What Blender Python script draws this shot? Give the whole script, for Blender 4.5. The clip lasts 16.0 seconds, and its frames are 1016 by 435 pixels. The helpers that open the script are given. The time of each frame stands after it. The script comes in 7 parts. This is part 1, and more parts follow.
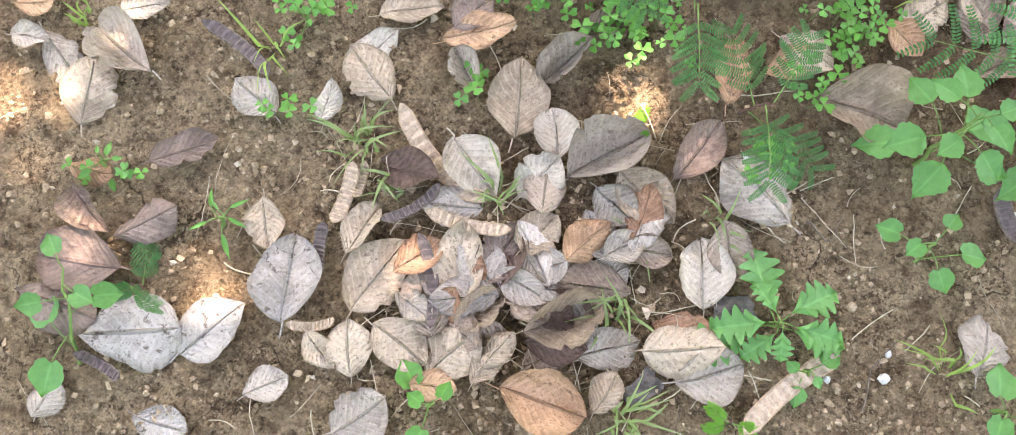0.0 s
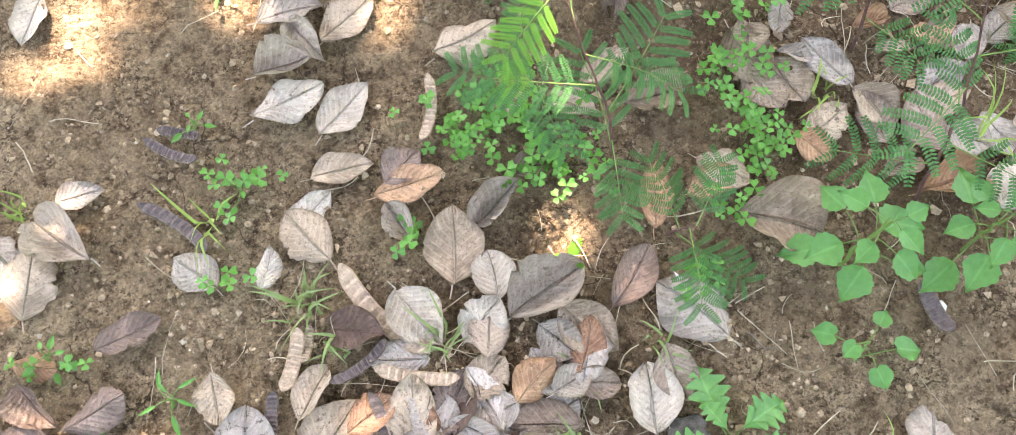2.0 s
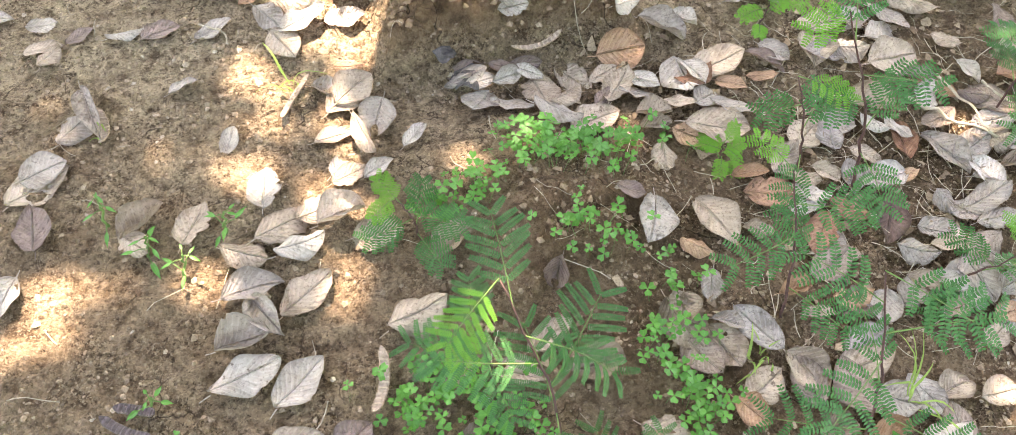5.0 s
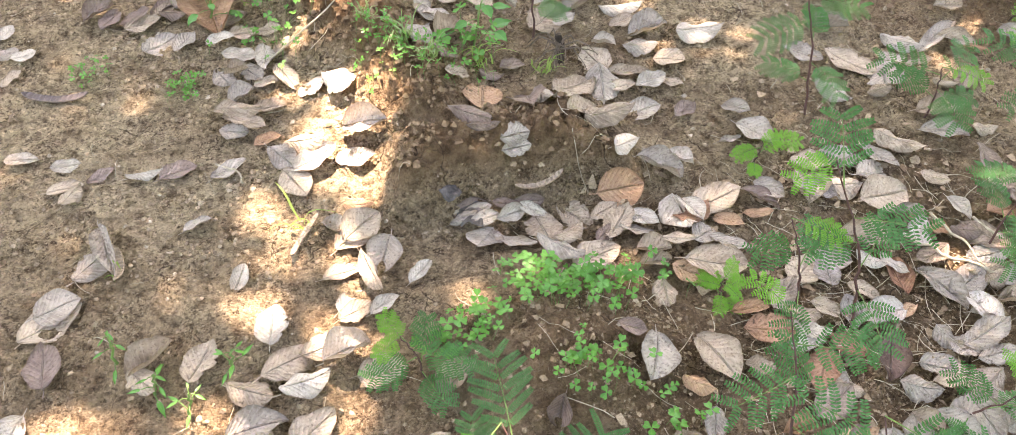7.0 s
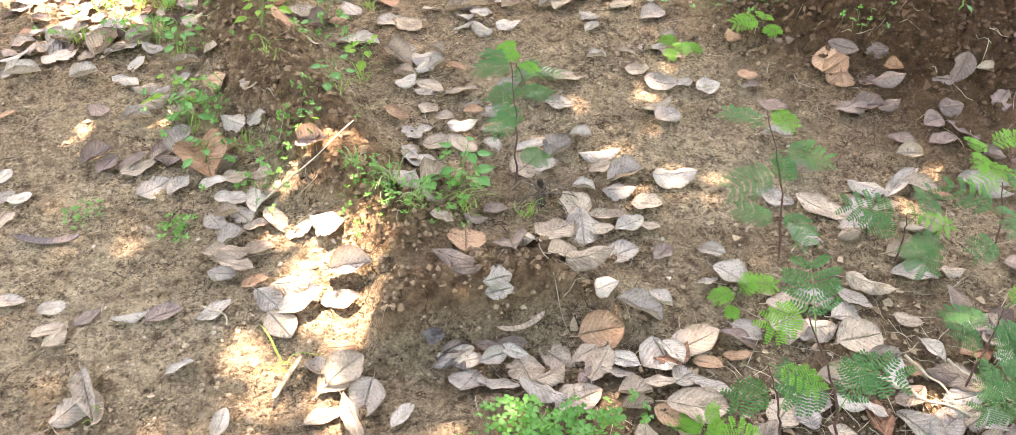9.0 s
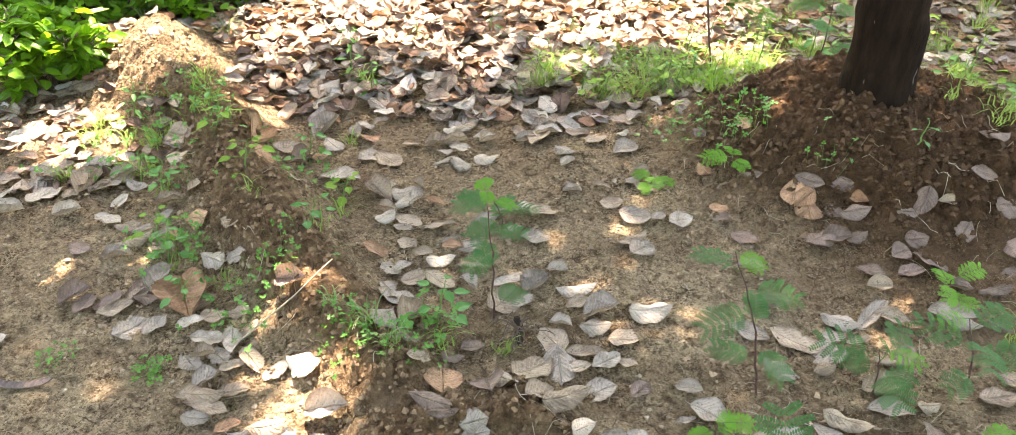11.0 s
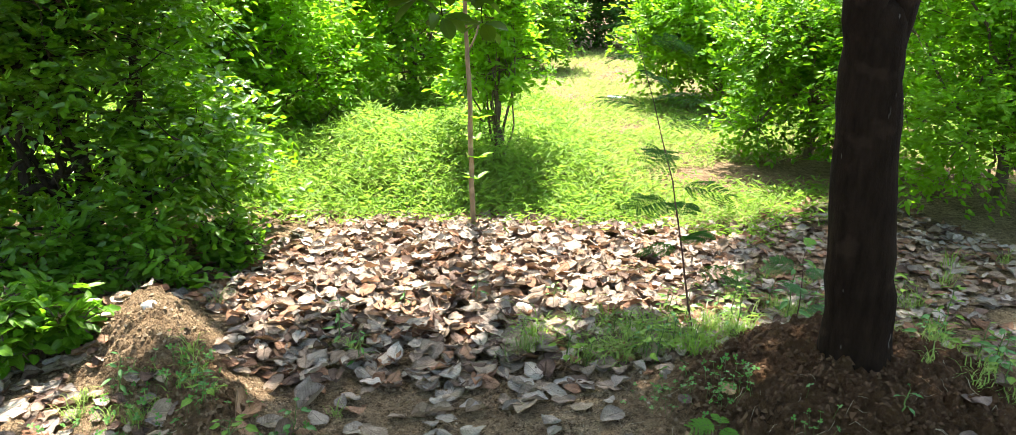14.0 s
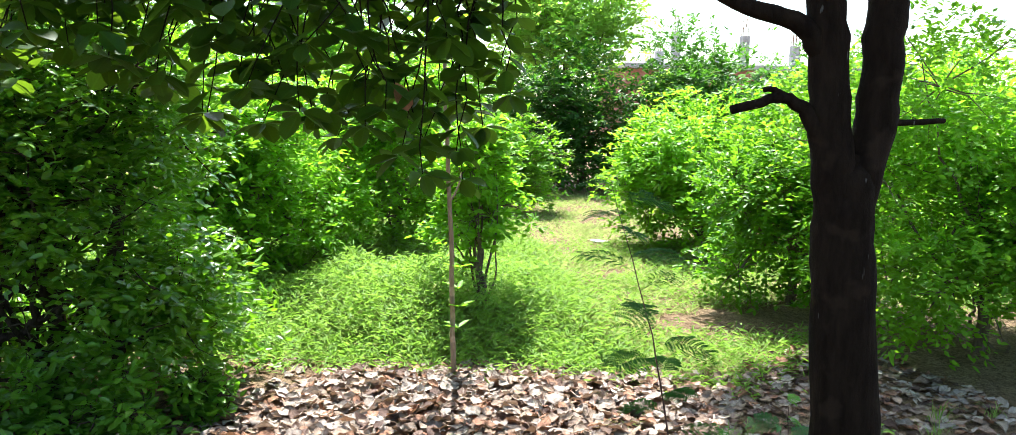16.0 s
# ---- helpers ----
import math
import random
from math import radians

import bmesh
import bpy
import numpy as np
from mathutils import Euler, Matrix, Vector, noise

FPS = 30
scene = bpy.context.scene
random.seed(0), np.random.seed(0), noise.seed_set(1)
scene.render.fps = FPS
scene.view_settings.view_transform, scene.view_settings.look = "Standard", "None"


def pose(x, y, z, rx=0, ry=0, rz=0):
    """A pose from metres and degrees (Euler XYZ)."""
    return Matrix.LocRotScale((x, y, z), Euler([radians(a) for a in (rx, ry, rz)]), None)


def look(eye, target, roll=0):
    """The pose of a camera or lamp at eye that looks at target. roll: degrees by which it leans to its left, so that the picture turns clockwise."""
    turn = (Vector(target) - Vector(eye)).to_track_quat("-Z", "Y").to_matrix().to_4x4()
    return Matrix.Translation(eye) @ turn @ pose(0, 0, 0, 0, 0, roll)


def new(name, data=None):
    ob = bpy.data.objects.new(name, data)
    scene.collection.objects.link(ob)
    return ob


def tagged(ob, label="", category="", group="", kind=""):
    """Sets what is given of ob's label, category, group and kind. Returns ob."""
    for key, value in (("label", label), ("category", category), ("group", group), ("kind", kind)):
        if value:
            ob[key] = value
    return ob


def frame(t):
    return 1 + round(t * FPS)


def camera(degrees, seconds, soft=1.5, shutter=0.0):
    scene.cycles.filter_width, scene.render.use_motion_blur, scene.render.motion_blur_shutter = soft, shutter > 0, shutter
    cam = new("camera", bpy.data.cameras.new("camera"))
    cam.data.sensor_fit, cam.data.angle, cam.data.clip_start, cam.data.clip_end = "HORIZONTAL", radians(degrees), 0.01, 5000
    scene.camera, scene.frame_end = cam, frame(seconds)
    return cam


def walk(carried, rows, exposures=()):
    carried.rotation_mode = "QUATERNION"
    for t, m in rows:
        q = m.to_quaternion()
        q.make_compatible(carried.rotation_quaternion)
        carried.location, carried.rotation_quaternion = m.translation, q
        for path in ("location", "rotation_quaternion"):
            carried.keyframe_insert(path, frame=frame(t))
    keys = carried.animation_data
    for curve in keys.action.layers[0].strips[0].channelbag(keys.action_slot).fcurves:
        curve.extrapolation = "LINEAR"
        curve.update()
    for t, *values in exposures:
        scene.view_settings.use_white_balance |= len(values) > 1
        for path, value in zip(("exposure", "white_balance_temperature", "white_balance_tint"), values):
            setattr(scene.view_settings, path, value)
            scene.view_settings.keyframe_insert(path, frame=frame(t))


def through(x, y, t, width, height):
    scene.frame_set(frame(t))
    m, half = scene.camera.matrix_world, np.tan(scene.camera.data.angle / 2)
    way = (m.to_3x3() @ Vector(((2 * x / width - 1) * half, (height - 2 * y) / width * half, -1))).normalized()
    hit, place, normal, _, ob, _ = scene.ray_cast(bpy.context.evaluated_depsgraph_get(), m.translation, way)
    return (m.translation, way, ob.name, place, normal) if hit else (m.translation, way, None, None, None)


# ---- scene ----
cam = camera(63.1, 16.0, soft=0.7)
PATH = [
    (0, (0.057, 0.109, 1.058), (0.015, 0.484, -0.907), -7.1),
    (0.5, (0.066, 0.126, 1.066), (0.038, 0.547, -0.889), -6.7),
    (1, (0.078, 0.14, 1.074), (0.067, 0.607, -0.871), -6.2),
    (1.5, (0.089, 0.159, 1.085), (0.097, 0.662, -0.851), -5.4),
    (2, (0.102, 0.178, 1.1), (0.148, 0.741, -0.818), -3.0),
    (2.5, (0.116, 0.184, 1.111), (0.178, 0.806, -0.789), -2.5),
    (3, (0.134, 0.187, 1.125), (0.207, 0.907, -0.74), -2.7),
    (3.5, (0.141, 0.193, 1.139), (0.244, 0.982, -0.696), -1.4),
    (4, (0.143, 0.202, 1.155), (0.279, 1.077, -0.639), -0.3),
    (6.5, (0.154, 0.221, 1.212), (0.345, 1.432, -0.368), -0.0),
    (7, (0.155, 0.223, 1.225), (0.347, 1.486, -0.314), -0.4),
    (7.5, (0.154, 0.224, 1.237), (0.36, 1.549, -0.248), -0.2),
    (8, (0.155, 0.224, 1.248), (0.378, 1.603, -0.183), 0.0),
    (8.5, (0.16, 0.222, 1.258), (0.401, 1.653, -0.118), 0.3),
    (9, (0.162, 0.217, 1.269), (0.421, 1.695, -0.053), 0.6),
    (11.5, (0.187, 0.234, 1.34), (0.522, 1.911, 0.304), 0.8),
    (12, (0.189, 0.236, 1.35), (0.532, 1.957, 0.391), 0.8),
    (12.5, (0.189, 0.236, 1.364), (0.537, 1.996, 0.481), 0.6),
    (13, (0.192, 0.233, 1.383), (0.555, 2.035, 0.596), 0.3),
    (13.5, (0.194, 0.23, 1.4), (0.57, 2.068, 0.708), 0.2),
    (14, (0.194, 0.228, 1.425), (0.586, 2.101, 0.844), 0.1),
    (14.5, (0.201, 0.219, 1.442), (0.607, 2.12, 0.973), -0.2),
    (15, (0.197, 0.229, 1.451), (0.614, 2.15, 1.082), 0.2),
    (15.5, (0.233, 0.235, 1.477), (0.659, 2.165, 1.172), -0.0),
    (16, (0.225, 0.242, 1.483), (0.662, 2.177, 1.226), 0.5),
]
walk(cam, [(t, look(eye, target, roll)) for t, eye, target, roll in PATH],
     [(0.0, 4.1, 8200, 18), (2.0, 4.12, 8200, 17), (4.0, 4.02, 8250, 16), (7.0, 4.0, 8450, 20), (9.0, 4.2, 8500, 20), (11.5, 3.5, 8500, 12), (12.0, 3.22, 8600, 10), (12.5, 2.9, 8350, 6), (14.0, 2.6, 7200, 3), (16.0, 2.22, 6300, 4)])

# ---- light ----
SUN_EL, SUN_AZ = radians(62), radians(6)
SUN = Vector((math.sin(SUN_AZ) * math.cos(SUN_EL), math.cos(SUN_AZ) * math.cos(SUN_EL), math.sin(SUN_EL)))
world = bpy.data.worlds.new("world")
scene.world = world
world.use_nodes = True
sky = world.node_tree.nodes.new("ShaderNodeTexSky")
sky.sky_type, sky.sun_disc, sky.sun_elevation, sky.sun_rotation = "NISHITA", False, SUN_EL, SUN_AZ
sky.dust_density, sky.air_density = 2.0, 1.0
world.node_tree.links.new(sky.outputs[0], world.node_tree.nodes["Background"].inputs[0])
world.node_tree.nodes["Background"].inputs[1].default_value = 0.13
sun = new("sun", bpy.data.lights.new("sun", "SUN"))
sun.data.energy, sun.data.angle, sun.data.color = 4.4, radians(0.53), (1.0, 0.945, 0.925)
sun.matrix_world = look(SUN * 30, (0, 0, 0))
RNG = np.random.default_rng(7)


# ---- materials ----
class Nodes:
    """A short way to write a material's nodes."""

    def __init__(self, name):
        self.m = bpy.data.materials.new(name)
        self.m.use_nodes = True
        self.t = self.m.node_tree
        self.b = self.t.nodes["Principled BSDF"]
        self.out = self.t.nodes["Material Output"]

    def n(self, kind, ins=None, **props):
        node = self.t.nodes.new("ShaderNode" + kind)
        for k, v in props.items():
            if k == "op":
                node.operation = v
            elif k == "blend":
                node.data_type, node.blend_type = "RGBA", v
            elif k == "dims":
                node.noise_dimensions = v
            elif k == "feature":
                node.feature = v
        for k, v in (ins or {}).items():
            self.set(node.inputs[k], v)
        return node

    def set(self, socket, v):
        if isinstance(v, bpy.types.NodeSocket):
            self.t.links.new(v, socket)
        else:
            socket.default_value = v

    def math(self, op, a, b=0.5):
        return self.n("Math", {0: a, 1: b}, op=op).outputs[0]

    def mix(self, f, a, b, blend="MIX"):
        node = self.n("Mix", blend=blend)
        for s, v in ((0, f), (6, a), (7, b)):
            self.set(node.inputs[s], v if not isinstance(v, tuple) else (*v, 1.0)[:4])
        return node.outputs[2]

    def ramp(self, f, *stops):
        node = self.n("ValToRGB", {0: f})
        e = node.color_ramp.elements
        while len(e) < len(stops):
            e.new(0.5)
        for el, (p, c) in zip(e, stops):
            el.position, el.color = p, (*c, 1.0) if isinstance(c, tuple) else (c, c, c, 1.0)
        return node.outputs[0]

    def noise(self, scale, detail=4.0, rough=0.55, vec=None):
        ins = {"Scale": scale, "Detail": detail, "Roughness": rough}
        if vec is not None:
            ins["Vector"] = vec
        return self.n("TexNoise", ins).outputs[0]

    def bump(self, h, strength=0.5, dist=0.01):
        self.set(self.b.inputs["Normal"], self.n("Bump", {"Height": h, "Strength": strength, "Distance": dist}).outputs[0])

    def base(self, c, rough=0.8, spec=0.3):
        self.set(self.b.inputs["Base Color"], c if not isinstance(c, tuple) else (*c, 1.0))
        self.set(self.b.inputs["Roughness"], rough)
        self.set(self.b.inputs["Specular IOR Level"], spec)
        return self.m

    def leafy(self, colour, through, share):
        """Adds light that passes through a thin leaf."""
        tr = self.n("BsdfTranslucent", {0: through})
        mixed = self.n("MixShader", {0: share, 1: self.b.outputs[0], 2: tr.outputs[0]})
        self.t.links.new(mixed.outputs[0], self.out.inputs[0])


def soil_material():
    k = Nodes("soil")
    pos = k.n("NewGeometry").outputs["Position"]
    big, mid = k.noise(1.3, 5, 0.6, pos), k.noise(8, 6, 0.65, pos)
    clod, fine, grit = k.noise(34, 6, 0.62, pos), k.noise(95, 5, 0.65, pos), k.noise(300, 3, 0.6, pos)
    warp0 = k.n("VectorMath", {0: pos, 1: (3.7, 1.9, 0.4)}, op="ADD").outputs[0]
    c = k.ramp(big, (0.32, (0.25, 0.175, 0.112)), (0.52, (0.36, 0.262, 0.17)), (0.72, (0.44, 0.335, 0.225)))
    c = k.mix(0.5, c, k.ramp(mid, (0.3, (0.19, 0.128, 0.078)), (0.7, (0.47, 0.36, 0.24))))
    pale = k.n("VectorMath", {0: pos, 1: (0.95, 1.75, 0.0)}, op="DISTANCE").outputs["Value"]
    pale = k.math("MINIMUM", pale, k.n("VectorMath", {0: pos, 1: (-0.42, 1.75, 0.0)}, op="DISTANCE").outputs["Value"])
    c = k.mix(k.math("MULTIPLY", k.ramp(pale, (0.4, 0.85), (0.9, 0.0)), k.ramp(mid, (0.35, 0.5), (0.6, 1.0))), c, (0.50, 0.395, 0.265))
    damp = k.ramp(k.noise(3.2, 5, 0.7, pos), (0.46, 0.0), (0.62, 0.6))
    c = k.mix(damp, c, (0.155, 0.10, 0.06))
    # hollows between clods darkened: crevice shade put into the colour
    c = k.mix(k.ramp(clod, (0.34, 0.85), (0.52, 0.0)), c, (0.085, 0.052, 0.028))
    # single grains and crumbs, each of its own tone
    for scale, low in ((150.0, 0.66), (330.0, 0.66)):
        grain = k.n("SeparateXYZ", {0: k.n("TexVoronoi", {"Vector": pos, "Scale": scale}).outputs["Color"]}).outputs[0]
        c = k.mix(1.0, c, k.ramp(grain, (0.0, low), (0.3, 0.97), (0.85, 1.06), (1.0, 1.35)), "MULTIPLY")
    # small holes between crumbs, their shade painted as dark specks
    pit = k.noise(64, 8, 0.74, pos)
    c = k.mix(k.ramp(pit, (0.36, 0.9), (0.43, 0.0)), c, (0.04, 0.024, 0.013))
    c = k.mix(k.ramp(fine, (0.52, 0.0), (0.72, 0.4)), c, (0.44, 0.345, 0.235))
    # darker brown earth round the tree
    tree_dist = k.n("VectorMath", {0: pos, 1: (2.05, 2.1, 0.1)}, op="DISTANCE").outputs["Value"]
    c = k.mix(k.math("MULTIPLY", k.ramp(tree_dist, (0.55, 0.85), (1.0, 0.0)), k.ramp(mid, (0.3, 1.0), (0.7, 0.6))), c, (0.13, 0.075, 0.042))
    # darker brown soil patches under the thick litter, the seedlings and the root clump
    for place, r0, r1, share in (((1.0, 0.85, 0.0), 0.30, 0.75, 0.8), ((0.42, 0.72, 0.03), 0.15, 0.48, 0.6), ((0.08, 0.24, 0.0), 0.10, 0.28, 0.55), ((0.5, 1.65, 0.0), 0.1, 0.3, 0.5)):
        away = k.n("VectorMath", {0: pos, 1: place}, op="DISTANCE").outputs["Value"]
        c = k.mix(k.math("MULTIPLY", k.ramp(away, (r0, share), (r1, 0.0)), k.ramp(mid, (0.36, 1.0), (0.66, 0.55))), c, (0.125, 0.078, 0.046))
    # crumbs in patches, and pits between them with their shade in the colour
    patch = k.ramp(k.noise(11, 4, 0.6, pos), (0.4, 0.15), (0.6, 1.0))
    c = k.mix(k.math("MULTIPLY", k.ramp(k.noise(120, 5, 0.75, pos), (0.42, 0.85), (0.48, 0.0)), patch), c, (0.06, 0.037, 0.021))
    c = k.mix(k.math("MULTIPLY", k.ramp(k.noise(170, 4, 0.7, warp0), (0.55, 0.0), (0.64, 0.7)), patch), c, (0.5, 0.4, 0.28))
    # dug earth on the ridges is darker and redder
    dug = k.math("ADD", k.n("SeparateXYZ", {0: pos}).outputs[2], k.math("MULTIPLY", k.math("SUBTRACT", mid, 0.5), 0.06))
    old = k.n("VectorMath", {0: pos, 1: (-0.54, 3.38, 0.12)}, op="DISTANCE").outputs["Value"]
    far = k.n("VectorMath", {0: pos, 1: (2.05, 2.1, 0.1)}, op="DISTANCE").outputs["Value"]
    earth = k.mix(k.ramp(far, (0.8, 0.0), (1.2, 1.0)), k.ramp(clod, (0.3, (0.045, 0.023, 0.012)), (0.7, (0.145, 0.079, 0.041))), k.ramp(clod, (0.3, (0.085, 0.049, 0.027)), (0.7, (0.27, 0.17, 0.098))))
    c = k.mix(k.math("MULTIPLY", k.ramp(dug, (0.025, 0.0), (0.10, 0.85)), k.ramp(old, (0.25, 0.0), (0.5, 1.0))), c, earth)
    warp = k.n("VectorMath", {0: pos, 1: k.n("VectorMath", {0: k.n("TexNoise", {"Vector": pos, "Scale": 14.0, "Detail": 4.0}).outputs[1], "Scale": 0.07}, op="SCALE").outputs[0]}, op="ADD").outputs[0]
    cell = k.n("TexVoronoi", {"Vector": warp, "Scale": 9.0}, feature="DISTANCE_TO_EDGE").outputs[0]
    cell2 = k.n("TexVoronoi", {"Vector": warp, "Scale": 24.0}, feature="DISTANCE_TO_EDGE").outputs[0]
    crack = k.math("MULTIPLY", k.ramp(cell, (0.0, 1.0), (0.016, 0.0)), k.ramp(k.noise(5.5, 3, 0.5, pos), (0.5, 0.0), (0.6, 0.9)))
    crack2 = k.math("MULTIPLY", k.ramp(cell2, (0.0, 0.6), (0.022, 0.0)), k.ramp(k.noise(6.4, 2, 0.5, warp), (0.54, 0.0), (0.64, 0.8)))
    cracks = k.math("MAXIMUM", crack, crack2)
    c = k.mix(cracks, c, (0.05, 0.032, 0.02))
    h = k.math("ADD", k.math("MULTIPLY", clod, 1.0), k.math("ADD", k.math("MULTIPLY", fine, 0.45), k.math("ADD", k.math("MULTIPLY", grit, 0.12), k.math("MULTIPLY", pit, 0.8))))
    h = k.math("SUBTRACT", h, k.math("MULTIPLY", cracks, 0.35))
    k.bump(h, 1.0, 0.05)
    c = k.mix(1.0, c, (1.04, 0.985, 0.92), "MULTIPLY")
    return k.base(c, 0.95, 0.1)


TONES = {
    "taupe": ((0.26, 0.185, 0.128), (0.45, 0.345, 0.25)),
    "grey": ((0.24, 0.19, 0.15), (0.41, 0.34, 0.275)),
    "speckled": ((0.28, 0.24, 0.205), (0.36, 0.315, 0.275)),
    "pale": ((0.37, 0.30, 0.235), (0.52, 0.44, 0.355)),
    "tan": ((0.30, 0.155, 0.085), (0.50, 0.31, 0.19)),
    "dark": ((0.155, 0.105, 0.083), (0.28, 0.20, 0.16)),
}


def dry_leaf_material(name, lo, hi, mottle, islands=False):
    k = Nodes(name)
    uv = k.n("UVMap").outputs[0]
    sep = k.n("SeparateXYZ", {0: uv})
    u, v = sep.outputs[0], sep.outputs[1]
    side = k.math("ABSOLUTE", k.math("SUBTRACT", v, 0.5))
    rnd = k.n("NewGeometry").outputs["Random Per Island"] if islands else k.n("ObjectInfo").outputs["Random"]
    pos = k.n("NewGeometry").outputs["Position"]
    # side veins sweep towards the tip, with a fine net between them
    ph = k.math("MULTIPLY", k.math("SUBTRACT", u, k.math("MULTIPLY", side, 0.62)), 58.0)
    wave = k.math("SINE", k.math("ADD", ph, k.math("MULTIPLY", k.noise(30, 2, 0.5, pos), 3.0)))
    vein = k.ramp(wave, (0.72, 0.0), (0.98, 1.0))
    sink = k.ramp(wave, (0.0, 1.0), (0.45, 0.0))
    net = k.ramp(k.n("TexVoronoi", {"Vector": pos, "Scale": 330.0}, feature="DISTANCE_TO_EDGE").outputs[0], (0.0, 1.0), (0.10, 0.0))
    rib = k.ramp(side, (0.0, 1.0), (0.035, 0.0))
    blot, fine = k.noise(38, 5, 0.6, pos), k.noise(210, 4, 0.65, pos)
    c = k.mix(rnd, lo, hi)
    dim = tuple(x * 0.52 for x in lo)
    pale = tuple(min(1, x * 1.22) for x in hi)
    c = k.mix(k.ramp(blot, (0.36, 0.0), (0.66, 0.6)), c, pale)
    c = k.mix(k.ramp(k.noise(17, 5, 0.65, pos), (0.50, 0.0), (0.66, 0.7)), c, dim)
    c = k.mix(k.math("MULTIPLY", sink, 0.10), c, dim)
    c = k.mix(k.math("MULTIPLY", net, 0.18), c, dim)
    c = k.mix(k.math("MULTIPLY", vein, 0.20), c, pale)
    c = k.mix(k.math("MULTIPLY", rib, 0.75), c, pale)
    c = k.mix(k.ramp(fine, (0.36, 0.6), (0.45, 0.0)), c, dim)
    # worn, browned margins and a few rot spots
    c = k.mix(k.math("MULTIPLY", k.ramp(side, (0.36, 0.0), (0.5, 0.75)), k.ramp(blot, (0.42, 0.2), (0.56, 1.0))), c, dim)
    c = k.mix(k.math("MULTIPLY", k.ramp(k.noise(75, 4, 0.7, pos), (0.60, 0.0), (0.65, 0.8)), k.ramp(k.noise(9, 3, 0.6, pos), (0.5, 0.0), (0.62, 1.0))), c, (0.075, 0.05, 0.037))
    if mottle:
        spots = k.math("MULTIPLY", k.ramp(k.noise(70, 6, 0.75, pos), (0.57, 0.0), (0.62, mottle)), k.ramp(rnd, (0.6, 0.0), (0.72, 1.0)) if mottle < 0.8 else 1.0)
        c = k.mix(spots, c, (0.08, 0.06, 0.05))
    h = k.math("ADD", k.math("MULTIPLY", wave, 0.05), k.math("ADD", k.math("MULTIPLY", rib, 0.8), k.math("MULTIPLY", blot, 0.9)))
    h = k.math("ADD", h, k.math("MULTIPLY", k.noise(110, 4, 0.6, pos), 0.6))
    k.bump(h, 1.0, 0.009)
    m = k.base(c, 0.72, 0.2)
    k.leafy(c, k.mix(0.5, c, (0.45, 0.25, 0.12)), 0.12)
    return m


def green_material(name, lo, hi, through, share=0.4, rough=0.45, spec=0.4, islands=True):
    k = Nodes(name)
    rnd = k.n("NewGeometry").outputs["Random Per Island"] if islands else k.n("ObjectInfo").outputs["Random"]
    pos = k.n("NewGeometry").outputs["Position"]
    c = k.mix(rnd, lo, hi)
    c = k.mix(k.ramp(k.noise(3.0, 3, 0.5, pos), (0.35, 0.0), (0.7, 0.5)), c, tuple(x * 0.7 for x in lo))
    c = k.mix(k.ramp(k.noise(150, 3, 0.6, pos), (0.4, 0.0), (0.7, 0.35)), c, tuple(min(1, x * 1.4) for x in hi))
    sep = k.n("SeparateXYZ", {0: k.n("UVMap").outputs[0]})
    side = k.math("ABSOLUTE", k.math("SUBTRACT", sep.outputs[1], 0.5))
    c = k.mix(k.ramp(side, (0.0, 0.5), (0.06, 0.0)), c, tuple(min(1, x * 1.6) for x in hi))
    k.bump(k.noise(180, 3, 0.6, pos), 0.25, 0.003)
    m = k.base(c, rough, spec)
    k.leafy(c, k.mix(rnd, through, tuple(x * 0.8 for x in through)), share)
    return m


def bark_material(name, lo, hi, scale=30.0):
    k = Nodes(name)
    pos = k.n("NewGeometry").outputs["Position"]
    stretch = k.n("VectorMath", {0: pos, 1: (1.0, 1.0, 0.25)}, op="MULTIPLY").outputs[0]
    a, b = k.noise(scale, 6, 0.65, stretch), k.noise(scale * 4, 4, 0.6, pos)
    c = k.mix(k.ramp(a, (0.35, 0.0), (0.7, 1.0)), lo, hi)
    c = k.mix(k.ramp(k.noise(9, 3, 0.5, pos), (0.58, 0.0), (0.66, 0.35)), c, tuple(min(1, x * 1.8) for x in hi))
    c = k.mix(k.ramp(k.noise(38, 2, 0.5, stretch), (0.72, 0.0), (0.75, 0.5)), c, (0.2, 0.18, 0.16))
    k.bump(k.math("ADD", a, k.math("MULTIPLY", b, 0.4)), 0.7, 0.012)
    return k.base(c, 0.95, 0.05)


def rough_material(name, lo, hi, scale, rough=0.9, depth=0.004):
    k = Nodes(name)
    pos = k.n("NewGeometry").outputs["Position"]
    a, b = k.noise(scale, 5, 0.6, pos), k.noise(scale * 7, 4, 0.6, pos)
    c = k.mix(k.ramp(a, (0.35, 0.0), (0.68, 1.0)), lo, hi)
    c = k.mix(k.ramp(b, (0.35, 0.4), (0.5, 0.0)), c, tuple(x * 0.6 for x in lo))
    k.bump(k.math("ADD", a, b), 0.5, depth)
    return k.base(c, rough, 0.2)


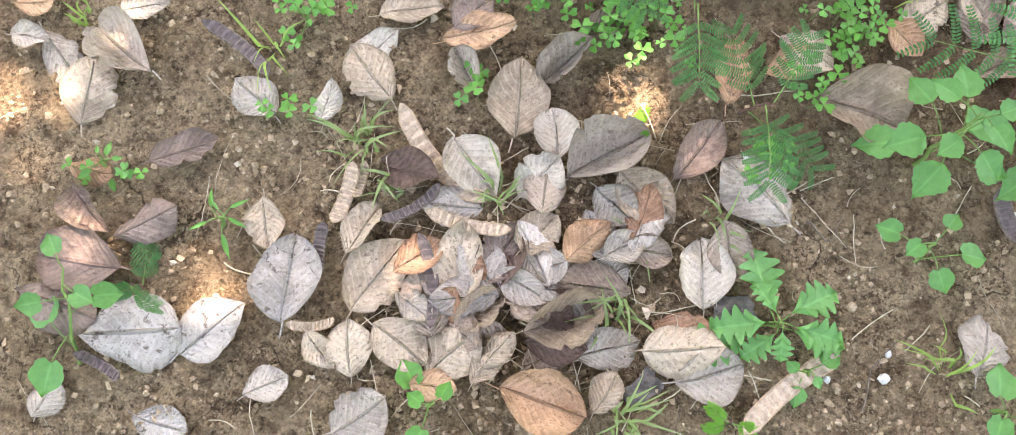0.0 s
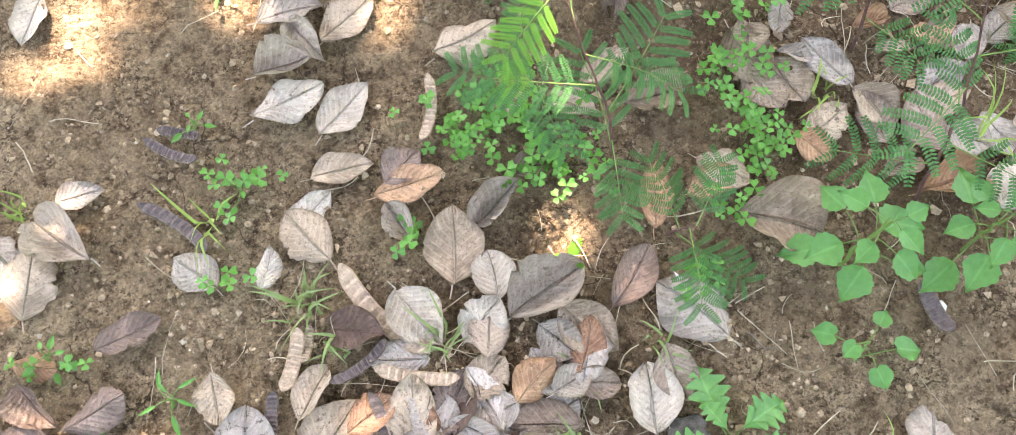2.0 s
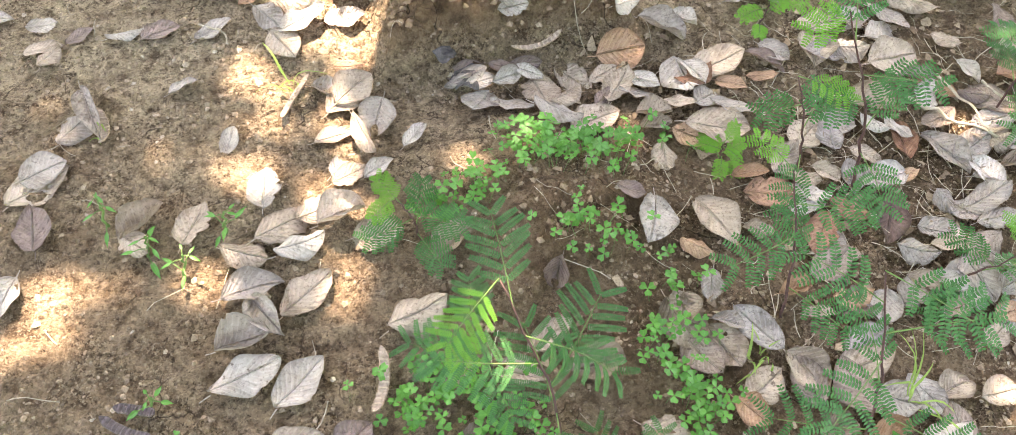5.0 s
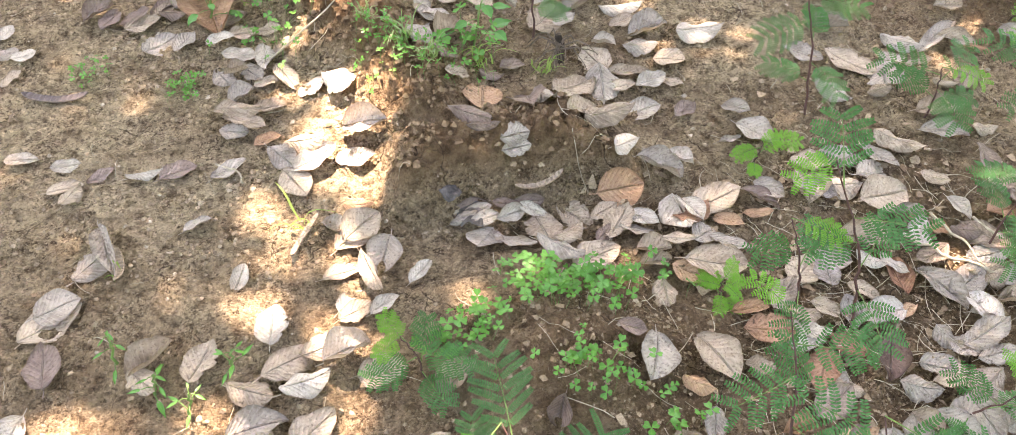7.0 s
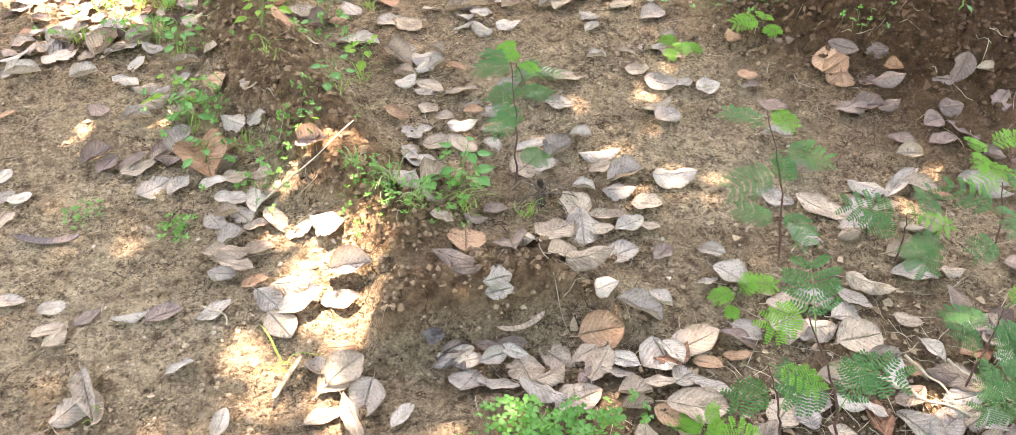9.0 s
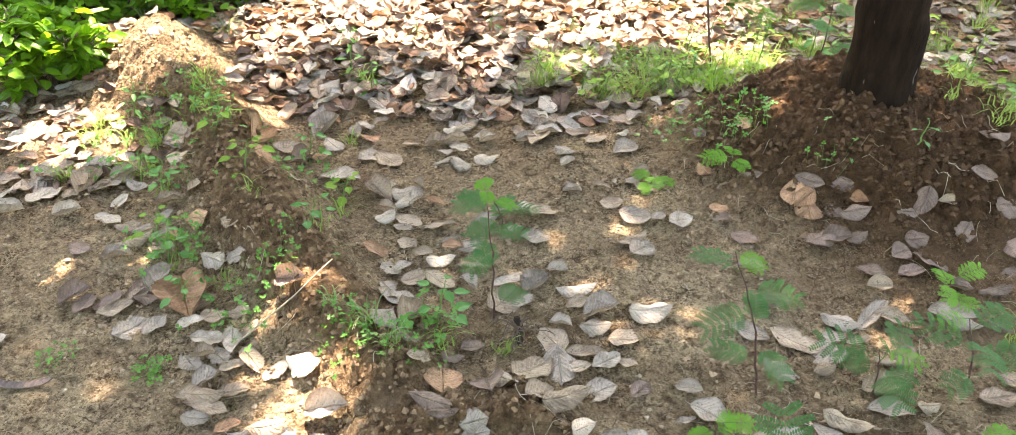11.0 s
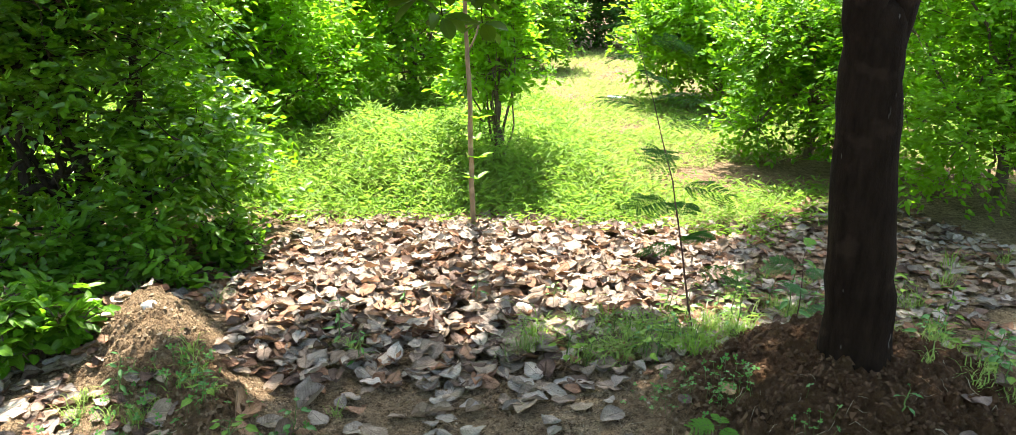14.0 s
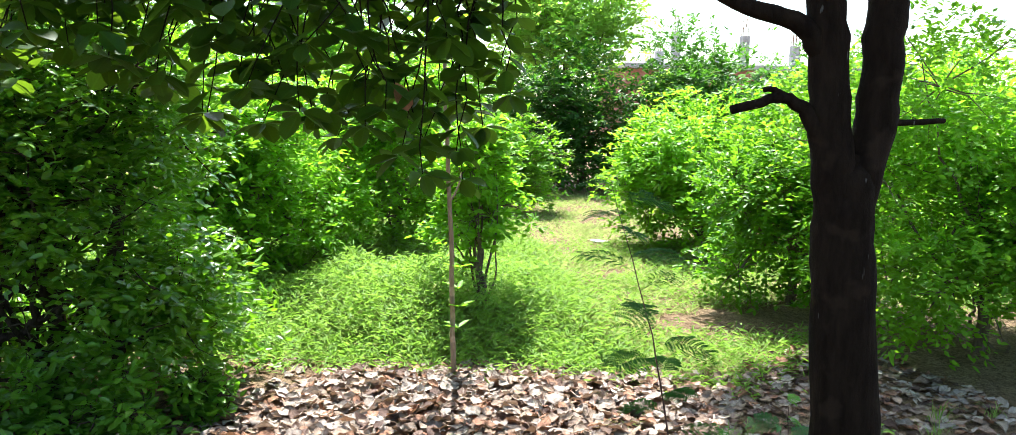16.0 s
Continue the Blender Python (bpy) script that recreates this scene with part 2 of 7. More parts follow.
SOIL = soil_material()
DRY = {t: dry_leaf_material("dry_leaf_" + t, lo, hi, 0.9 if t == "speckled" else 0.5 if t in ("grey", "pale") else 0.0) for t, (lo, hi) in TONES.items()}
DRY_LOOSE = {t: dry_leaf_material("loose_leaf_" + t, lo, hi, 0.0, True) for t, (lo, hi) in TONES.items()}
BED_TONES = {"taupe": ((0.180, 0.121, 0.090), (0.391, 0.296, 0.222)), "tan": ((0.190, 0.085, 0.048), (0.381, 0.212, 0.132)), "grey": ((0.212, 0.169, 0.143), (0.402, 0.339, 0.285)), "dark": ((0.075, 0.044, 0.035), (0.180, 0.117, 0.090)), "pale": ((0.381, 0.306, 0.248), (0.581, 0.497, 0.423))}
BED = [dry_leaf_material("bed_" + t, *BED_TONES[t], 0.0, True) for t in ("taupe", "tan", "grey", "dark", "pale")]
def pod_material(name, rim, body, band):
    k = Nodes(name)
    sep = k.n("SeparateXYZ", {0: k.n("UVMap").outputs[0]})
    side = k.math("ABSOLUTE", k.math("SUBTRACT", sep.outputs[1], 0.5))
    pos = k.n("NewGeometry").outputs["Position"]
    a = k.noise(160, 5, 0.65, pos)
    wave = k.math("SINE", k.math("ADD", k.math("MULTIPLY", sep.outputs[0], 75.4), k.math("MULTIPLY", a, 1.5)))
    c = k.mix(k.ramp(wave, (0.1, 0.72), (0.8, 1.0)), band, body)
    c = k.mix(k.ramp(side, (0.36, 0.0), (0.42, 1.0)), c, rim)
    c = k.mix(k.ramp(a, (0.36, 0.7), (0.55, 0.0)), c, tuple(x * 0.45 for x in body))
    k.bump(k.math("ADD", a, k.math("MULTIPLY", wave, 0.4)), 0.6, 0.004)
    return k.base(c, 0.7, 0.25)


POD = {"light": pod_material("pod_light", (0.34, 0.23, 0.15), (0.42, 0.31, 0.22), (0.20, 0.12, 0.08)), "dark": pod_material("pod_dark", (0.15, 0.11, 0.085), (0.13, 0.095, 0.085), (0.05, 0.035, 0.034))}
CITRUS = green_material("citrus_leaf", (0.009, 0.032, 0.003), (0.12, 0.26, 0.018), (0.28, 0.60, 0.02), 0.4, 0.30, 0.5)
BRIGHT = green_material("young_citrus_leaf", (0.035, 0.11, 0.008), (0.14, 0.29, 0.025), (0.24, 0.54, 0.025), 0.38, 0.36, 0.3)
LIME = green_material("lime_leaf", (0.032, 0.11, 0.006), (0.18, 0.36, 0.028), (0.35, 0.70, 0.03), 0.48, 0.42, 0.2)
MIDGREEN = green_material("orchard_leaf", (0.018, 0.065, 0.004), (0.12, 0.27, 0.02), (0.26, 0.58, 0.022), 0.42, 0.38, 0.22)
HEDGE = green_material("hedge_leaf", (0.018, 0.065, 0.010), (0.055, 0.14, 0.016), (0.12, 0.34, 0.02), 0.4, 0.45, 0.25)
FEATHER = green_material("feathery_leaf", (0.15, 0.25, 0.05), (0.25, 0.37, 0.08), (0.42, 0.68, 0.08), 0.6, 0.5, 0.2)
BROADTREE = green_material("broad_tree_leaf", (0.10, 0.17, 0.09), (0.17, 0.26, 0.14), (0.22, 0.4, 0.1), 0.3)
CANOPY = green_material("canopy_leaf", (0.03, 0.05, 0.010), (0.06, 0.09, 0.018), (0.30, 0.33, 0.10), 0.5, 0.4, 0.3)
HANGING = green_material("hanging_leaf", (0.014, 0.045, 0.004), (0.04, 0.095, 0.010), (0.18, 0.31, 0.014), 0.36, 0.5, 0.2)
GRASS = green_material("grass_blade", (0.075, 0.165, 0.03), (0.27, 0.35, 0.10), (0.40, 0.56, 0.14), 0.45, 0.6, 0.1)
WEEDLEAF = green_material("field_weed_leaf", (0.03, 0.10, 0.015), (0.23, 0.37, 0.06), (0.34, 0.58, 0.07), 0.42, 0.5, 0.2)
PALEGRASS = green_material("pale_grass_blade", (0.22, 0.27, 0.10), (0.42, 0.44, 0.2), (0.46, 0.52, 0.18), 0.4, 0.65, 0.1)
ORANGE = rough_material("withered_leaf", (0.26, 0.10, 0.045), (0.4, 0.17, 0.07), 60, 0.7)
TUFT = green_material("tuft_blade", (0.10, 0.15, 0.05), (0.2, 0.25, 0.1), (0.28, 0.40, 0.09), 0.35)
CLOVER = green_material("clover_leaf", (0.035, 0.13, 0.024), (0.095, 0.27, 0.045), (0.16, 0.44, 0.04), 0.36)
MIMOSA = green_material("mimosa_leaflet", (0.02, 0.075, 0.028), (0.075, 0.185, 0.06), (0.12, 0.34, 0.05), 0.32, 0.55, 0.15)
# mimosa leaf again, darker: its backlit look is put into the colour
SAPLEAF = green_material("backlit_sapling_leaflet", (0.016, 0.06, 0.012), (0.04, 0.11, 0.02), (0.10, 0.30, 0.03), 0.3, 0.7, 0.04)
MIMOSA_NEW = green_material("mimosa_young", (0.08, 0.22, 0.03), (0.14, 0.32, 0.045), (0.24, 0.5, 0.05), 0.35, 0.55, 0.1)
BROAD = green_material("broad_weed_leaf", (0.055, 0.165, 0.04), (0.095, 0.24, 0.065), (0.13, 0.36, 0.05), 0.3, 0.5, 0.3)
LOBED = green_material("lobed_weed_leaf", (0.07, 0.20, 0.055), (0.12, 0.29, 0.085), (0.16, 0.45, 0.06), 0.35)
STEM = rough_material("green_stem", (0.10, 0.17, 0.04), (0.16, 0.24, 0.07), 60, 0.6)
REDSTEM = rough_material("red_brown_stem", (0.07, 0.035, 0.03), (0.14, 0.07, 0.055), 60, 0.7)
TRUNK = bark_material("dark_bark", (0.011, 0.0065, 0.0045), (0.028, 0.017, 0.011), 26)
TWIG = bark_material("twig_bark", (0.10, 0.075, 0.055), (0.2, 0.15, 0.11), 40)
DARKTWIG = bark_material("dark_twig_bark", (0.03, 0.022, 0.016), (0.075, 0.055, 0.04), 40)
SAPBARK = bark_material("sapling_bark", (0.22, 0.15, 0.10), (0.36, 0.26, 0.18), 40)
STRAW = rough_material("straw", (0.34, 0.27, 0.18), (0.5, 0.42, 0.3), 90)
def crumb_material():
    k = Nodes("soil_crumb")
    rnd = k.n("NewGeometry").outputs["Random Per Island"]
    pos = k.n("NewGeometry").outputs["Position"]
    c = k.ramp(rnd, (0.0, (0.14, 0.093, 0.057)), (0.5, (0.29, 0.205, 0.13)), (0.95, (0.33, 0.24, 0.155)), (1.0, (0.46, 0.37, 0.27)))
    c = k.mix(k.ramp(k.noise(300, 3, 0.6, pos), (0.35, 0.5), (0.55, 0.0)), c, (0.08, 0.05, 0.03))
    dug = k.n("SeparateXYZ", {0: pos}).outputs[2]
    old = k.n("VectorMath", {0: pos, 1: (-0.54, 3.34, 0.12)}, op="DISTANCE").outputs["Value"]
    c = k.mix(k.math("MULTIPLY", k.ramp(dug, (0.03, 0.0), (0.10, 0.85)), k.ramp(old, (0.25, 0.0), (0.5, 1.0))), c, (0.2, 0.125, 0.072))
    tree_dist = k.n("VectorMath", {0: pos, 1: (2.05, 2.1, 0.1)}, op="DISTANCE").outputs["Value"]
    c = k.mix(k.ramp(tree_dist, (0.6, 0.9), (1.1, 0.0)), c, (0.085, 0.046, 0.025))
    return k.base(c, 0.95, 0.1)


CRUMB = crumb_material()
STONE = rough_material("stone", (0.38, 0.35, 0.31), (0.55, 0.52, 0.47), 20)
CONCRETE = rough_material("concrete", (0.26, 0.25, 0.235), (0.4, 0.385, 0.36), 2.5)
RUST = rough_material("rusty_rebar", (0.10, 0.05, 0.03), (0.2, 0.10, 0.06), 8)
BRICK = rough_material("red_brick_wall", (0.22, 0.10, 0.07), (0.35, 0.17, 0.11), 6)
CHAR = rough_material("burnt_scrap", (0.04, 0.034, 0.03), (0.15, 0.125, 0.11), 70)
BLUE = rough_material("pale_blue_plastic", (0.45, 0.62, 0.66), (0.6, 0.74, 0.78), 15, 0.4)


# ---- building blocks ----
def mesh(name, verts, faces, mat, uv=None, smooth=True):
    me = bpy.data.meshes.new(name)
    me.from_pydata(np.asarray(verts, float).tolist(), [], np.asarray(faces).tolist() if isinstance(faces, np.ndarray) else faces)
    for m in mat if isinstance(mat, list) else [mat]:
        me.materials.append(m)
    if uv is not None:
        layer = me.uv_layers.new(name="UVMap")
        idx = np.empty(len(me.loops), int)
        me.loops.foreach_get("vertex_index", idx)
        layer.data.foreach_set("uv", np.asarray(uv, float)[idx].ravel())
    if smooth:
        me.polygons.foreach_set("use_smooth", np.ones(len(me.polygons), bool))
    me.update()
    return me


def part(name, me, parent=None, label="", at=None):
    ob = new(name, me)
    if at is not None:
        ob.matrix_basis = at
    if parent is not None:
        ob.parent = parent
    return tagged(ob, label)


def empty(name, x, y, z, label, category, group="", kind=""):
    ob = new(name)
    ob.empty_display_size = 0.05
    ob.matrix_basis = pose(x, y, z)
    return tagged(ob, label, category, group, kind)


class Soup:
    """Gathers pieces into one mesh."""

    def __init__(self):
        self.v, self.f, self.uv, self.n = [], [], [], 0

    def add(self, v, f, uv=None):
        v = np.asarray(v, float)
        self.v.append(v)
        self.f += [[i + self.n for i in q] for q in (f.tolist() if isinstance(f, np.ndarray) else f)]
        self.uv.append(np.asarray(uv, float) if uv is not None else np.tile([0.0, 0.0], (len(v), 1)))
        self.n += len(v)

    def mesh(self, name, mat, smooth=True):
        return mesh(name, np.concatenate(self.v), self.f, mat, np.concatenate(self.uv), smooth)


def tube(points, radii, sides=6, rough=0.0):
    """A tapered tube through points, closed at its end."""
    p = np.asarray(points, float)
    r = np.broadcast_to(np.asarray(radii, float), (len(p),))
    d = np.gradient(p, axis=0)
    d /= np.linalg.norm(d, axis=1)[:, None] + 1e-9
    ref = np.where(np.abs(d[:, 2:3]) > 0.9, [[1.0, 0, 0]], [[0, 0, 1.0]])
    a = np.cross(d, ref)
    a /= np.linalg.norm(a, axis=1)[:, None]
    for i in range(1, len(a)):
        a[i] = a[i - 1] - d[i] * (a[i - 1] @ d[i])
        a[i] /= np.linalg.norm(a[i]) + 1e-9
    b = np.cross(d, a)
    t = np.linspace(0, 2 * np.pi, sides, endpoint=False)
    ring = np.cos(t)[None, :, None] * a[:, None] + np.sin(t)[None, :, None] * b[:, None]
    k = 1 + rough * RNG.normal(size=(len(p), sides, 1))
    v = (p[:, None] + ring * r[:, None, None] * k).reshape(-1, 3)
    f = [[i * sides + j, i * sides + (j + 1) % sides, (i + 1) * sides + (j + 1) % sides, (i + 1) * sides + j] for i in range(len(p) - 1) for j in range(sides)]
    f.append([(len(p) - 1) * sides + j for j in range(sides)])
    uv = np.stack([np.repeat(np.linspace(0, 1, len(p)), sides), np.tile(np.linspace(0.1, 0.4, sides), len(p))], 1)
    return v, f, uv


def unit(v):
    return v / (np.linalg.norm(v, axis=-1, keepdims=True) + 1e-9)


# leaf outlines: half length along the blade, half width across it
NARROW = (np.array([0, 0.28, 0.68, 1.0, 0.68, 0.28]), np.array([0, -0.46, -0.42, 0, 0.42, 0.46]))
ROUND = (np.array([0, 0.10, 0.34, 0.62, 0.86, 1.0, 0.86, 0.62, 0.34, 0.10]), np.array([0, -0.16, -0.40, -0.50, -0.36, 0, 0.36, 0.50, 0.40, 0.16]))


def foliage(p, axis, normal, length, width, fold=0.25, droop=0.12, outline=NARROW):
    """Many small folded leaves: base points, directions, sizes."""
    n, m = len(p), len(outline[0])
    axis = unit(np.asarray(axis, float))
    side = unit(np.cross(normal, axis))
    up = np.cross(axis, side)
    length, width = np.broadcast_to(length, n)[:, None, None], np.broadcast_to(width, n)[:, None, None]
    u, v = outline[0][None, :, None], outline[1][None, :, None]
    pts = p[:, None] + axis[:, None] * u * length + side[:, None] * v * width + up[:, None] * (np.abs(v) * fold * width - droop * u * u * length)
    base = np.arange(n)[:, None] * m
    faces = np.concatenate([base + np.arange(m // 2 + 1), base + np.r_[0, m // 2:m]])
    uv = np.tile(np.stack([outline[0], outline[1] + 0.5], 1), (n, 1))
    return pts.reshape(-1, 3), faces, uv


def lattice(x, y, seed):
    """Smooth value noise in the plane, 0 to 1."""
    def rnd(i, j):
        s = np.sin(i * 127.1 + j * 311.7 + seed * 74.7) * 43758.5453
        return s - np.floor(s)
    i, j = np.floor(x), np.floor(y)
    a, b = x - i, y - j
    a, b = a * a * (3 - 2 * a), b * b * (3 - 2 * b)
    return (rnd(i, j) * (1 - a) + rnd(i + 1, j) * a) * (1 - b) + (rnd(i, j + 1) * (1 - a) + rnd(i + 1, j + 1) * a) * b


def fbm(x, y, scale, seed, octaves=4):
    out, amp, total = 0.0, 1.0, 0.0
    for o in range(octaves):
        out = out + amp * lattice(x * scale * 2**o, y * scale * 2**o, seed + o)
        total, amp = total + amp, amp * 0.5
    return out / total


# ---- the lie of the land ----
TREE = (1.775, 2.36)
BUND = [(-0.62, 3.55, 0.16, 0.2), (-0.52, 3.30, 0.19, 0.19), (-0.31, 2.83, 0.12, 0.14), (-0.17, 2.35, 0.13, 0.13), (-0.02, 2.0, 0.12, 0.12), (0.11, 1.70, 0.10, 0.12), (0.19, 1.50, 0.095, 0.10)]


def height(x, y):
    x, y = np.asarray(x, float), np.asarray(y, float)
    near = np.exp(-np.maximum(0, np.hypot(x - 0.5, y - 2) - 4) / 3)
    z = (fbm(x, y, 1.1, 3) - 0.5) * 0.035 * near
    best = np.zeros_like(z)
    for (ax, ay, ah, aw), (bx, by, bh, bw) in zip(BUND, BUND[1:]):
        dx, dy = bx - ax, by - ay
        t = np.clip(((x - ax) * dx + (y - ay) * dy) / (dx * dx + dy * dy), 0, 1)
        d = np.hypot(x - ax - t * dx, y - ay - t * dy) + (fbm(x, y, 5.0, 9) - 0.5) * 0.08
        best = np.maximum(best, (ah + (bh - ah) * t) * np.exp(-(d / (aw + (bw - aw) * t)) ** 2))
    # the short bank across the ridge's near end, with a steep crumbling face
    foot = np.interp(x, [0.0, 0.12, 0.24, 0.45, 0.7], [1.20, 1.23, 1.275, 1.27, 1.22]) + (fbm(x, y, 9.0, 15) - 0.5) * 0.05
    rise = np.clip((y - foot) / 0.085, 0, 1)
    side = np.clip((x - 0.035 - 0.05 * fbm(x, y, 8.0, 17)) / 0.07, 0, 1) * np.clip((0.70 - x) / 0.30, 0, 1)
    bank = 0.098 * rise * rise * (3 - 2 * rise) * np.exp(-(np.maximum(0, y - foot - 0.085) / 0.15) ** 2) * side * side * (3 - 2 * side)
    z = z + np.maximum(best, bank)
    # raised earth round the tree, and a low hump in front
    d = np.minimum(20, np.hypot(x - TREE[0] - 0.02, (y - TREE[1]) * 0.95) + (fbm(x, y, 3.5, 21) - 0.5) * 0.16)
    z = z + 0.25 / (1 + np.exp((d - 0.42) / 0.105))
    z = z + 0.06 * np.exp(-(((x - 0.36) / 0.16) ** 2 + ((y - 0.9) / 0.14) ** 2))
    z = z - 0.035 * np.exp(-(((x - 0.32) / 0.2) ** 2 + ((y - 1.22) / 0.06) ** 2))
    raised = np.clip(z * 9, 0, 1.0)
    # clods: rounded lumps with creases between them, coarser on dug earth
    lump = np.abs(fbm(x, y, 13, 31, 2) - 0.5) * 0.034 * (0.45 + 1.1 * raised) + np.abs(fbm(x, y, 33, 37, 2) - 0.5) * 0.036 * (0.7 + 1.7 * raised)
    z = z + (lump + (fbm(x, y, 6, 33, 2) - 0.5) * 0.014 * (1 + raised) + (fbm(x, y, 62, 39, 2) - 0.5) * (0.009 + 0.014 * raised)) * near
    # the leaf bed lies on a gentle rise; the field rolls a little far off
    return z + (fbm(x, y, 0.04, 43, 2) - 0.5) * 0.8 * np.clip((np.hypot(x, y) - 14) / 40, 0, 1)


def ground_at(x, y):
    return float(height(np.array([x]), np.array([y]))[0])


def slope_at(x, y, e=0.04):
    return Vector((-(ground_at(x + e, y) - ground_at(x - e, y)) / (2 * e), -(ground_at(x, y + e) - ground_at(x, y - e)) / (2 * e), 1)).normalized()


def spread(lo, hi, step, far, grow=1.16):
    mid = np.arange(lo, hi + step / 2, step)
    out, s = [], step
    while (out[-1] if out else 0) < far:
        s *= grow
        out.append((out[-1] if out else 0) + s)
    out = np.array(out)
    return np.concatenate([lo - out[::-1], mid, hi + out])


def build_ground():
    xs, ys = spread(-1.0, 2.2, 0.0085, 420), spread(-0.2, 3.3, 0.0085, 420)
    gx, gy = np.meshgrid(xs, ys)
    v = np.stack([gx, gy, height(gx, gy)], -1).reshape(-1, 3)
    nx, ny = len(xs), len(ys)
    i = (np.arange(ny - 1)[:, None] * nx + np.arange(nx - 1)[None]).ravel()
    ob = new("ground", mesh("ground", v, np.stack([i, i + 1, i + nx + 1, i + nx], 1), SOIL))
    tagged(ob, "bare brown cracked soil with low earth ridges", "ground", kind="structure")


build_ground()


# ---- tree over the place ----
def bend(points, n=14, wobble=0.0):
    """A smooth line through a few points."""
    p = np.asarray(points, float)
    t, s = np.linspace(0, 1, len(p)), np.linspace(0, 1, n)
    out = np.stack([np.interp(s, t, p[:, k]) for k in range(3)], 1)
    for _ in range(2):
        out[1:-1] = (out[:-2] + 2 * out[1:-1] + out[2:]) / 4
    if wobble:
        out[1:-1] += RNG.normal(size=(n - 2, 3)) * wobble
    return out


# where gaps in the crown let the sun down to the ground: x, y, half width, half depth
GAPS = [
    (-0.61, 0.44, 0.06, 0.06), (0.12, 0.475, 0.025, 0.025), (-0.49, 0.25, 0.045, 0.035), (-0.13, 0.26, 0.05, 0.05), (-0.05, 1.15, 0.086, 0.107), (-0.06, 1.32, 0.099, 0.089),
    (0.01, 1.4, 0.066, 0.077), (-0.03, 1.55, 0.106, 0.081), (-0.04, 1.79, 0.089, 0.049), (-0.13, 1.08, 0.111, 0.046), (-0.21, 1.26, 0.089, 0.038), (-0.56, 1.34, 0.074, 0.043),
    (-0.51, 1.24, 0.127, 0.041), (-0.41, 1.13, 0.085, 0.037), (-0.31, 1.15, 0.047, 0.039), (-0.52, 1.7, 0.086, 0.036), (-0.09, 1.07, 0.09, 0.075), (-0.01, 0.95, 0.093, 0.06),
    (-0.0, 0.82, 0.035, 0.049), (-0.45, 0.86, 0.109, 0.069), (-0.26, 0.86, 0.089, 0.032), (-0.47, 1.18, 0.1, 0.049), (0.22, 1.03, 0.057, 0.051), (0.12, 0.47, 0.045, 0.022),
    (0.2, 0.45, 0.035, 0.017), (-0.01, 1.76, 0.094, 0.031),
]
GAPS += [
    (-0.5, 2.1, 0.16, 0.1), (-0.66, 3.45, 0.22, 0.24), (-0.98, 3.1, 0.22, 0.3), (-0.7, 2.75, 0.14, 0.2), (-0.85, 2.3, 0.1, 0.1), (-0.1, 3.7, 0.26, 0.13),
    (-0.5, 3.2, 0.2, 0.2), (-0.6, 2.55, 0.2, 0.16), (-0.85, 2.5, 0.16, 0.2), (-0.28, 2.62, 0.07, 0.1), (-0.15, 2.9, 0.1, 0.08), (0.35, 3.42, 0.08, 0.06),
    (1.72, 2.95, 0.1, 0.12), (1.0, 3.1, 0.1, 0.07),
]


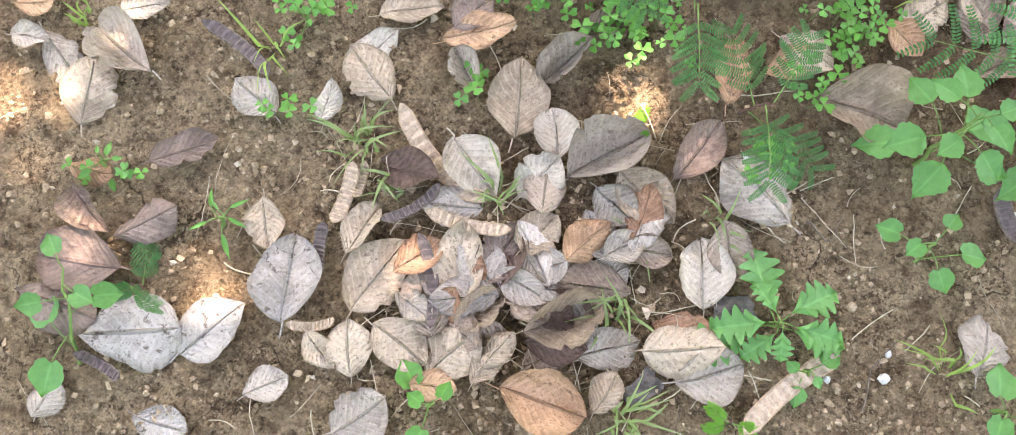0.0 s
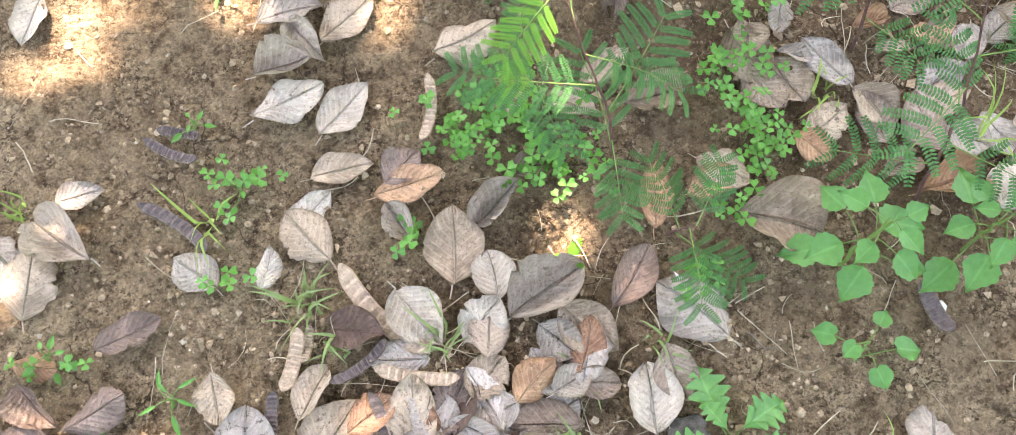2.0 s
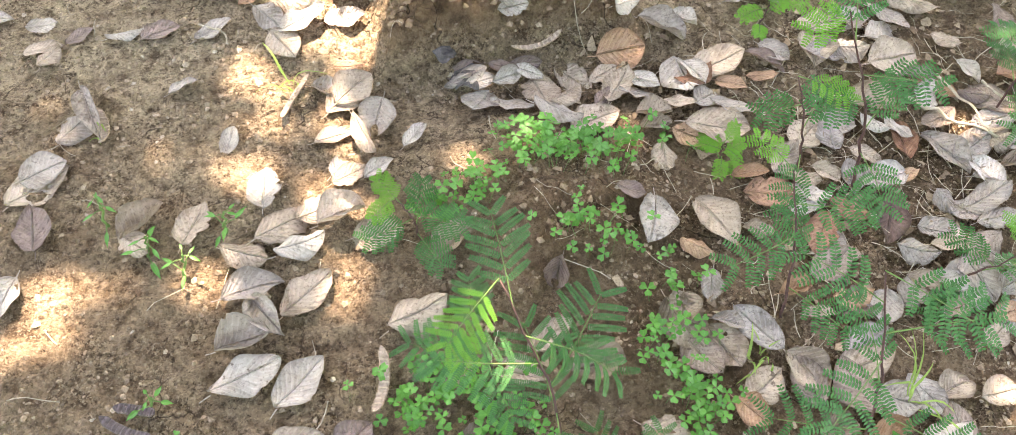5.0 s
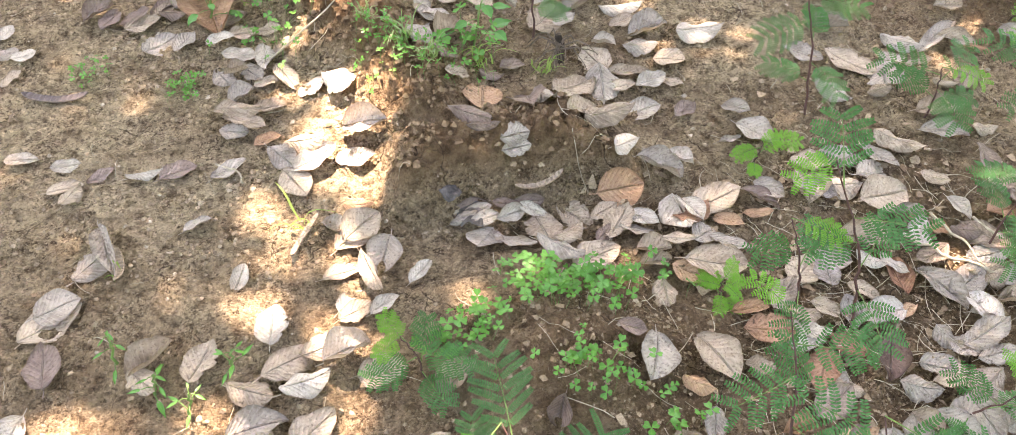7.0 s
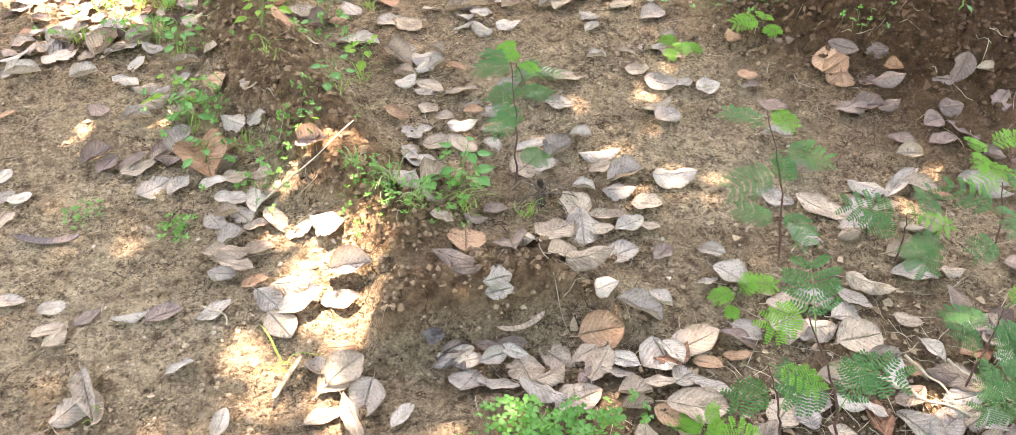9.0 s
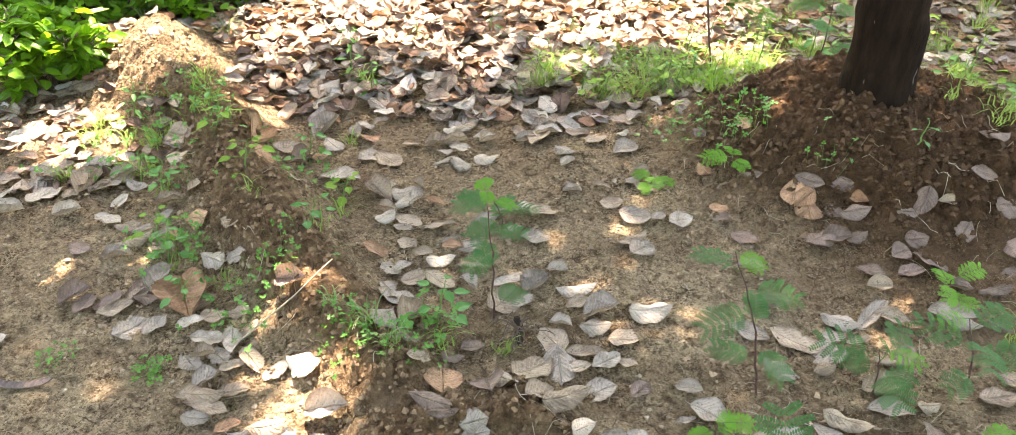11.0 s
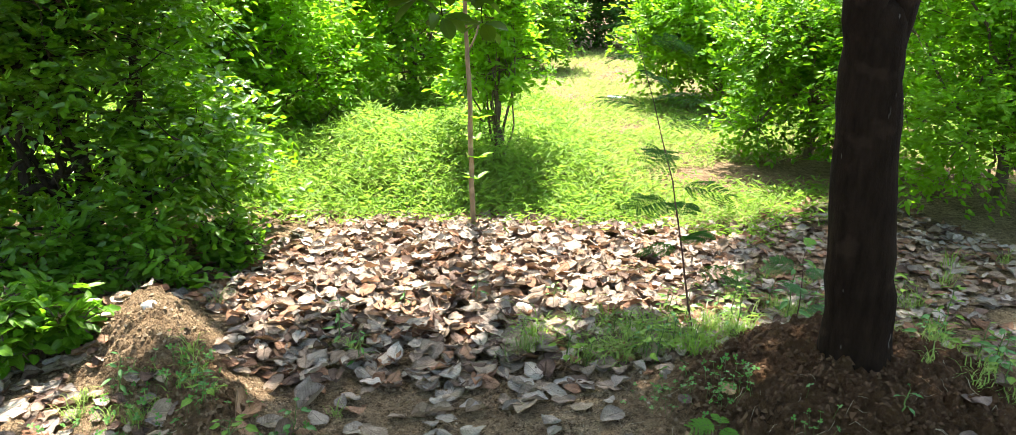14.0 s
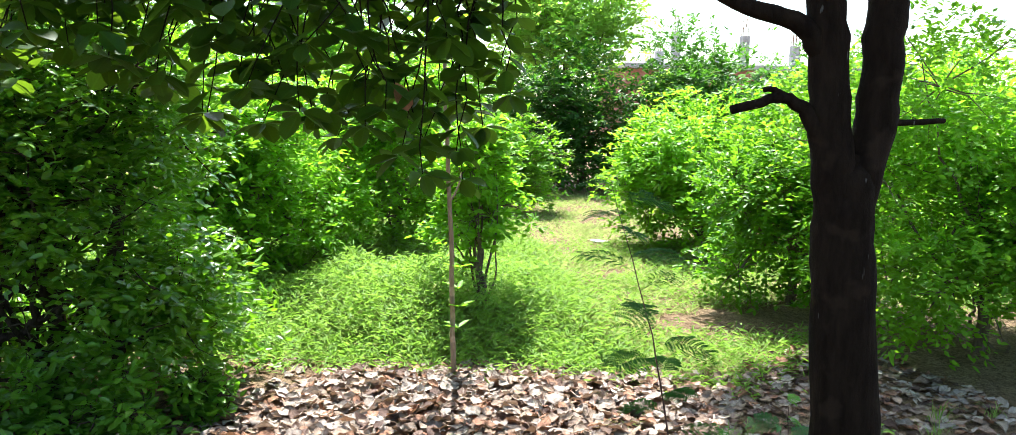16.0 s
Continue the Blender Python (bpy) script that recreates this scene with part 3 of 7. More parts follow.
def build_tree():
    x, y = TREE
    tree = empty("tree", x, y, 0.2, "dark-barked tree with a forked trunk on raised earth", "tree")
    here = np.array([x, y, 0.2])

    def limb(name, pts, radii, n=16, sides=14, wobble=0.004, label=""):
        line = bend(np.array(pts) - here, n, wobble)
        v, f, uv = tube(line, np.interp(np.linspace(0, 1, n), np.linspace(0, 1, len(radii)), radii), sides, 0.018)
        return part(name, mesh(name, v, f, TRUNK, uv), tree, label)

    limb("trunk", [(1.785, y, 0.10), (1.775, y, 0.32), (1.745, y, 0.6), (1.725, y, 0.9), (1.71, y, 1.15), (1.708, y, 1.28), (1.705, y, 1.37)], (0.135, 0.108, 0.100, 0.094, 0.090, 0.086, 0.074, 0.04), 26, 20)
    limb("limb", [(1.674, y, 0.95), (1.674, y, 1.25), (1.640, y, 1.455), (1.631, y, 1.619), (1.609, y, 1.797), (1.579, y, 2.2), (1.35, y + 0.5, 3.9), (0.9, y + 1.0, 5.5)], (0.045, 0.06, 0.060, 0.055, 0.052, 0.046, 0.036, 0.02), 30)
    limb("limb", [(1.724, y, 0.90), (1.734, y, 1.25), (1.797, y, 1.456), (1.801, y, 1.622), (1.802, y, 1.804), (1.834, y, 2.2), (2.2, y + 0.5, 3.9), (2.6, y + 1.2, 5.6)], (0.045, 0.06, 0.059, 0.056, 0.055, 0.048, 0.038, 0.02), 30)
    limb("branch", [(1.60, y, 1.66), (1.54, y, 1.73), (1.40, y, 1.765), (1.28, y, 1.80), (1.12, y + 0.35, 2.08), (0.82, y + 0.62, 2.36), (0.2, y + 0.85, 2.62), (-0.6, y + 1.0, 2.72)], (0.036, 0.027, 0.022, 0.022, 0.019, 0.016, 0.008), 26, 10)
    limb("broken_branch", [(1.61, y, 1.42), (1.565, y, 1.49), (1.50, y, 1.53), (1.43, y, 1.515), (1.335, y, 1.49)], (0.03, 0.022, 0.016, 0.014, 0.013), 14, 10, 0.003, "dead broken branch stub")
    limb("broken_branch", [(1.50, y, 1.525), (1.46, y, 1.55), (1.43, y, 1.545)], (0.011, 0.009, 0.007), 8, 8, 0.001, "dead broken branch stub")
    limb("broken_branch", [(1.80, y, 1.458), (1.9, y, 1.46), (2.02, y, 1.463)], (0.012, 0.009, 0.008), 10, 8, 0.002, "dead broken branch stub")
    for tx, ty, tz in ((-1.0, 4.0, 5.5), (0.2, 5.4, 5.7), (2.9, 2.4, 5.6), (3.6, 5.6, 5.6), (0.3, 2.2, 5.5), (1.6, 5.6, 5.7)):
        limb("branch", [(1.52 if tx < 1.7 else 1.98, y + 0.25, 3.2), ((tx + 1.7) / 2, (ty + y) / 2 + 0.2, (3.2 + tz) / 2 + 0.3), (tx, ty, tz)], (0.04, 0.028, 0.008), 16, 8, 0.012)
    # crown: sprays of leaves in a broad dome; unseen side lobes are added for shade
    n = 10800
    cx, cy = RNG.uniform(-2.6, 5.8, n), RNG.uniform(-2.2, 8.6, n)
    cz = 5.3 + 0.8 * RNG.random(n) - 0.12 * ((cx - 1) / 2) ** 2
    keep = (np.hypot((cx - 1.1) / 3.5, (cy - 2.3) / 4.1) < 1.0 + 0.12 * (fbm(cx, cy, 1.1, 5) - 0.5)) | (np.hypot((cx - 3.0) / 0.75, (cy - 6.0) / 1.2) < 1) | (np.hypot((cx - 3.6) / 0.8, (cy - 5.6) / 0.7) < 1) | (np.hypot((cx + 1.5) / 1.1, (cy - 6.4) / 1.5) < 1)
    c = np.stack([cx, cy, cz], 1)[keep]
    # extra leaf sprays, out of view, added to block the sun on the near weeds
    thick = np.array([0.65, 0.28, 0.0]) + np.array(SUN) / SUN.z * 5.5 + RNG.normal(size=(70, 3)) * [0.14, 0.14, 0.15]
    c = np.concatenate([c, thick])
    per = 9
    p = np.repeat(c, per, 0) + RNG.normal(size=(len(c) * per, 3)) * [0.07, 0.07, 0.05]
    ang = RNG.uniform(0, 2 * np.pi, len(p))
    axis = np.stack([np.cos(ang), np.sin(ang), RNG.uniform(-0.6, 0.2, len(p))], 1)
    mid = p + unit(axis) * 0.05
    gx, gy = mid[:, 0] - SUN.x / SUN.z * mid[:, 2], mid[:, 1] - SUN.y / SUN.z * mid[:, 2]
    open_sky = np.zeros(len(p), bool)
    for ax, ay, rx, ry in GAPS:
        open_sky |= ((gx - ax) / (rx + 0.025)) ** 2 + ((gy - ay) / (ry + 0.025)) ** 2 < 1
    edge = np.interp(gx, [-1.5, -0.8, -0.4, 0.0, 0.3, 0.7, 1.1, 1.45, 1.9, 2.1, 3.2], [2.85, 2.85, 3.35, 3.7, 3.45, 3.2, 3.1, 3.15, 3.3, 4.6, 5.6]) + 0.9 * (fbm(gx, gy, 3.2, 77) - 0.5)
    open_sky |= gy > edge
    open_sky &= RNG.random(len(p)) > np.where((gx < -0.2) & (gy > 1.0) & (gy < 2.1), 0.35, np.where(gy < 0.7, 0.2, np.where(gy < 2.1, 0.10, 0.0)))
    p, axis = p[~open_sky], axis[~open_sky]
    nrm = np.array([0, 0, 1.0]) + RNG.normal(size=p.shape) * 0.35
    v, f, uv = foliage(p - here, axis, nrm, RNG.uniform(0.11, 0.16, len(p)), RNG.uniform(0.06, 0.085, len(p)))
    tagged(part("crown", mesh("crown", v, f, CANOPY, uv), tree), kind="stuff")
    # low spray of leafy twigs hanging from the long branch
    s = Soup()
    tw = Soup()
    y0 = y + 0.99
    for i in range(86):
        # the spray is deepest towards the middle and thins out to its sides
        ex = -0.92 + 1.84 * (i + RNG.uniform(0.2, 0.8)) / 86
        ez = 1.91 - RNG.random() ** 1.2 * (0.54 if ex > -0.2 else 0.38) - (0.16 if 0.5 < ex < 0.76 else 0.0)
        bx, bz = ex + 0.15 + RNG.normal() * 0.28, 2.36 - 0.12 * ex
        yy = y0 + RNG.uniform(-0.3, 0.35)
        line = bend([(bx, yy, bz), ((bx + ex) / 2 + RNG.normal() * 0.06, yy, (bz + ez) / 2 + 0.05), (ex, yy + RNG.uniform(-0.05, 0.05), ez)], 12, 0.009) - here
        tw.add(*tube(line, np.linspace(0.005, 0.002, 12), 5))
        for i in range(3, 12):
            m = (2, 1)[i % 2] if i < 11 else 6
            a = RNG.uniform(0, 2 * np.pi) + np.arange(m) * 2 * np.pi / m + RNG.normal(size=m) * 0.3
            ax = np.stack([np.cos(a), np.sin(a), RNG.uniform(-0.75, 0.25, m)], 1)
            v, f, uv = foliage(np.repeat(line[i][None], m, 0) + unit(ax) * 0.008, ax, np.array([0, 0.15, 1.0]) + RNG.normal(size=(m, 3)) * 0.3, RNG.uniform(0.085, 0.125, m), RNG.uniform(0.055, 0.078, m), 0.2, 0.2, ROUND)
            s.add(v, f, uv)
    one = [np.array([q]) for q in ((0.48, y0 - 0.2, 1.575), (0.35, -0.4, -0.8), (0.2, -1, 0.3))]
    v, f, uv = foliage(one[0] - here, one[1], one[2], 0.11, 0.065, outline=ROUND)
    part("withered_leaf", mesh("withered_leaf", v, f, ORANGE, uv), tree, "withered orange-brown leaf")
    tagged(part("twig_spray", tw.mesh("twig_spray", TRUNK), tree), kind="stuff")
    tagged(part("leaf_spray", s.mesh("leaf_spray", HANGING), tree, "dark green glossy oval leaves"), kind="stuff")


build_tree()


# ---- shrubs and trees of the field ----
def shrub(name, x, y, wide, deep, tall, leaves, leaf, mat, label, category="shrub", low=0.05, seed=1, clump=0.16, limbs=9, bark=TWIG, group="", lobes=15, gaps=(), holes=(), boughs=()):
    """A crown of rounded lobes, each set with leafy shoots that leave dark gaps between them."""
    rng = np.random.default_rng(seed)
    z0 = ground_at(x, y)
    top = empty(name, x, y, z0, label, category, group)
    mid, half = (tall + low) / 2, (tall - low) / 2
    # lobes over the crown, and a skirt of lobes hanging low
    skirt = int(lobes * 0.6) if low < 0.3 else 0
    d = unit(rng.normal(size=(lobes, 3)))
    d[:, 2] = np.clip(d[:, 2] * 0.9 + 0.05, -0.85, 1)
    c = d * rng.uniform(0.35, 0.76, (lobes, 1)) * [wide, deep, half] + [0, 0, mid]
    r = rng.uniform(0.36, 0.58, lobes) * min(wide, half * 1.2)
    if skirt:
        a = np.arange(skirt) * 2.399 + rng.normal(size=skirt) * 0.2
        q = rng.uniform(0.45, 0.75, skirt)
        rs = rng.uniform(0.30, 0.46, skirt) * min(wide, half * 1.2)
        c = np.concatenate([c, np.stack([np.cos(a) * q * wide, np.sin(a) * q * deep, low + rs * rng.uniform(0.5, 1.3, skirt)], 1)])
        r = np.concatenate([r, rs])
    lobes = len(c)
    n = max(24, int(leaves * 2.3) // 9)
    own = rng.choice(lobes, n, p=r**2 / np.sum(r**2))
    e = unit(rng.normal(size=(n, 3)) + [0, 0, 0.2])
    reach = rng.uniform(0.5, 1.08, n) + 0.3 * (rng.random(n) > 0.93)
    tip = c[own] + e * (r[own] * reach)[:, None] * [1, 1, 0.9]
    tip[:, 2] = np.maximum(tip[:, 2], low * 0.5 + rng.uniform(0.02, 0.1, n))
    out = unit(e + 0.6 * unit(tip - [0, 0, tall * 0.35]))
    run = unit(out * [1, 1, 0.5] + rng.normal(size=(n, 3)) * 0.35 + [0, 0, 0.05])
    long = clump * rng.uniform(0.6, 1.3, n)
    per = 9
    t = np.tile(np.linspace(0.15, 1.0, per), n)
    k = np.repeat(np.arange(n), per)
    p = tip[k] - run[k] * (long[k] * (1 - t))[:, None] - np.array([0, 0, 1.0]) * (0.25 * long[k] * t * t)[:, None]
    side = unit(np.cross(run, [0, 0, 1.0]))[k] * np.where(np.tile(np.arange(per), n) % 2, 1.0, -1.0)[:, None]
    axis = unit(side * (1.25 - 0.8 * t)[:, None] + run[k] * (0.45 + 0.6 * t)[:, None] + rng.normal(size=p.shape) * 0.28 + [0, 0, 0.05])
    nrm = unit(np.array([0, 0, 0.85]) + out[k] * 0.5 + rng.normal(size=p.shape) * 0.42)
    p += rng.normal(size=p.shape) * 0.012
    w = p + [x, y, z0]
    gone = np.zeros(len(p), bool)
    gx, gy = w[:, 0] - SUN.x / SUN.z * w[:, 2], w[:, 1] - SUN.y / SUN.z * w[:, 2]
    for ax, ay, rx, ry in gaps:
        gone |= ((gx - ax) / rx) ** 2 + ((gy - ay) / ry) ** 2 < 1
    for ax, az, rx, rz in holes:
        gone |= (((w[:, 0] - ax) / rx) ** 2 + ((w[:, 2] - az) / rz) ** 2 < 1) & (rng.random(len(p)) < 0.93)
    ok = ~gone
    v, f, uv = foliage(p[ok], axis[ok], nrm[ok], rng.uniform(0.75, 1.35, ok.sum()) * leaf, rng.uniform(0.45, 0.62, ok.sum()) * leaf)
    s = Soup()
    stem = bend([(0, 0, -0.04), (0.03 * wide, 0, tall * 0.2), (-0.02, 0.02, tall * 0.45)], 8, 0.01)
    s.add(*tube(stem, np.linspace(0.016 * tall + 0.008, 0.010 * tall + 0.004, 8), 8, 0.04))
    part("trunk", s.mesh("trunk", bark), top)
    for i in range(max(limbs, lobes)):
        g = c[i % lobes] + rng.normal(size=3) * r[i % lobes] * 0.3
        b = stem[rng.integers(1, 8)]
        part("limb", mesh("limb", *tube(bend([b, (b + g) / 2 + rng.normal(size=3) * 0.08 * wide + [0, 0, -0.05 * tall], g], 9, 0.012 * wide), np.linspace(0.0065 * tall, 0.002, 9), 6)[:2], bark), top)
    for line, r0, r1 in boughs:
        q = bend(np.array(line) - [x, y, z0], 14, 0.008)
        part("limb", mesh("limb", *tube(q, np.linspace(r0, r1, 14), 8, 0.05)[:2], bark), top)
    s = Soup()
    for i in range(min(n, 60 + limbs * 8)):
        j = rng.integers(n)
        g, h = tip[j], c[own[j]]
        if not gone[j * per + per - 1]:
            s.add(*tube(bend([h * 0.9 + g * 0.1, (g + h) / 2 + rng.normal(size=3) * 0.03, g], 6, 0.006), np.linspace(0.005, 0.0012, 6), 4))
    tagged(part("twig_spray", s.mesh("twig_spray", bark), top), kind="stuff")
    tagged(part("crown", mesh("crown", v, f, mat, uv), top), kind="stuff")
    return top


shrub("shrub", -1.12, 4.75, 1.02, 0.75, 2.8, 19000, 0.05, CITRUS, "large dense dark green citrus shrub beside the leaf bed", seed=3, clump=0.17, limbs=26, bark=DARKTWIG, lobes=30, low=0.06,
      gaps=((-0.5, 3.2, 0.22, 0.2), (-0.66, 3.45, 0.2, 0.2)), holes=((-1.22, 0.55, 0.2, 0.17), (-0.98, 0.52, 0.13, 0.11)),
      boughs=(([(-1.36, 4.6, -0.03), (-1.34, 4.6, 0.35), (-1.32, 4.6, 0.7), (-1.2, 4.6, 0.88), (-1.03, 4.6, 1.0), (-0.88, 4.62, 1.07), (-0.5, 4.65, 1.15)], 0.034, 0.01), ([(-1.34, 4.6, 0.34), (-1.2, 4.6, 0.4), (-1.06, 4.6, 0.48), (-0.9, 4.6, 0.62), (-0.8, 4.65, 0.9)], 0.024, 0.01), ([(-1.16, 4.58, 0.42), (-1.15, 4.58, 0.7), (-1.08, 4.58, 0.95)], 0.013, 0.008), ([(-0.8, 4.7, -0.02), (-0.82, 4.7, 0.6), (-0.75, 4.75, 1.3), (-0.6, 4.8, 1.9)], 0.045, 0.015)))
for i, (x, y, w, t) in enumerate(((-0.62, 3.98, 0.24, 0.38), (-0.95, 4.02, 0.26, 0.42), (-1.35, 4.0, 0.3, 0.45), (-0.36, 4.2, 0.16, 0.3))):
    shrub("shrub", x, y, w, w * 0.8, t, 420, 0.052, BRIGHT, "low leafy green citrus sucker at the foot of a shrub", seed=130 + i, clump=0.12, low=0.03, lobes=6, limbs=4, bark=DARKTWIG, group="citrus suckers")
shrub("shrub", -0.95, 3.36, 0.27, 0.22, 0.40, 560, 0.066, BRIGHT, "small bright green leafy shrub beside the earth mound", seed=5, clump=0.11, low=0.02, lobes=9, gaps=((-0.5, 3.2, 0.2, 0.2),))
shrub("shrub", -0.35, 7.5, 1.15, 0.9, 2.5, 11000, 0.06, LIME, "rounded bright green citrus shrub in tall grass", seed=7, low=0.2, clump=0.2)
shrub("shrub", 0.95, 8.7, 1.1, 0.85, 2.4, 8000, 0.06, LIME, "rounded bright green citrus shrub in tall grass", seed=8, low=0.15, clump=0.2)
shrub("shrub", 1.27, 5.75, 0.56, 0.48, 1.6, 2500, 0.054, LIME, "young bushy green citrus shrub standing in weeds", seed=9, low=0.32, clump=0.13)
shrub("shrub", 4.3, 8.6, 1.5, 1.15, 2.0, 12000, 0.06, LIME, "broad sunlit yellow-green citrus shrub by a grass path", seed=11, low=0.1, clump=0.2)
shrub("shrub", 3.75, 5.9, 0.8, 0.65, 1.95, 8000, 0.05, MIDGREEN, "green citrus shrub with low hanging branches over dry soil", seed=12, low=0.12, clump=0.16, limbs=14)
shrub("shrub", 4.25, 4.55, 1.3, 0.95, 2.1, 19000, 0.045, LIME, "large dark green citrus shrub shading dry leaf litter", seed=13, low=0.12, clump=0.17, limbs=12)
shrub("shrub", 2.75, 11.9, 0.95, 0.7, 1.6, 3000, 0.07, MIDGREEN, "green shrub at the far end of the grass path", seed=15, clump=0.2)
for i, (x, y, w, t, m) in enumerate(((-5.5, 9.5, 1.6, 4.2, HEDGE), (-3.2, 8.2, 1.3, 3.2, LIME), (-2.6, 11.5, 1.7, 4.6, HEDGE), (-0.2, 12.5, 1.5, 3.9, LIME), (1.9, 13.5, 1.4, 2.4, MIDGREEN), (7.4, 9.5, 1.7, 2.1, LIME), (10.5, 10.0, 1.8, 2.2, LIME), (7.5, 5.6, 1.3, 1.9, CITRUS), (6.6, 3.4, 1.2, 1.8, CITRUS))):
    shrub("shrub", x, y, w * 1.15, w * 0.85, t * 1.1, 6000, 0.075, m, "green citrus shrub of the orchard row", seed=30 + i, clump=0.26, low=0.15, group="orchard shrubs")
for i, (x, y, w, t) in enumerate(((3.2, 15.0, 1.2, 2.0), (5.0, 15.2, 1.3, 2.3), (7.0, 14.6, 1.4, 2.4), (9.4, 14.6, 1.5, 2.3), (12.0, 14.5, 1.6, 1.9), (15.0, 14.0, 1.9, 2.0), (-5.0, 16.0, 2.2, 4.6), (0.5, 16.5, 1.9, 3.9))):
    shrub("shrub", x, y, w * 1.3, w * 0.8, t * 1.3, 6500, 0.085, HEDGE, "dark green shrub of the hedge behind the field", seed=50 + i, clump=0.3, low=0.05, group="hedge shrubs")
shrub("tree", 5.1, 17.0, 2.2, 1.5, 5.0, 10000, 0.10, FEATHER, "tall light green feathery tree behind the hedge", "tree", 1.3, 71, 0.34, 16)
shrub("tree", 8.2, 18.0, 0.8, 0.8, 2.8, 2600, 0.09, FEATHER, "light green feathery tree in front of the building", "tree", 0.8, 72, 0.3)
shrub("tree", 10.0, 17.5, 1.5, 1.2, 2.5, 2200, 0.2, BROADTREE, "pale green broad-leaved tree in front of the building", "tree", 0.8, 73, 0.35)
shrub("tree", 15.0, 18.5, 1.8, 1.4, 2.6, 3600, 0.12, FEATHER, "light green feathery tree behind the hedge", "tree", 0.8, 74, 0.35)
# trees out of view, added to cut the sky light from behind and the sides
for i, (x, y, w, t) in enumerate(((-5.5, -2.5, 2.0, 4.5), (-2.6, -4.2, 2.0, 4.8), (0.6, -4.6, 2.1, 4.6), (3.8, -4.0, 2.0, 4.8), (6.8, -1.8, 2.0, 4.2), (-5.6, 2.0, 1.5, 3.6), (-4.6, 5.2, 1.3, 3.2))):
    shrub("tree", x, y, w, w * 0.8, t, 3600, 0.11, HEDGE, "unseen dense dark green tree, added round the clearing to block sky light", "tree", 0.1, 90 + i, 0.3, group="orchard trees")


# ---- grass of the field ----
def field_edge(x):
    return np.interp(x, [-4, -0.9, -0.16, 0.9, 1.75, 2.35, 3.0, 6.0], [6.0, 5.6, 5.15, 4.82, 4.5, 4.1, 4.5, 5.8])


def build_grass():
    n = 190000
    u = RNG.random(n) ** 1.7
    y = 3.3 + u * 11.5
    x = RNG.uniform(-1, 1, n) * (2.0 + y * 0.42) + 0.6 + 0.24 * y
    bare = 1.7 * np.exp(-(((x - 3.1) / 0.8) ** 2 + ((y - 5.45) / 0.34) ** 2)) + np.exp(-(((x - 4.0) / 0.6) ** 2 + ((y - 5.6) / 0.5) ** 2)) + 0.8 * np.exp(-(((x - 4.2) / 0.8) ** 2 + ((y - 4.6) / 0.5) ** 2)) + 0.5 * np.exp(-(((x + 0.2) / 0.5) ** 2 + ((y - 5.25) / 0.16) ** 2))
    bare = bare + 0.85 * np.clip((fbm(x, y, 2.6, 61) - 0.5) * 6, 0, 1) * (x > 1.9)
    keep = (y > field_edge(x) + RNG.normal(size=n) * 0.12) & (RNG.random(n) > bare)
    x, y = x[keep], y[keep]
    # taller towards the shrubs, short on the path
    path = np.clip((x - 1.75 - 0.12 * (y - 5)) / 0.35, 0, 1)
    tall = ((0.24 + 0.14 * np.exp(-(((x - 0.9) / 0.8) ** 2 + ((y - 5.9) / 0.6) ** 2))) * (1 - path) + 0.085 * path) * np.clip(0.35 + (y - field_edge(x)) * 0.9, 0.3, 1.15) * (0.35 + 1.25 * fbm(x, y, 2.4, 63))
    tall = np.clip(tall, 0.03, 0.46) * np.where(y > 8.5, 0.8, 1.0)
    z = height(x, y)
    m = len(x)
    a = RNG.uniform(0, 2 * np.pi, m)
    lean = RNG.uniform(0.15, 1.3, m)
    axis = np.stack([np.cos(a) * lean, np.sin(a) * lean, np.ones(m)], 1)
    nrm = np.stack([-np.cos(a), -np.sin(a), np.full(m, 0.9)], 1) + RNG.normal(size=(m, 3)) * 0.35
    size = np.minimum(tall, 0.14 + 0.35 * tall) * RNG.uniform(0.4, 1.15, m)
    slim = RNG.uniform(0.0018, 0.004, m) * (0.6 + y / 6)
    worn = RNG.random(m) < 0.08 + path * (0.25 + 0.5 * fbm(x, y, 0.9, 67))
    for pick, mat, name, words in ((~worn, GRASS, "field_grass", "tall bright green sunlit grass of the field"), (worn, PALEGRASS, "path_grass", "short pale yellowish grass of the worn path")):
        v, f, uv = foliage(np.stack([x, y, z - 0.01], 1)[pick], axis[pick], nrm[pick], size[pick], slim[pick] * (1.0 if mat is GRASS else 1.5), 0.3, 0.45)
        tagged(new(name, mesh(name, v, f, mat, uv)), words, "grass", kind="stuff")
    # leafy weeds with narrow leaves among the grass
    own = np.repeat(np.arange(m), 3)
    own = own[(y[own] < 9.0) & (RNG.random(len(own)) < 1.0 - 0.75 * path[own])]
    k = len(own)
    hgt = RNG.uniform(0.05, 1.0, k) * tall[own]
    a = RNG.uniform(0, 2 * np.pi, k)
    p = np.stack([x[own] + RNG.normal(size=k) * 0.04, y[own] + RNG.normal(size=k) * 0.04, z[own] + hgt], 1)
    axis = np.stack([np.cos(a), np.sin(a), RNG.uniform(-0.3, 1.2, k)], 1)
    s2 = foliage(p, axis, np.array([0, 0, 1.0]) + RNG.normal(size=(k, 3)) * 0.5, RNG.uniform(0.025, 0.065, k), RNG.uniform(0.006, 0.014, k), 0.3, 0.3)
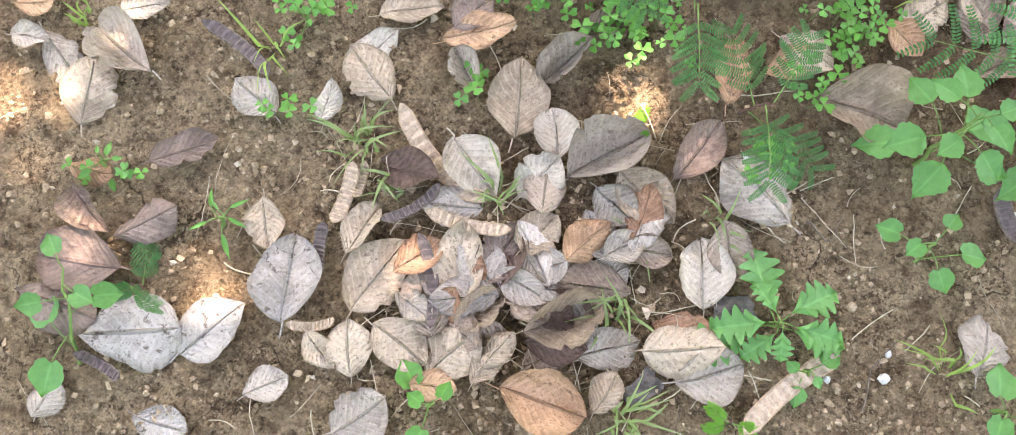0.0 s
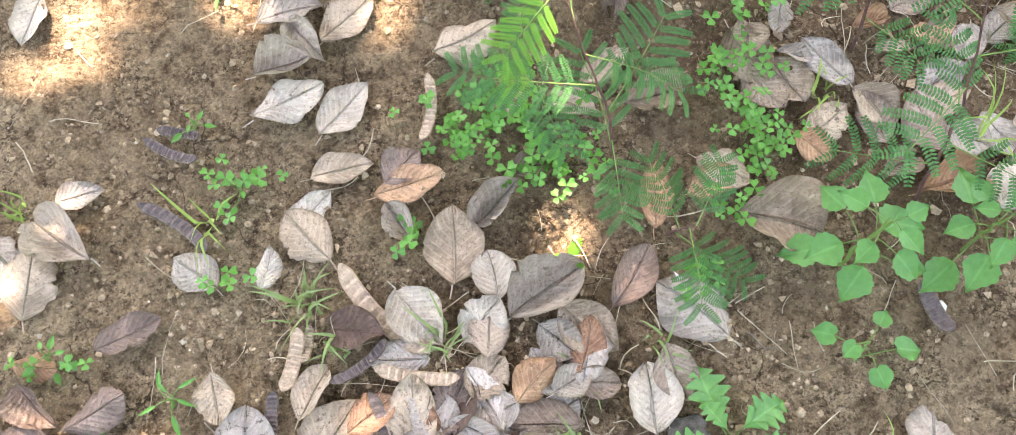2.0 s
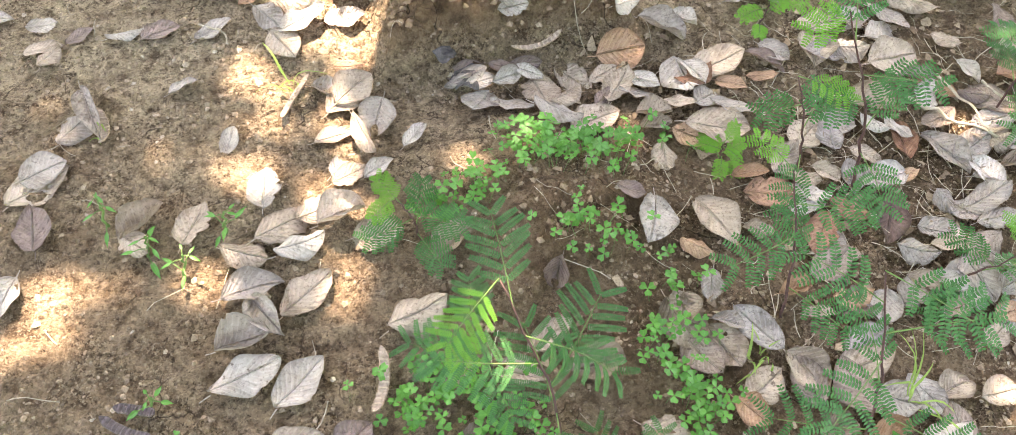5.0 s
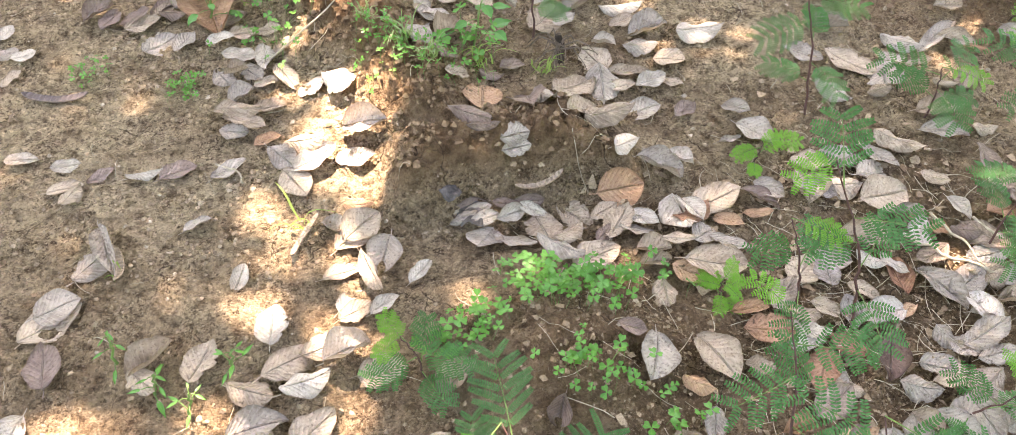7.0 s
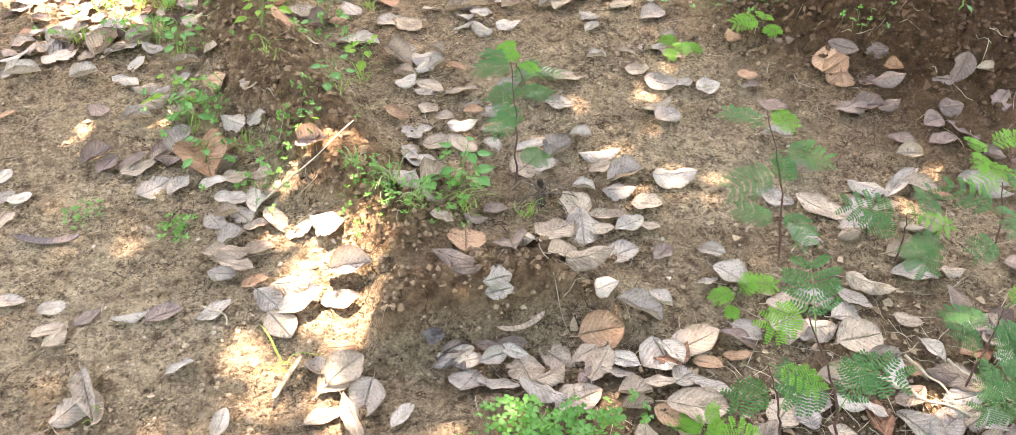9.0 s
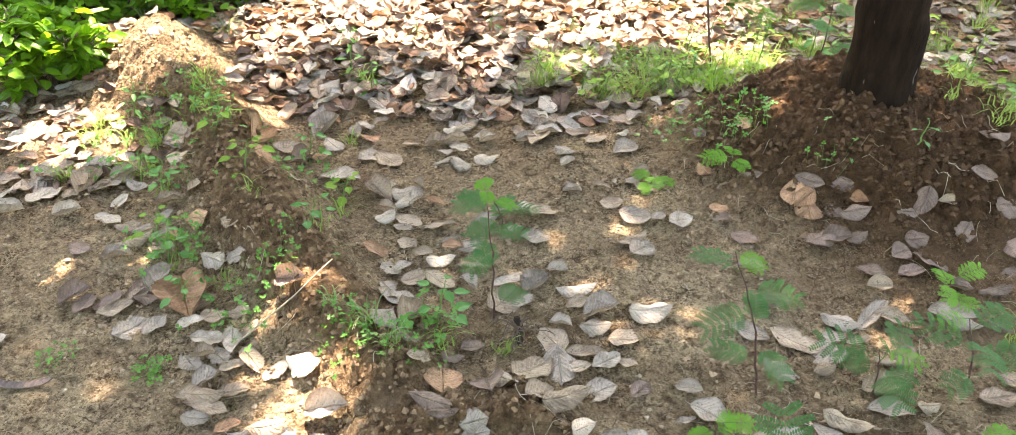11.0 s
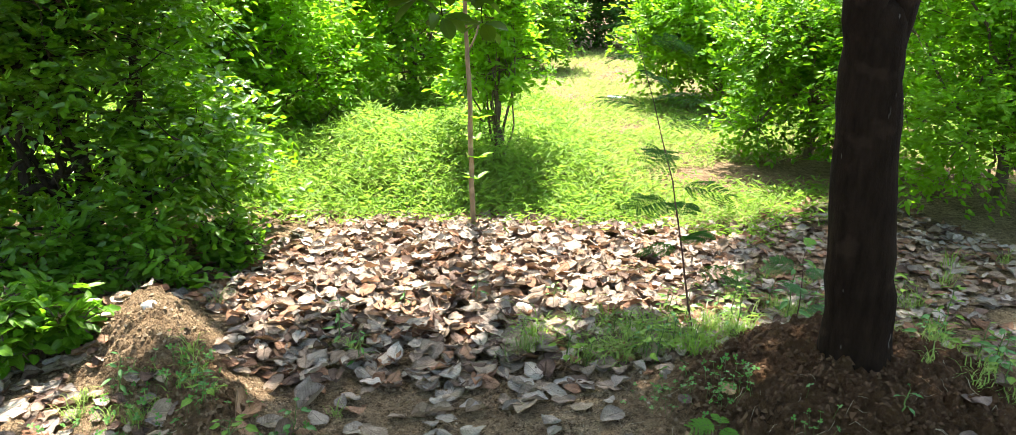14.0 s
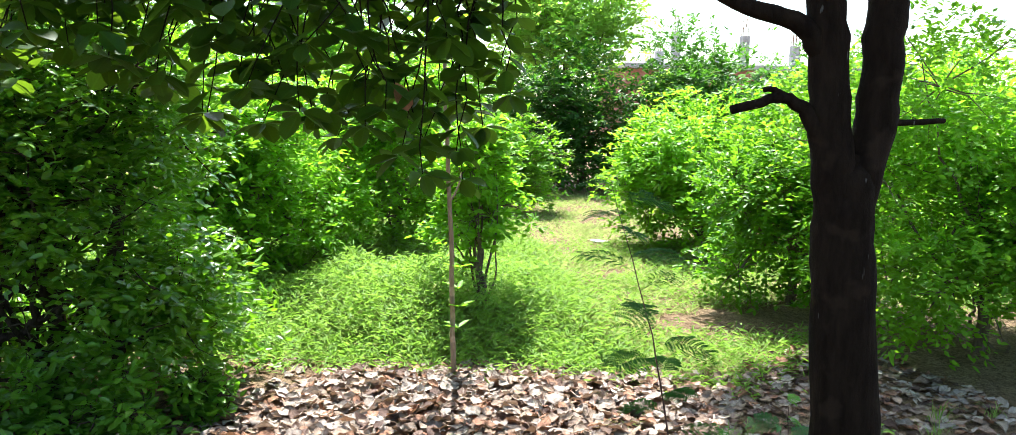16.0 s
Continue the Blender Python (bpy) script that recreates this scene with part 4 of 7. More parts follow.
    ob = new("field_weeds", mesh("field_weeds", *s2[:2], WEEDLEAF, s2[2]))
    tagged(ob, "narrow-leaved green weeds growing through the grass", "weeds", kind="stuff")


build_grass()


# ---- unfinished building far behind ----
def box(cx, cy, cz, sx, sy, sz, bevel=0.0):
    bm = bmesh.new()
    bmesh.ops.create_cube(bm, size=1)
    bmesh.ops.transform(bm, matrix=Matrix.LocRotScale((cx, cy, cz), None, (sx, sy, sz)), verts=bm.verts)
    if bevel:
        bmesh.ops.bevel(bm, geom=bm.edges[:], offset=bevel, segments=2, affect="EDGES", profile=0.6)
    return bm


def from_bm(bm, name, mat):
    me = bpy.data.meshes.new(name)
    bm.to_mesh(me)
    bm.free()
    me.materials.append(mat)
    return me


def build_building():
    house = empty("unfinished_building", 26.0, 42.0, 0, "unfinished concrete building with bare columns and rebar", "building")
    part("wall", from_bm(box(1, 2.5, 1.9, 22, 5.0, 3.7, 0.03), "wall", BRICK), house, "bare red brick wall")
    part("slab", from_bm(box(1, 2.5, 3.89, 22.6, 5.6, 0.28, 0.03), "slab", CONCRETE), house)
    for x, tall in ((-8.5, 0.2), (-7.3, 0.8), (-6.3, 1.9), (-4.5, 0.4), (-3.0, 1.6), (0.1, 1.15), (0.7, 0.3), (3.4, 1.0), (5.2, 0.5), (7.6, 0.5), (9.3, 0.35), (11.4, 0.7)):
        y = RNG.uniform(0.4, 2.5)
        col = part("column", from_bm(box(x, y, 4.03 + tall / 2, 0.42, 0.42, tall, 0.02), "column", CONCRETE), house)
        for k in range(6):
            bx, by = x + (k % 3 - 1) * 0.14, y + (k // 3 - 0.5) * 0.26
            v, f, uv = tube([(bx, by, 4.0 + tall), (bx + RNG.normal() * 0.03, by, 4.5 + tall), (bx + RNG.normal() * 0.07, by, 4.75 + tall + RNG.uniform(0.0, 0.4))], 0.018, 5)
            part("rebar", mesh("rebar", v, f, RUST, uv), col)


build_building()


# ---- fallen leaves ----
def blade(rng, nu, nv, cup, curl, wave, wide, stalk=True, torn=0.0):
    """A leaf blade from (0,0,0) to (1,0,0), of half width wide."""
    u = np.linspace(0, 1, nu)
    v = np.linspace(-1, 1, nv)
    peak = rng.uniform(0.85, 1.15)
    half = np.sin(np.pi * np.clip(u, 0, 1) ** peak) ** rng.uniform(0.62, 0.78)
    tip = np.clip((u - 0.86) / 0.14, 0, 1)
    half = np.maximum(half * (1 - 0.35 * tip * tip), 0.012) * wide
    ph = rng.uniform(0, 6.28, 4)
    uu, vv = np.meshgrid(u, v, indexing="ij")
    hw = half[:, None] * (1 + 0.05 * np.sin(uu * 9 + ph[0]) * np.sign(vv))
    if torn:
        hw = hw * (1 - torn * np.clip(np.sin(uu * 13 + ph[3]) * np.sin(uu * 31 + ph[1]), 0, 1) * (vv > 0))
    x = uu + 0.03 * np.sin(vv * 2 + ph[1]) * hw
    y = vv * hw + 0.035 * np.sin(uu * 3 + ph[2])
    z = cup * wide * (vv * vv) * np.sin(np.pi * uu) ** 0.5 + curl * ((uu - 0.45) ** 2) + wave * np.sin(uu * 11 + ph[2] + vv * 2) * np.abs(vv) + 0.012 * np.exp(-((vv / 0.1) ** 2))
    z += wave * 0.6 * np.sin(uu * 5 + ph[0]) * vv
    # dried blades warp and buckle
    z += 0.016 * np.sin(uu * 8 + ph[3] + vv * 3.1) * np.sin(vv * 2.3 + ph[0]) + 0.007 * np.sin(uu * 23 + ph[1] + vv * 9) * np.abs(vv)
    # side veins press shallow furrows
    z -= 0.0025 * np.clip(np.sin((uu - 0.62 * np.abs(vv) * 0.5) * 58), 0, 1) * (np.abs(vv) > 0.15)
    V = np.stack([x, y, z - z.min() * 0.6], -1).reshape(-1, 3)
    i = (np.arange(nu - 1)[:, None] * nv + np.arange(nv - 1)[None]).ravel()
    F = np.stack([i, i + nv, i + nv + 1, i + 1], 1)
    UV = np.stack([uu, vv * 0.5 + 0.5], -1).reshape(-1, 2)
    return V, F, UV


LEAF_RNG = np.random.default_rng(11)
FORMS = []
for i in range(18):
    # flat blades first, then cupped ones, then blades that rolled up or arched as they dried
    r = np.random.default_rng(100 + i)
    cup = r.uniform(-0.2, 0.25) if i < 9 else r.uniform(0.2, 0.5) if i < 13 else r.uniform(-0.55, -0.3) if i < 16 else r.uniform(0.9, 1.3)
    curl = r.uniform(0.15, 0.55) * (1 if r.random() < 0.65 else -0.6)
    FORMS.append(blade(r, 20, 11, cup, curl, r.uniform(0.03, 0.075), 0.5, torn=0.3 if i % 3 == 2 else 0.07))
LEAF_MESH = {}
STALK = {}
for t in TONES:
    for i, (v, f, uv) in enumerate(FORMS):
        LEAF_MESH[t, i] = mesh("leaf", v, f, DRY[t], uv)
    line = bend([(0.01, 0, 0.012), (-0.07, 0.01, 0.0), (-0.16, 0.035, -0.008)], 6)
    v, f, uv = tube(line, np.linspace(0.016, 0.012, 6), 5)
    STALK[t] = mesh("stalk", v, f, DRY[t], np.stack([uv[:, 0], np.full(len(uv), 0.5)], 1))
LEAF_WORDS = {
    "taupe": "dry taupe-brown fallen leaf lying on bare soil",
    "grey": "dry grey-brown fallen leaf lying on bare soil",
    "pale": "bleached pale fallen leaf lying on bare soil",
    "speckled": "bleached grey-white fallen leaf with dark rot speckles",
    "tan": "dry reddish tan fallen leaf lying on soil",
    "dark": "dry dark purplish brown fallen leaf, slightly curled",
}
LAID = []
LOOSE = {t: Soup() for t in TONES}


def lay_leaf(x, y, length, width, heading, tone):
    r = LEAF_RNG
    form = int(r.integers(len(FORMS)) if y < 1.0 else r.integers(4, len(FORMS)))
    under = sum(math.hypot(x - a, y - b) < 0.062 for a, b in LAID)
    LAID.append((x, y))
    n = slope_at(x, y)
    tilt = radians(r.uniform(4, 14) + (r.uniform(0, 6) if y > 1.0 else 0))
    n = (n + Vector((r.normal(), r.normal(), 0)) * tilt * 0.6).normalized()
    ax = Vector((math.cos(radians(heading)), math.sin(radians(heading)), 0))
    ax = (ax - n * ax.dot(n)).normalized()
    side = n.cross(ax)
    m = Matrix((ax, side, n)).transposed().to_4x4()
    z = ground_at(x, y) + 0.005 + 0.006 * under + 0.12 * length * tilt
    m.translation = Vector((x, y, z)) - ax * length * 0.5
    m = m @ Matrix.Diagonal((length, width * (1.08 if r.random() < 0.5 else -1.08), length * (0.85 if y < 1.0 else 0.6), 1))
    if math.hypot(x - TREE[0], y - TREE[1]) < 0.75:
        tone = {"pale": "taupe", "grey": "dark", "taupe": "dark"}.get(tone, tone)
    if y > 1.48:
        # past the near litter the leaves are joined by tone
        v, f, uv = FORMS[form]
        LOOSE[tone].add((np.c_[v, np.ones(len(v))] @ np.array(m).T)[:, :3], f, uv)
        return
    ob = new("fallen_leaf", LEAF_MESH[tone, form])
    ob.matrix_basis = m
    tagged(ob, LEAF_WORDS[tone], "leaf", "fallen leaves")
    part("stalk", STALK[tone], ob)


for row in (
    (-0.564, 0.533, 0.104, 0.050, -54, "grey"),
    (-0.525, 0.490, 0.098, 0.076, 83, "taupe"),
    (-0.481, 0.546, 0.101, 0.071, 143, "pale"),
    (-0.392, 0.406, 0.094, 0.045, 18, "dark"),
    (-0.510, 0.328, 0.079, 0.044, -54, "dark"),
    (-0.428, 0.309, 0.092, 0.054, 22, "dark"),
    (-0.519, 0.259, 0.117, 0.082, 171, "dark"),
    (-0.530, 0.200, 0.111, 0.071, -22, "dark"),
    (-0.434, 0.169, 0.119, 0.093, -173, "speckled"),
    (-0.341, 0.171, 0.103, 0.068, 36, "speckled"),
    (-0.281, 0.307, 0.071, 0.048, -85, "taupe"),
    (-0.247, 0.236, 0.122, 0.082, 89, "speckled"),
    (-0.300, 0.476, 0.072, 0.053, 137, "grey"),
    (-0.204, 0.470, 0.060, 0.035, 79, "pale"),
    (-0.147, 0.543, 0.091, 0.044, 37, "pale"),
    (-0.147, 0.509, 0.096, 0.065, 127, "taupe"),
):
    lay_leaf(*row)
for row in (
    (-0.094, 0.599, 0.090, 0.046, 11, "taupe"),
    (-0.009, 0.593, 0.069, 0.054, 40, "dark"),
    (0.000, 0.562, 0.101, 0.052, 10, "tan"),
    (-0.021, 0.511, 0.062, 0.040, 119, "grey"),
    (0.116, 0.522, 0.093, 0.045, 35, "grey"),
    (0.048, 0.469, 0.112, 0.078, 83, "taupe"),
    (-0.008, 0.378, 0.101, 0.068, -58, "pale"),
    (0.075, 0.364, 0.076, 0.059, 48, "pale"),
    (0.097, 0.421, 0.075, 0.056, 95, "pale"),
    (0.167, 0.391, 0.123, 0.073, 29, "grey"),
    (0.283, 0.397, 0.102, 0.051, 51, "dark"),
    (0.214, 0.334, 0.098, 0.066, -46, "taupe"),
    (0.354, 0.340, 0.122, 0.086, 135, "grey"),
    (0.172, 0.322, 0.069, 0.054, -50, "grey"),
    (0.333, 0.502, 0.095, 0.046, 78, "tan"),
    (0.498, 0.441, 0.123, 0.095, -25, "taupe"),
):
    lay_leaf(*row)
for row in (
    (0.415, 0.509, 0.078, 0.046, 16, "tan"),
    (0.567, 0.543, 0.060, 0.045, -47, "tan"),
    (-0.152, 0.297, 0.082, 0.043, 60, "taupe"),
    (-0.133, 0.236, 0.113, 0.076, 54, "taupe"),
    (0.025, 0.262, 0.092, 0.058, 60, "dark"),
    (-0.027, 0.249, 0.110, 0.062, 86, "taupe"),
    (0.074, 0.286, 0.069, 0.054, 42, "taupe"),
    (0.098, 0.219, 0.097, 0.070, 85, "taupe"),
    (0.161, 0.229, 0.062, 0.048, 31, "grey"),
    (0.133, 0.275, 0.076, 0.048, 41, "tan"),
    (0.102, 0.180, 0.108, 0.061, 17, "taupe"),
    (0.280, 0.234, 0.095, 0.070, 90, "pale"),
    (0.283, 0.110, 0.092, 0.067, 14, "grey"),
    (0.252, 0.138, 0.101, 0.064, -1, "taupe"),
    (0.157, 0.139, 0.086, 0.053, 16, "grey"),
    (-0.103, 0.149, 0.085, 0.060, -35, "taupe"),
):
    lay_leaf(*row)
for row in (
    (-0.164, 0.145, 0.074, 0.058, 94, "taupe"),
    (-0.002, 0.189, 0.077, 0.044, 31, "taupe"),
    (-0.035, 0.137, 0.092, 0.065, 37, "taupe"),
    (-0.151, 0.064, 0.086, 0.067, 32, "grey"),
    (0.075, 0.076, 0.114, 0.073, -17, "tan"),
    (0.153, 0.087, 0.060, 0.043, 57, "taupe"),
    (-0.548, 0.092, 0.061, 0.042, 58, "grey"),
    (-0.402, 0.053, 0.074, 0.048, -19, "speckled"),
    (-0.270, 0.100, 0.060, 0.044, 26, "grey"),
    (0.623, 0.140, 0.093, 0.058, 64, "grey"),
    (0.433, 0.524, 0.083, 0.056, -36, "taupe"),
    (-0.508, 0.376, 0.060, 0.035, -11, "tan"),
    (-0.607, 0.619, 0.060, 0.038, 1, "tan"),
    (-0.457, 0.607, 0.070, 0.039, 13, "grey"),
    (0.181, 0.266, 0.060, 0.041, 26, "grey"),
    (-0.060, 0.096, 0.060, 0.039, -6, "tan"),
):
    lay_leaf(*row)
for row in (
    (-0.608, 0.565, 0.060, 0.035, -9, "pale"),
    (0.163, 0.565, 0.060, 0.036, 19, "dark"),
    (-0.202, 0.143, 0.060, 0.035, -53, "taupe"),
    (0.021, 0.140, 0.060, 0.036, 44, "taupe"),
    (-0.085, 0.195, 0.060, 0.035, -37, "grey"),
    (0.005, 0.122, 0.060, 0.035, 54, "taupe"),
    (-0.512, 1.112, 0.116, 0.074, 39, "taupe"),
    (-0.503, 1.018, 0.092, 0.058, 102, "dark"),
    (-0.131, 1.043, 0.092, 0.054, 87, "pale"),
    (-0.040, 0.992, 0.092, 0.050, 23, "taupe"),
    (-0.104, 0.966, 0.102, 0.067, 32, "taupe"),
    (-0.005, 0.964, 0.085, 0.055, 23, "pale"),
    (-0.073, 0.915, 0.085, 0.047, 18, "pale"),
    (0.051, 0.925, 0.085, 0.054, 1, "taupe"),
    (-0.151, 0.854, 0.099, 0.053, 15, "grey"),
    (-0.068, 0.834, 0.102, 0.060, 40, "taupe"),
):
    lay_leaf(*row)
for row in (
    (-0.129, 0.806, 0.085, 0.041, -54, "pale"),
    (-0.164, 0.764, 0.085, 0.054, 17, "pale"),
    (-0.159, 0.707, 0.112, 0.060, 20, "pale"),
    (-0.083, 0.690, 0.100, 0.062, 44, "pale"),
    (-0.246, 0.987, 0.092, 0.052, 69, "taupe"),
    (-0.163, 0.917, 0.085, 0.051, -26, "taupe"),
    (-0.330, 1.007, 0.092, 0.043, 37, "taupe"),
    (-0.339, 0.966, 0.085, 0.041, -44, "taupe"),
    (0.101, 0.771, 0.105, 0.069, 24, "taupe"),
    (0.172, 0.885, 0.085, 0.047, 35, "taupe"),
    (0.149, 0.667, 0.061, 0.045, 22, "taupe"),
    (0.235, 0.652, 0.085, 0.043, -25, "taupe"),
    (0.296, 0.706, 0.085, 0.041, 28, "taupe"),
    (0.358, 0.649, 0.085, 0.053, 4, "taupe"),
    (0.505, 0.693, 0.097, 0.066, -67, "taupe"),
    (0.554, 0.649, 0.084, 0.064, -70, "taupe"),
):
    lay_leaf(*row)
for row in (
    (0.593, 0.577, 0.079, 0.054, 31, "taupe"),
    (0.665, 0.588, 0.085, 0.064, -61, "taupe"),
    (0.873, 0.530, 0.063, 0.046, 20, "taupe"),
    (0.931, 0.511, 0.060, 0.047, 0, "taupe"),
    (0.827, 0.450, 0.092, 0.060, 34, "pale"),
    (0.738, 0.466, 0.101, 0.059, 14, "tan"),
    (0.975, 0.688, 0.115, 0.078, 29, "pale"),
    (0.781, 0.684, 0.062, 0.048, 15, "dark"),
    (0.754, 0.587, 0.093, 0.051, 4, "taupe"),
    (0.974, 0.601, 0.060, 0.037, 29, "taupe"),
    (0.885, 0.691, 0.069, 0.049, 34, "grey"),
    (0.780, 0.528, 0.070, 0.055, -31, "grey"),
    (0.678, 0.501, 0.060, 0.041, 25, "taupe"),
    (-0.536, 0.898, 0.085, 0.047, -108, "pale"),
    (-0.889, 2.527, 0.098, 0.057, 0, "pale"),
    (-0.877, 2.461, 0.076, 0.044, 43, "grey"),
):
    lay_leaf(*row)
for row in (
    (-0.839, 2.425, 0.092, 0.054, 17, "pale"),
    (-0.835, 2.569, 0.103, 0.060, 81, "pale"),
    (-0.796, 2.632, 0.104, 0.061, 83, "grey"),
    (-0.757, 2.508, 0.117, 0.068, 47, "pale"),
    (-0.756, 2.610, 0.062, 0.036, 27, "pale"),
    (-0.686, 2.616, 0.098, 0.057, -32, "pale"),
    (-0.689, 2.514, 0.064, 0.037, 58, "taupe"),
    (-0.643, 2.561, 0.126, 0.073, 65, "taupe"),
    (-0.583, 2.542, 0.122, 0.070, 65, "pale"),
    (-0.551, 2.586, 0.082, 0.048, 24, "pale"),
    (-0.672, 2.400, 0.078, 0.045, 18, "pale"),
    (-0.536, 2.440, 0.063, 0.037, 26, "pale"),
    (-0.549, 2.335, 0.086, 0.050, -30, "pale"),
    (-0.489, 2.306, 0.072, 0.042, 7, "taupe"),
    (-0.450, 2.282, 0.062, 0.036, 10, "grey"),
    (-0.458, 2.230, 0.105, 0.050, 16, "taupe"),
):
    lay_leaf(*row)
for row in (
    (-0.389, 2.386, 0.078, 0.045, 15, "taupe"),
    (-0.396, 2.330, 0.060, 0.035, 12, "grey"),
    (-0.318, 2.406, 0.083, 0.048, -21, "taupe"),
    (-0.289, 2.250, 0.103, 0.060, -28, "tan"),
    (-0.188, 2.162, 0.075, 0.043, -29, "taupe"),
    (-0.389, 2.253, 0.060, 0.035, 8, "grey"),
    (-0.361, 2.214, 0.061, 0.035, 14, "tan"),
    (-0.599, 2.220, 0.069, 0.046, -37, "dark"),
    (-0.496, 2.164, 0.090, 0.044, -4, "grey"),
    (-0.384, 2.172, 0.102, 0.059, -49, "taupe"),
    (-0.235, 2.084, 0.092, 0.054, -43, "pale"),
    (-0.170, 2.050, 0.074, 0.043, -7, "grey"),
    (-0.841, 2.240, 0.060, 0.030, 17, "tan"),
    (-0.568, 2.019, 0.086, 0.050, 30, "dark"),
    (-0.537, 1.978, 0.082, 0.048, 75, "dark"),
    (-0.478, 1.976, 0.085, 0.050, 9, "dark"),
):
    lay_leaf(*row)
for row in (
    (-0.455, 1.945, 0.088, 0.051, 14, "taupe"),
    (-0.411, 2.010, 0.108, 0.042, 58, "dark"),
    (-0.410, 1.988, 0.065, 0.038, 40, "taupe"),
    (-0.363, 2.038, 0.100, 0.068, 69, "grey"),
    (-0.293, 1.961, 0.153, 0.118, -82, "tan"),
    (-0.381, 1.956, 0.072, 0.035, -10, "dark"),
    (-0.239, 1.931, 0.065, 0.044, 19, "taupe"),
    (-0.222, 1.869, 0.078, 0.045, 15, "taupe"),
    (-0.160, 1.878, 0.066, 0.038, 0, "taupe"),
    (-0.408, 1.865, 0.095, 0.064, 38, "grey"),
    (-0.351, 1.858, 0.078, 0.045, 57, "grey"),
    (-0.268, 1.844, 0.070, 0.041, 10, "pale"),
    (-0.223, 1.790, 0.083, 0.049, -16, "pale"),
    (-0.254, 1.724, 0.081, 0.048, -61, "grey"),
    (-0.225, 1.731, 0.060, 0.035, -9, "taupe"),
    (-0.191, 1.723, 0.068, 0.045, -54, "grey"),
):
    lay_leaf(*row)
for row in (
    (-0.161, 1.688, 0.060, 0.035, 4, "taupe"),
    (-0.163, 1.768, 0.126, 0.042, -81, "pale"),
    (-0.125, 1.794, 0.060, 0.030, 27, "taupe"),
    (-0.116, 1.694, 0.087, 0.042, -58, "taupe"),
    (-0.211, 1.652, 0.068, 0.046, 28, "grey"),
    (-0.055, 1.647, 0.078, 0.045, 4, "pale"),
    (0.006, 1.619, 0.108, 0.062, -43, "pale"),
    (-0.240, 1.611, 0.060, 0.035, -2, "taupe"),
    (-0.774, 1.964, 0.060, 0.035, 60, "pale"),
    (-0.760, 1.898, 0.060, 0.035, 20, "grey"),
    (-0.716, 1.879, 0.060, 0.035, 24, "pale"),
    (-0.732, 1.809, 0.060, 0.035, 49, "taupe"),
    (-0.222, 1.589, 0.060, 0.030, 7, "taupe"),
    (-0.150, 1.609, 0.071, 0.041, 16, "taupe"),
    (-0.645, 1.526, 0.065, 0.038, 15, "grey"),
    (-0.558, 1.503, 0.060, 0.035, 5, "pale"),
):
    lay_leaf(*row)
for row in (
    (-0.483, 1.464, 0.060, 0.030, 35, "dark"),
    (-0.547, 1.439, 0.075, 0.043, 8, "taupe"),
    (-0.529, 1.408, 0.060, 0.035, 62, "taupe"),
    (-0.392, 1.444, 0.075, 0.025, 2, "pale"),
    (-0.330, 1.449, 0.081, 0.046, 32, "dark"),
    (-0.228, 1.439, 0.079, 0.046, 23, "grey"),
    (-0.224, 1.548, 0.062, 0.049, -8, "grey"),
    (-0.203, 1.587, 0.086, 0.042, -3, "taupe"),
    (-0.193, 1.553, 0.083, 0.040, -25, "taupe"),
    (-0.153, 1.506, 0.060, 0.035, 19, "tan"),
    (-0.120, 1.450, 0.085, 0.050, -46, "grey"),
    (-0.069, 1.479, 0.105, 0.061, -18, "taupe"),
    (-0.057, 1.429, 0.103, 0.060, 24, "pale"),
    (-0.096, 1.378, 0.090, 0.061, -56, "taupe"),
    (0.013, 1.431, 0.061, 0.036, 16, "pale"),
    (0.025, 1.297, 0.061, 0.030, 5, "tan"),
):
    lay_leaf(*row)
for row in (
    (-0.022, 1.254, 0.061, 0.035, -28, "pale"),
    (0.017, 1.229, 0.097, 0.067, 40, "taupe"),
    (-0.010, 1.144, 0.078, 0.038, 11, "taupe"),
    (0.002, 1.075, 0.073, 0.042, 48, "grey"),
    (0.011, 1.049, 0.066, 0.038, 25, "taupe"),
    (-0.278, 1.296, 0.060, 0.035, 16, "grey"),
    (-0.194, 1.158, 0.060, 0.030, 72, "pale"),
    (-0.463, 1.227, 0.081, 0.059, 48, "grey"),
    (-0.504, 1.138, 0.082, 0.063, 20, "grey"),
    (-0.438, 1.256, 0.146, 0.036, -68, "grey"),
    (0.053, 1.496, 0.102, 0.060, -11, "grey"),
    (0.036, 1.417, 0.066, 0.039, 9, "pale"),
    (0.032, 1.238, 0.087, 0.068, 41, "taupe"),
    (0.067, 1.177, 0.082, 0.063, -111, "grey"),
    (0.041, 1.121, 0.102, 0.030, -70, "taupe"),
    (0.063, 1.056, 0.060, 0.030, 28, "pale"),
):
    lay_leaf(*row)
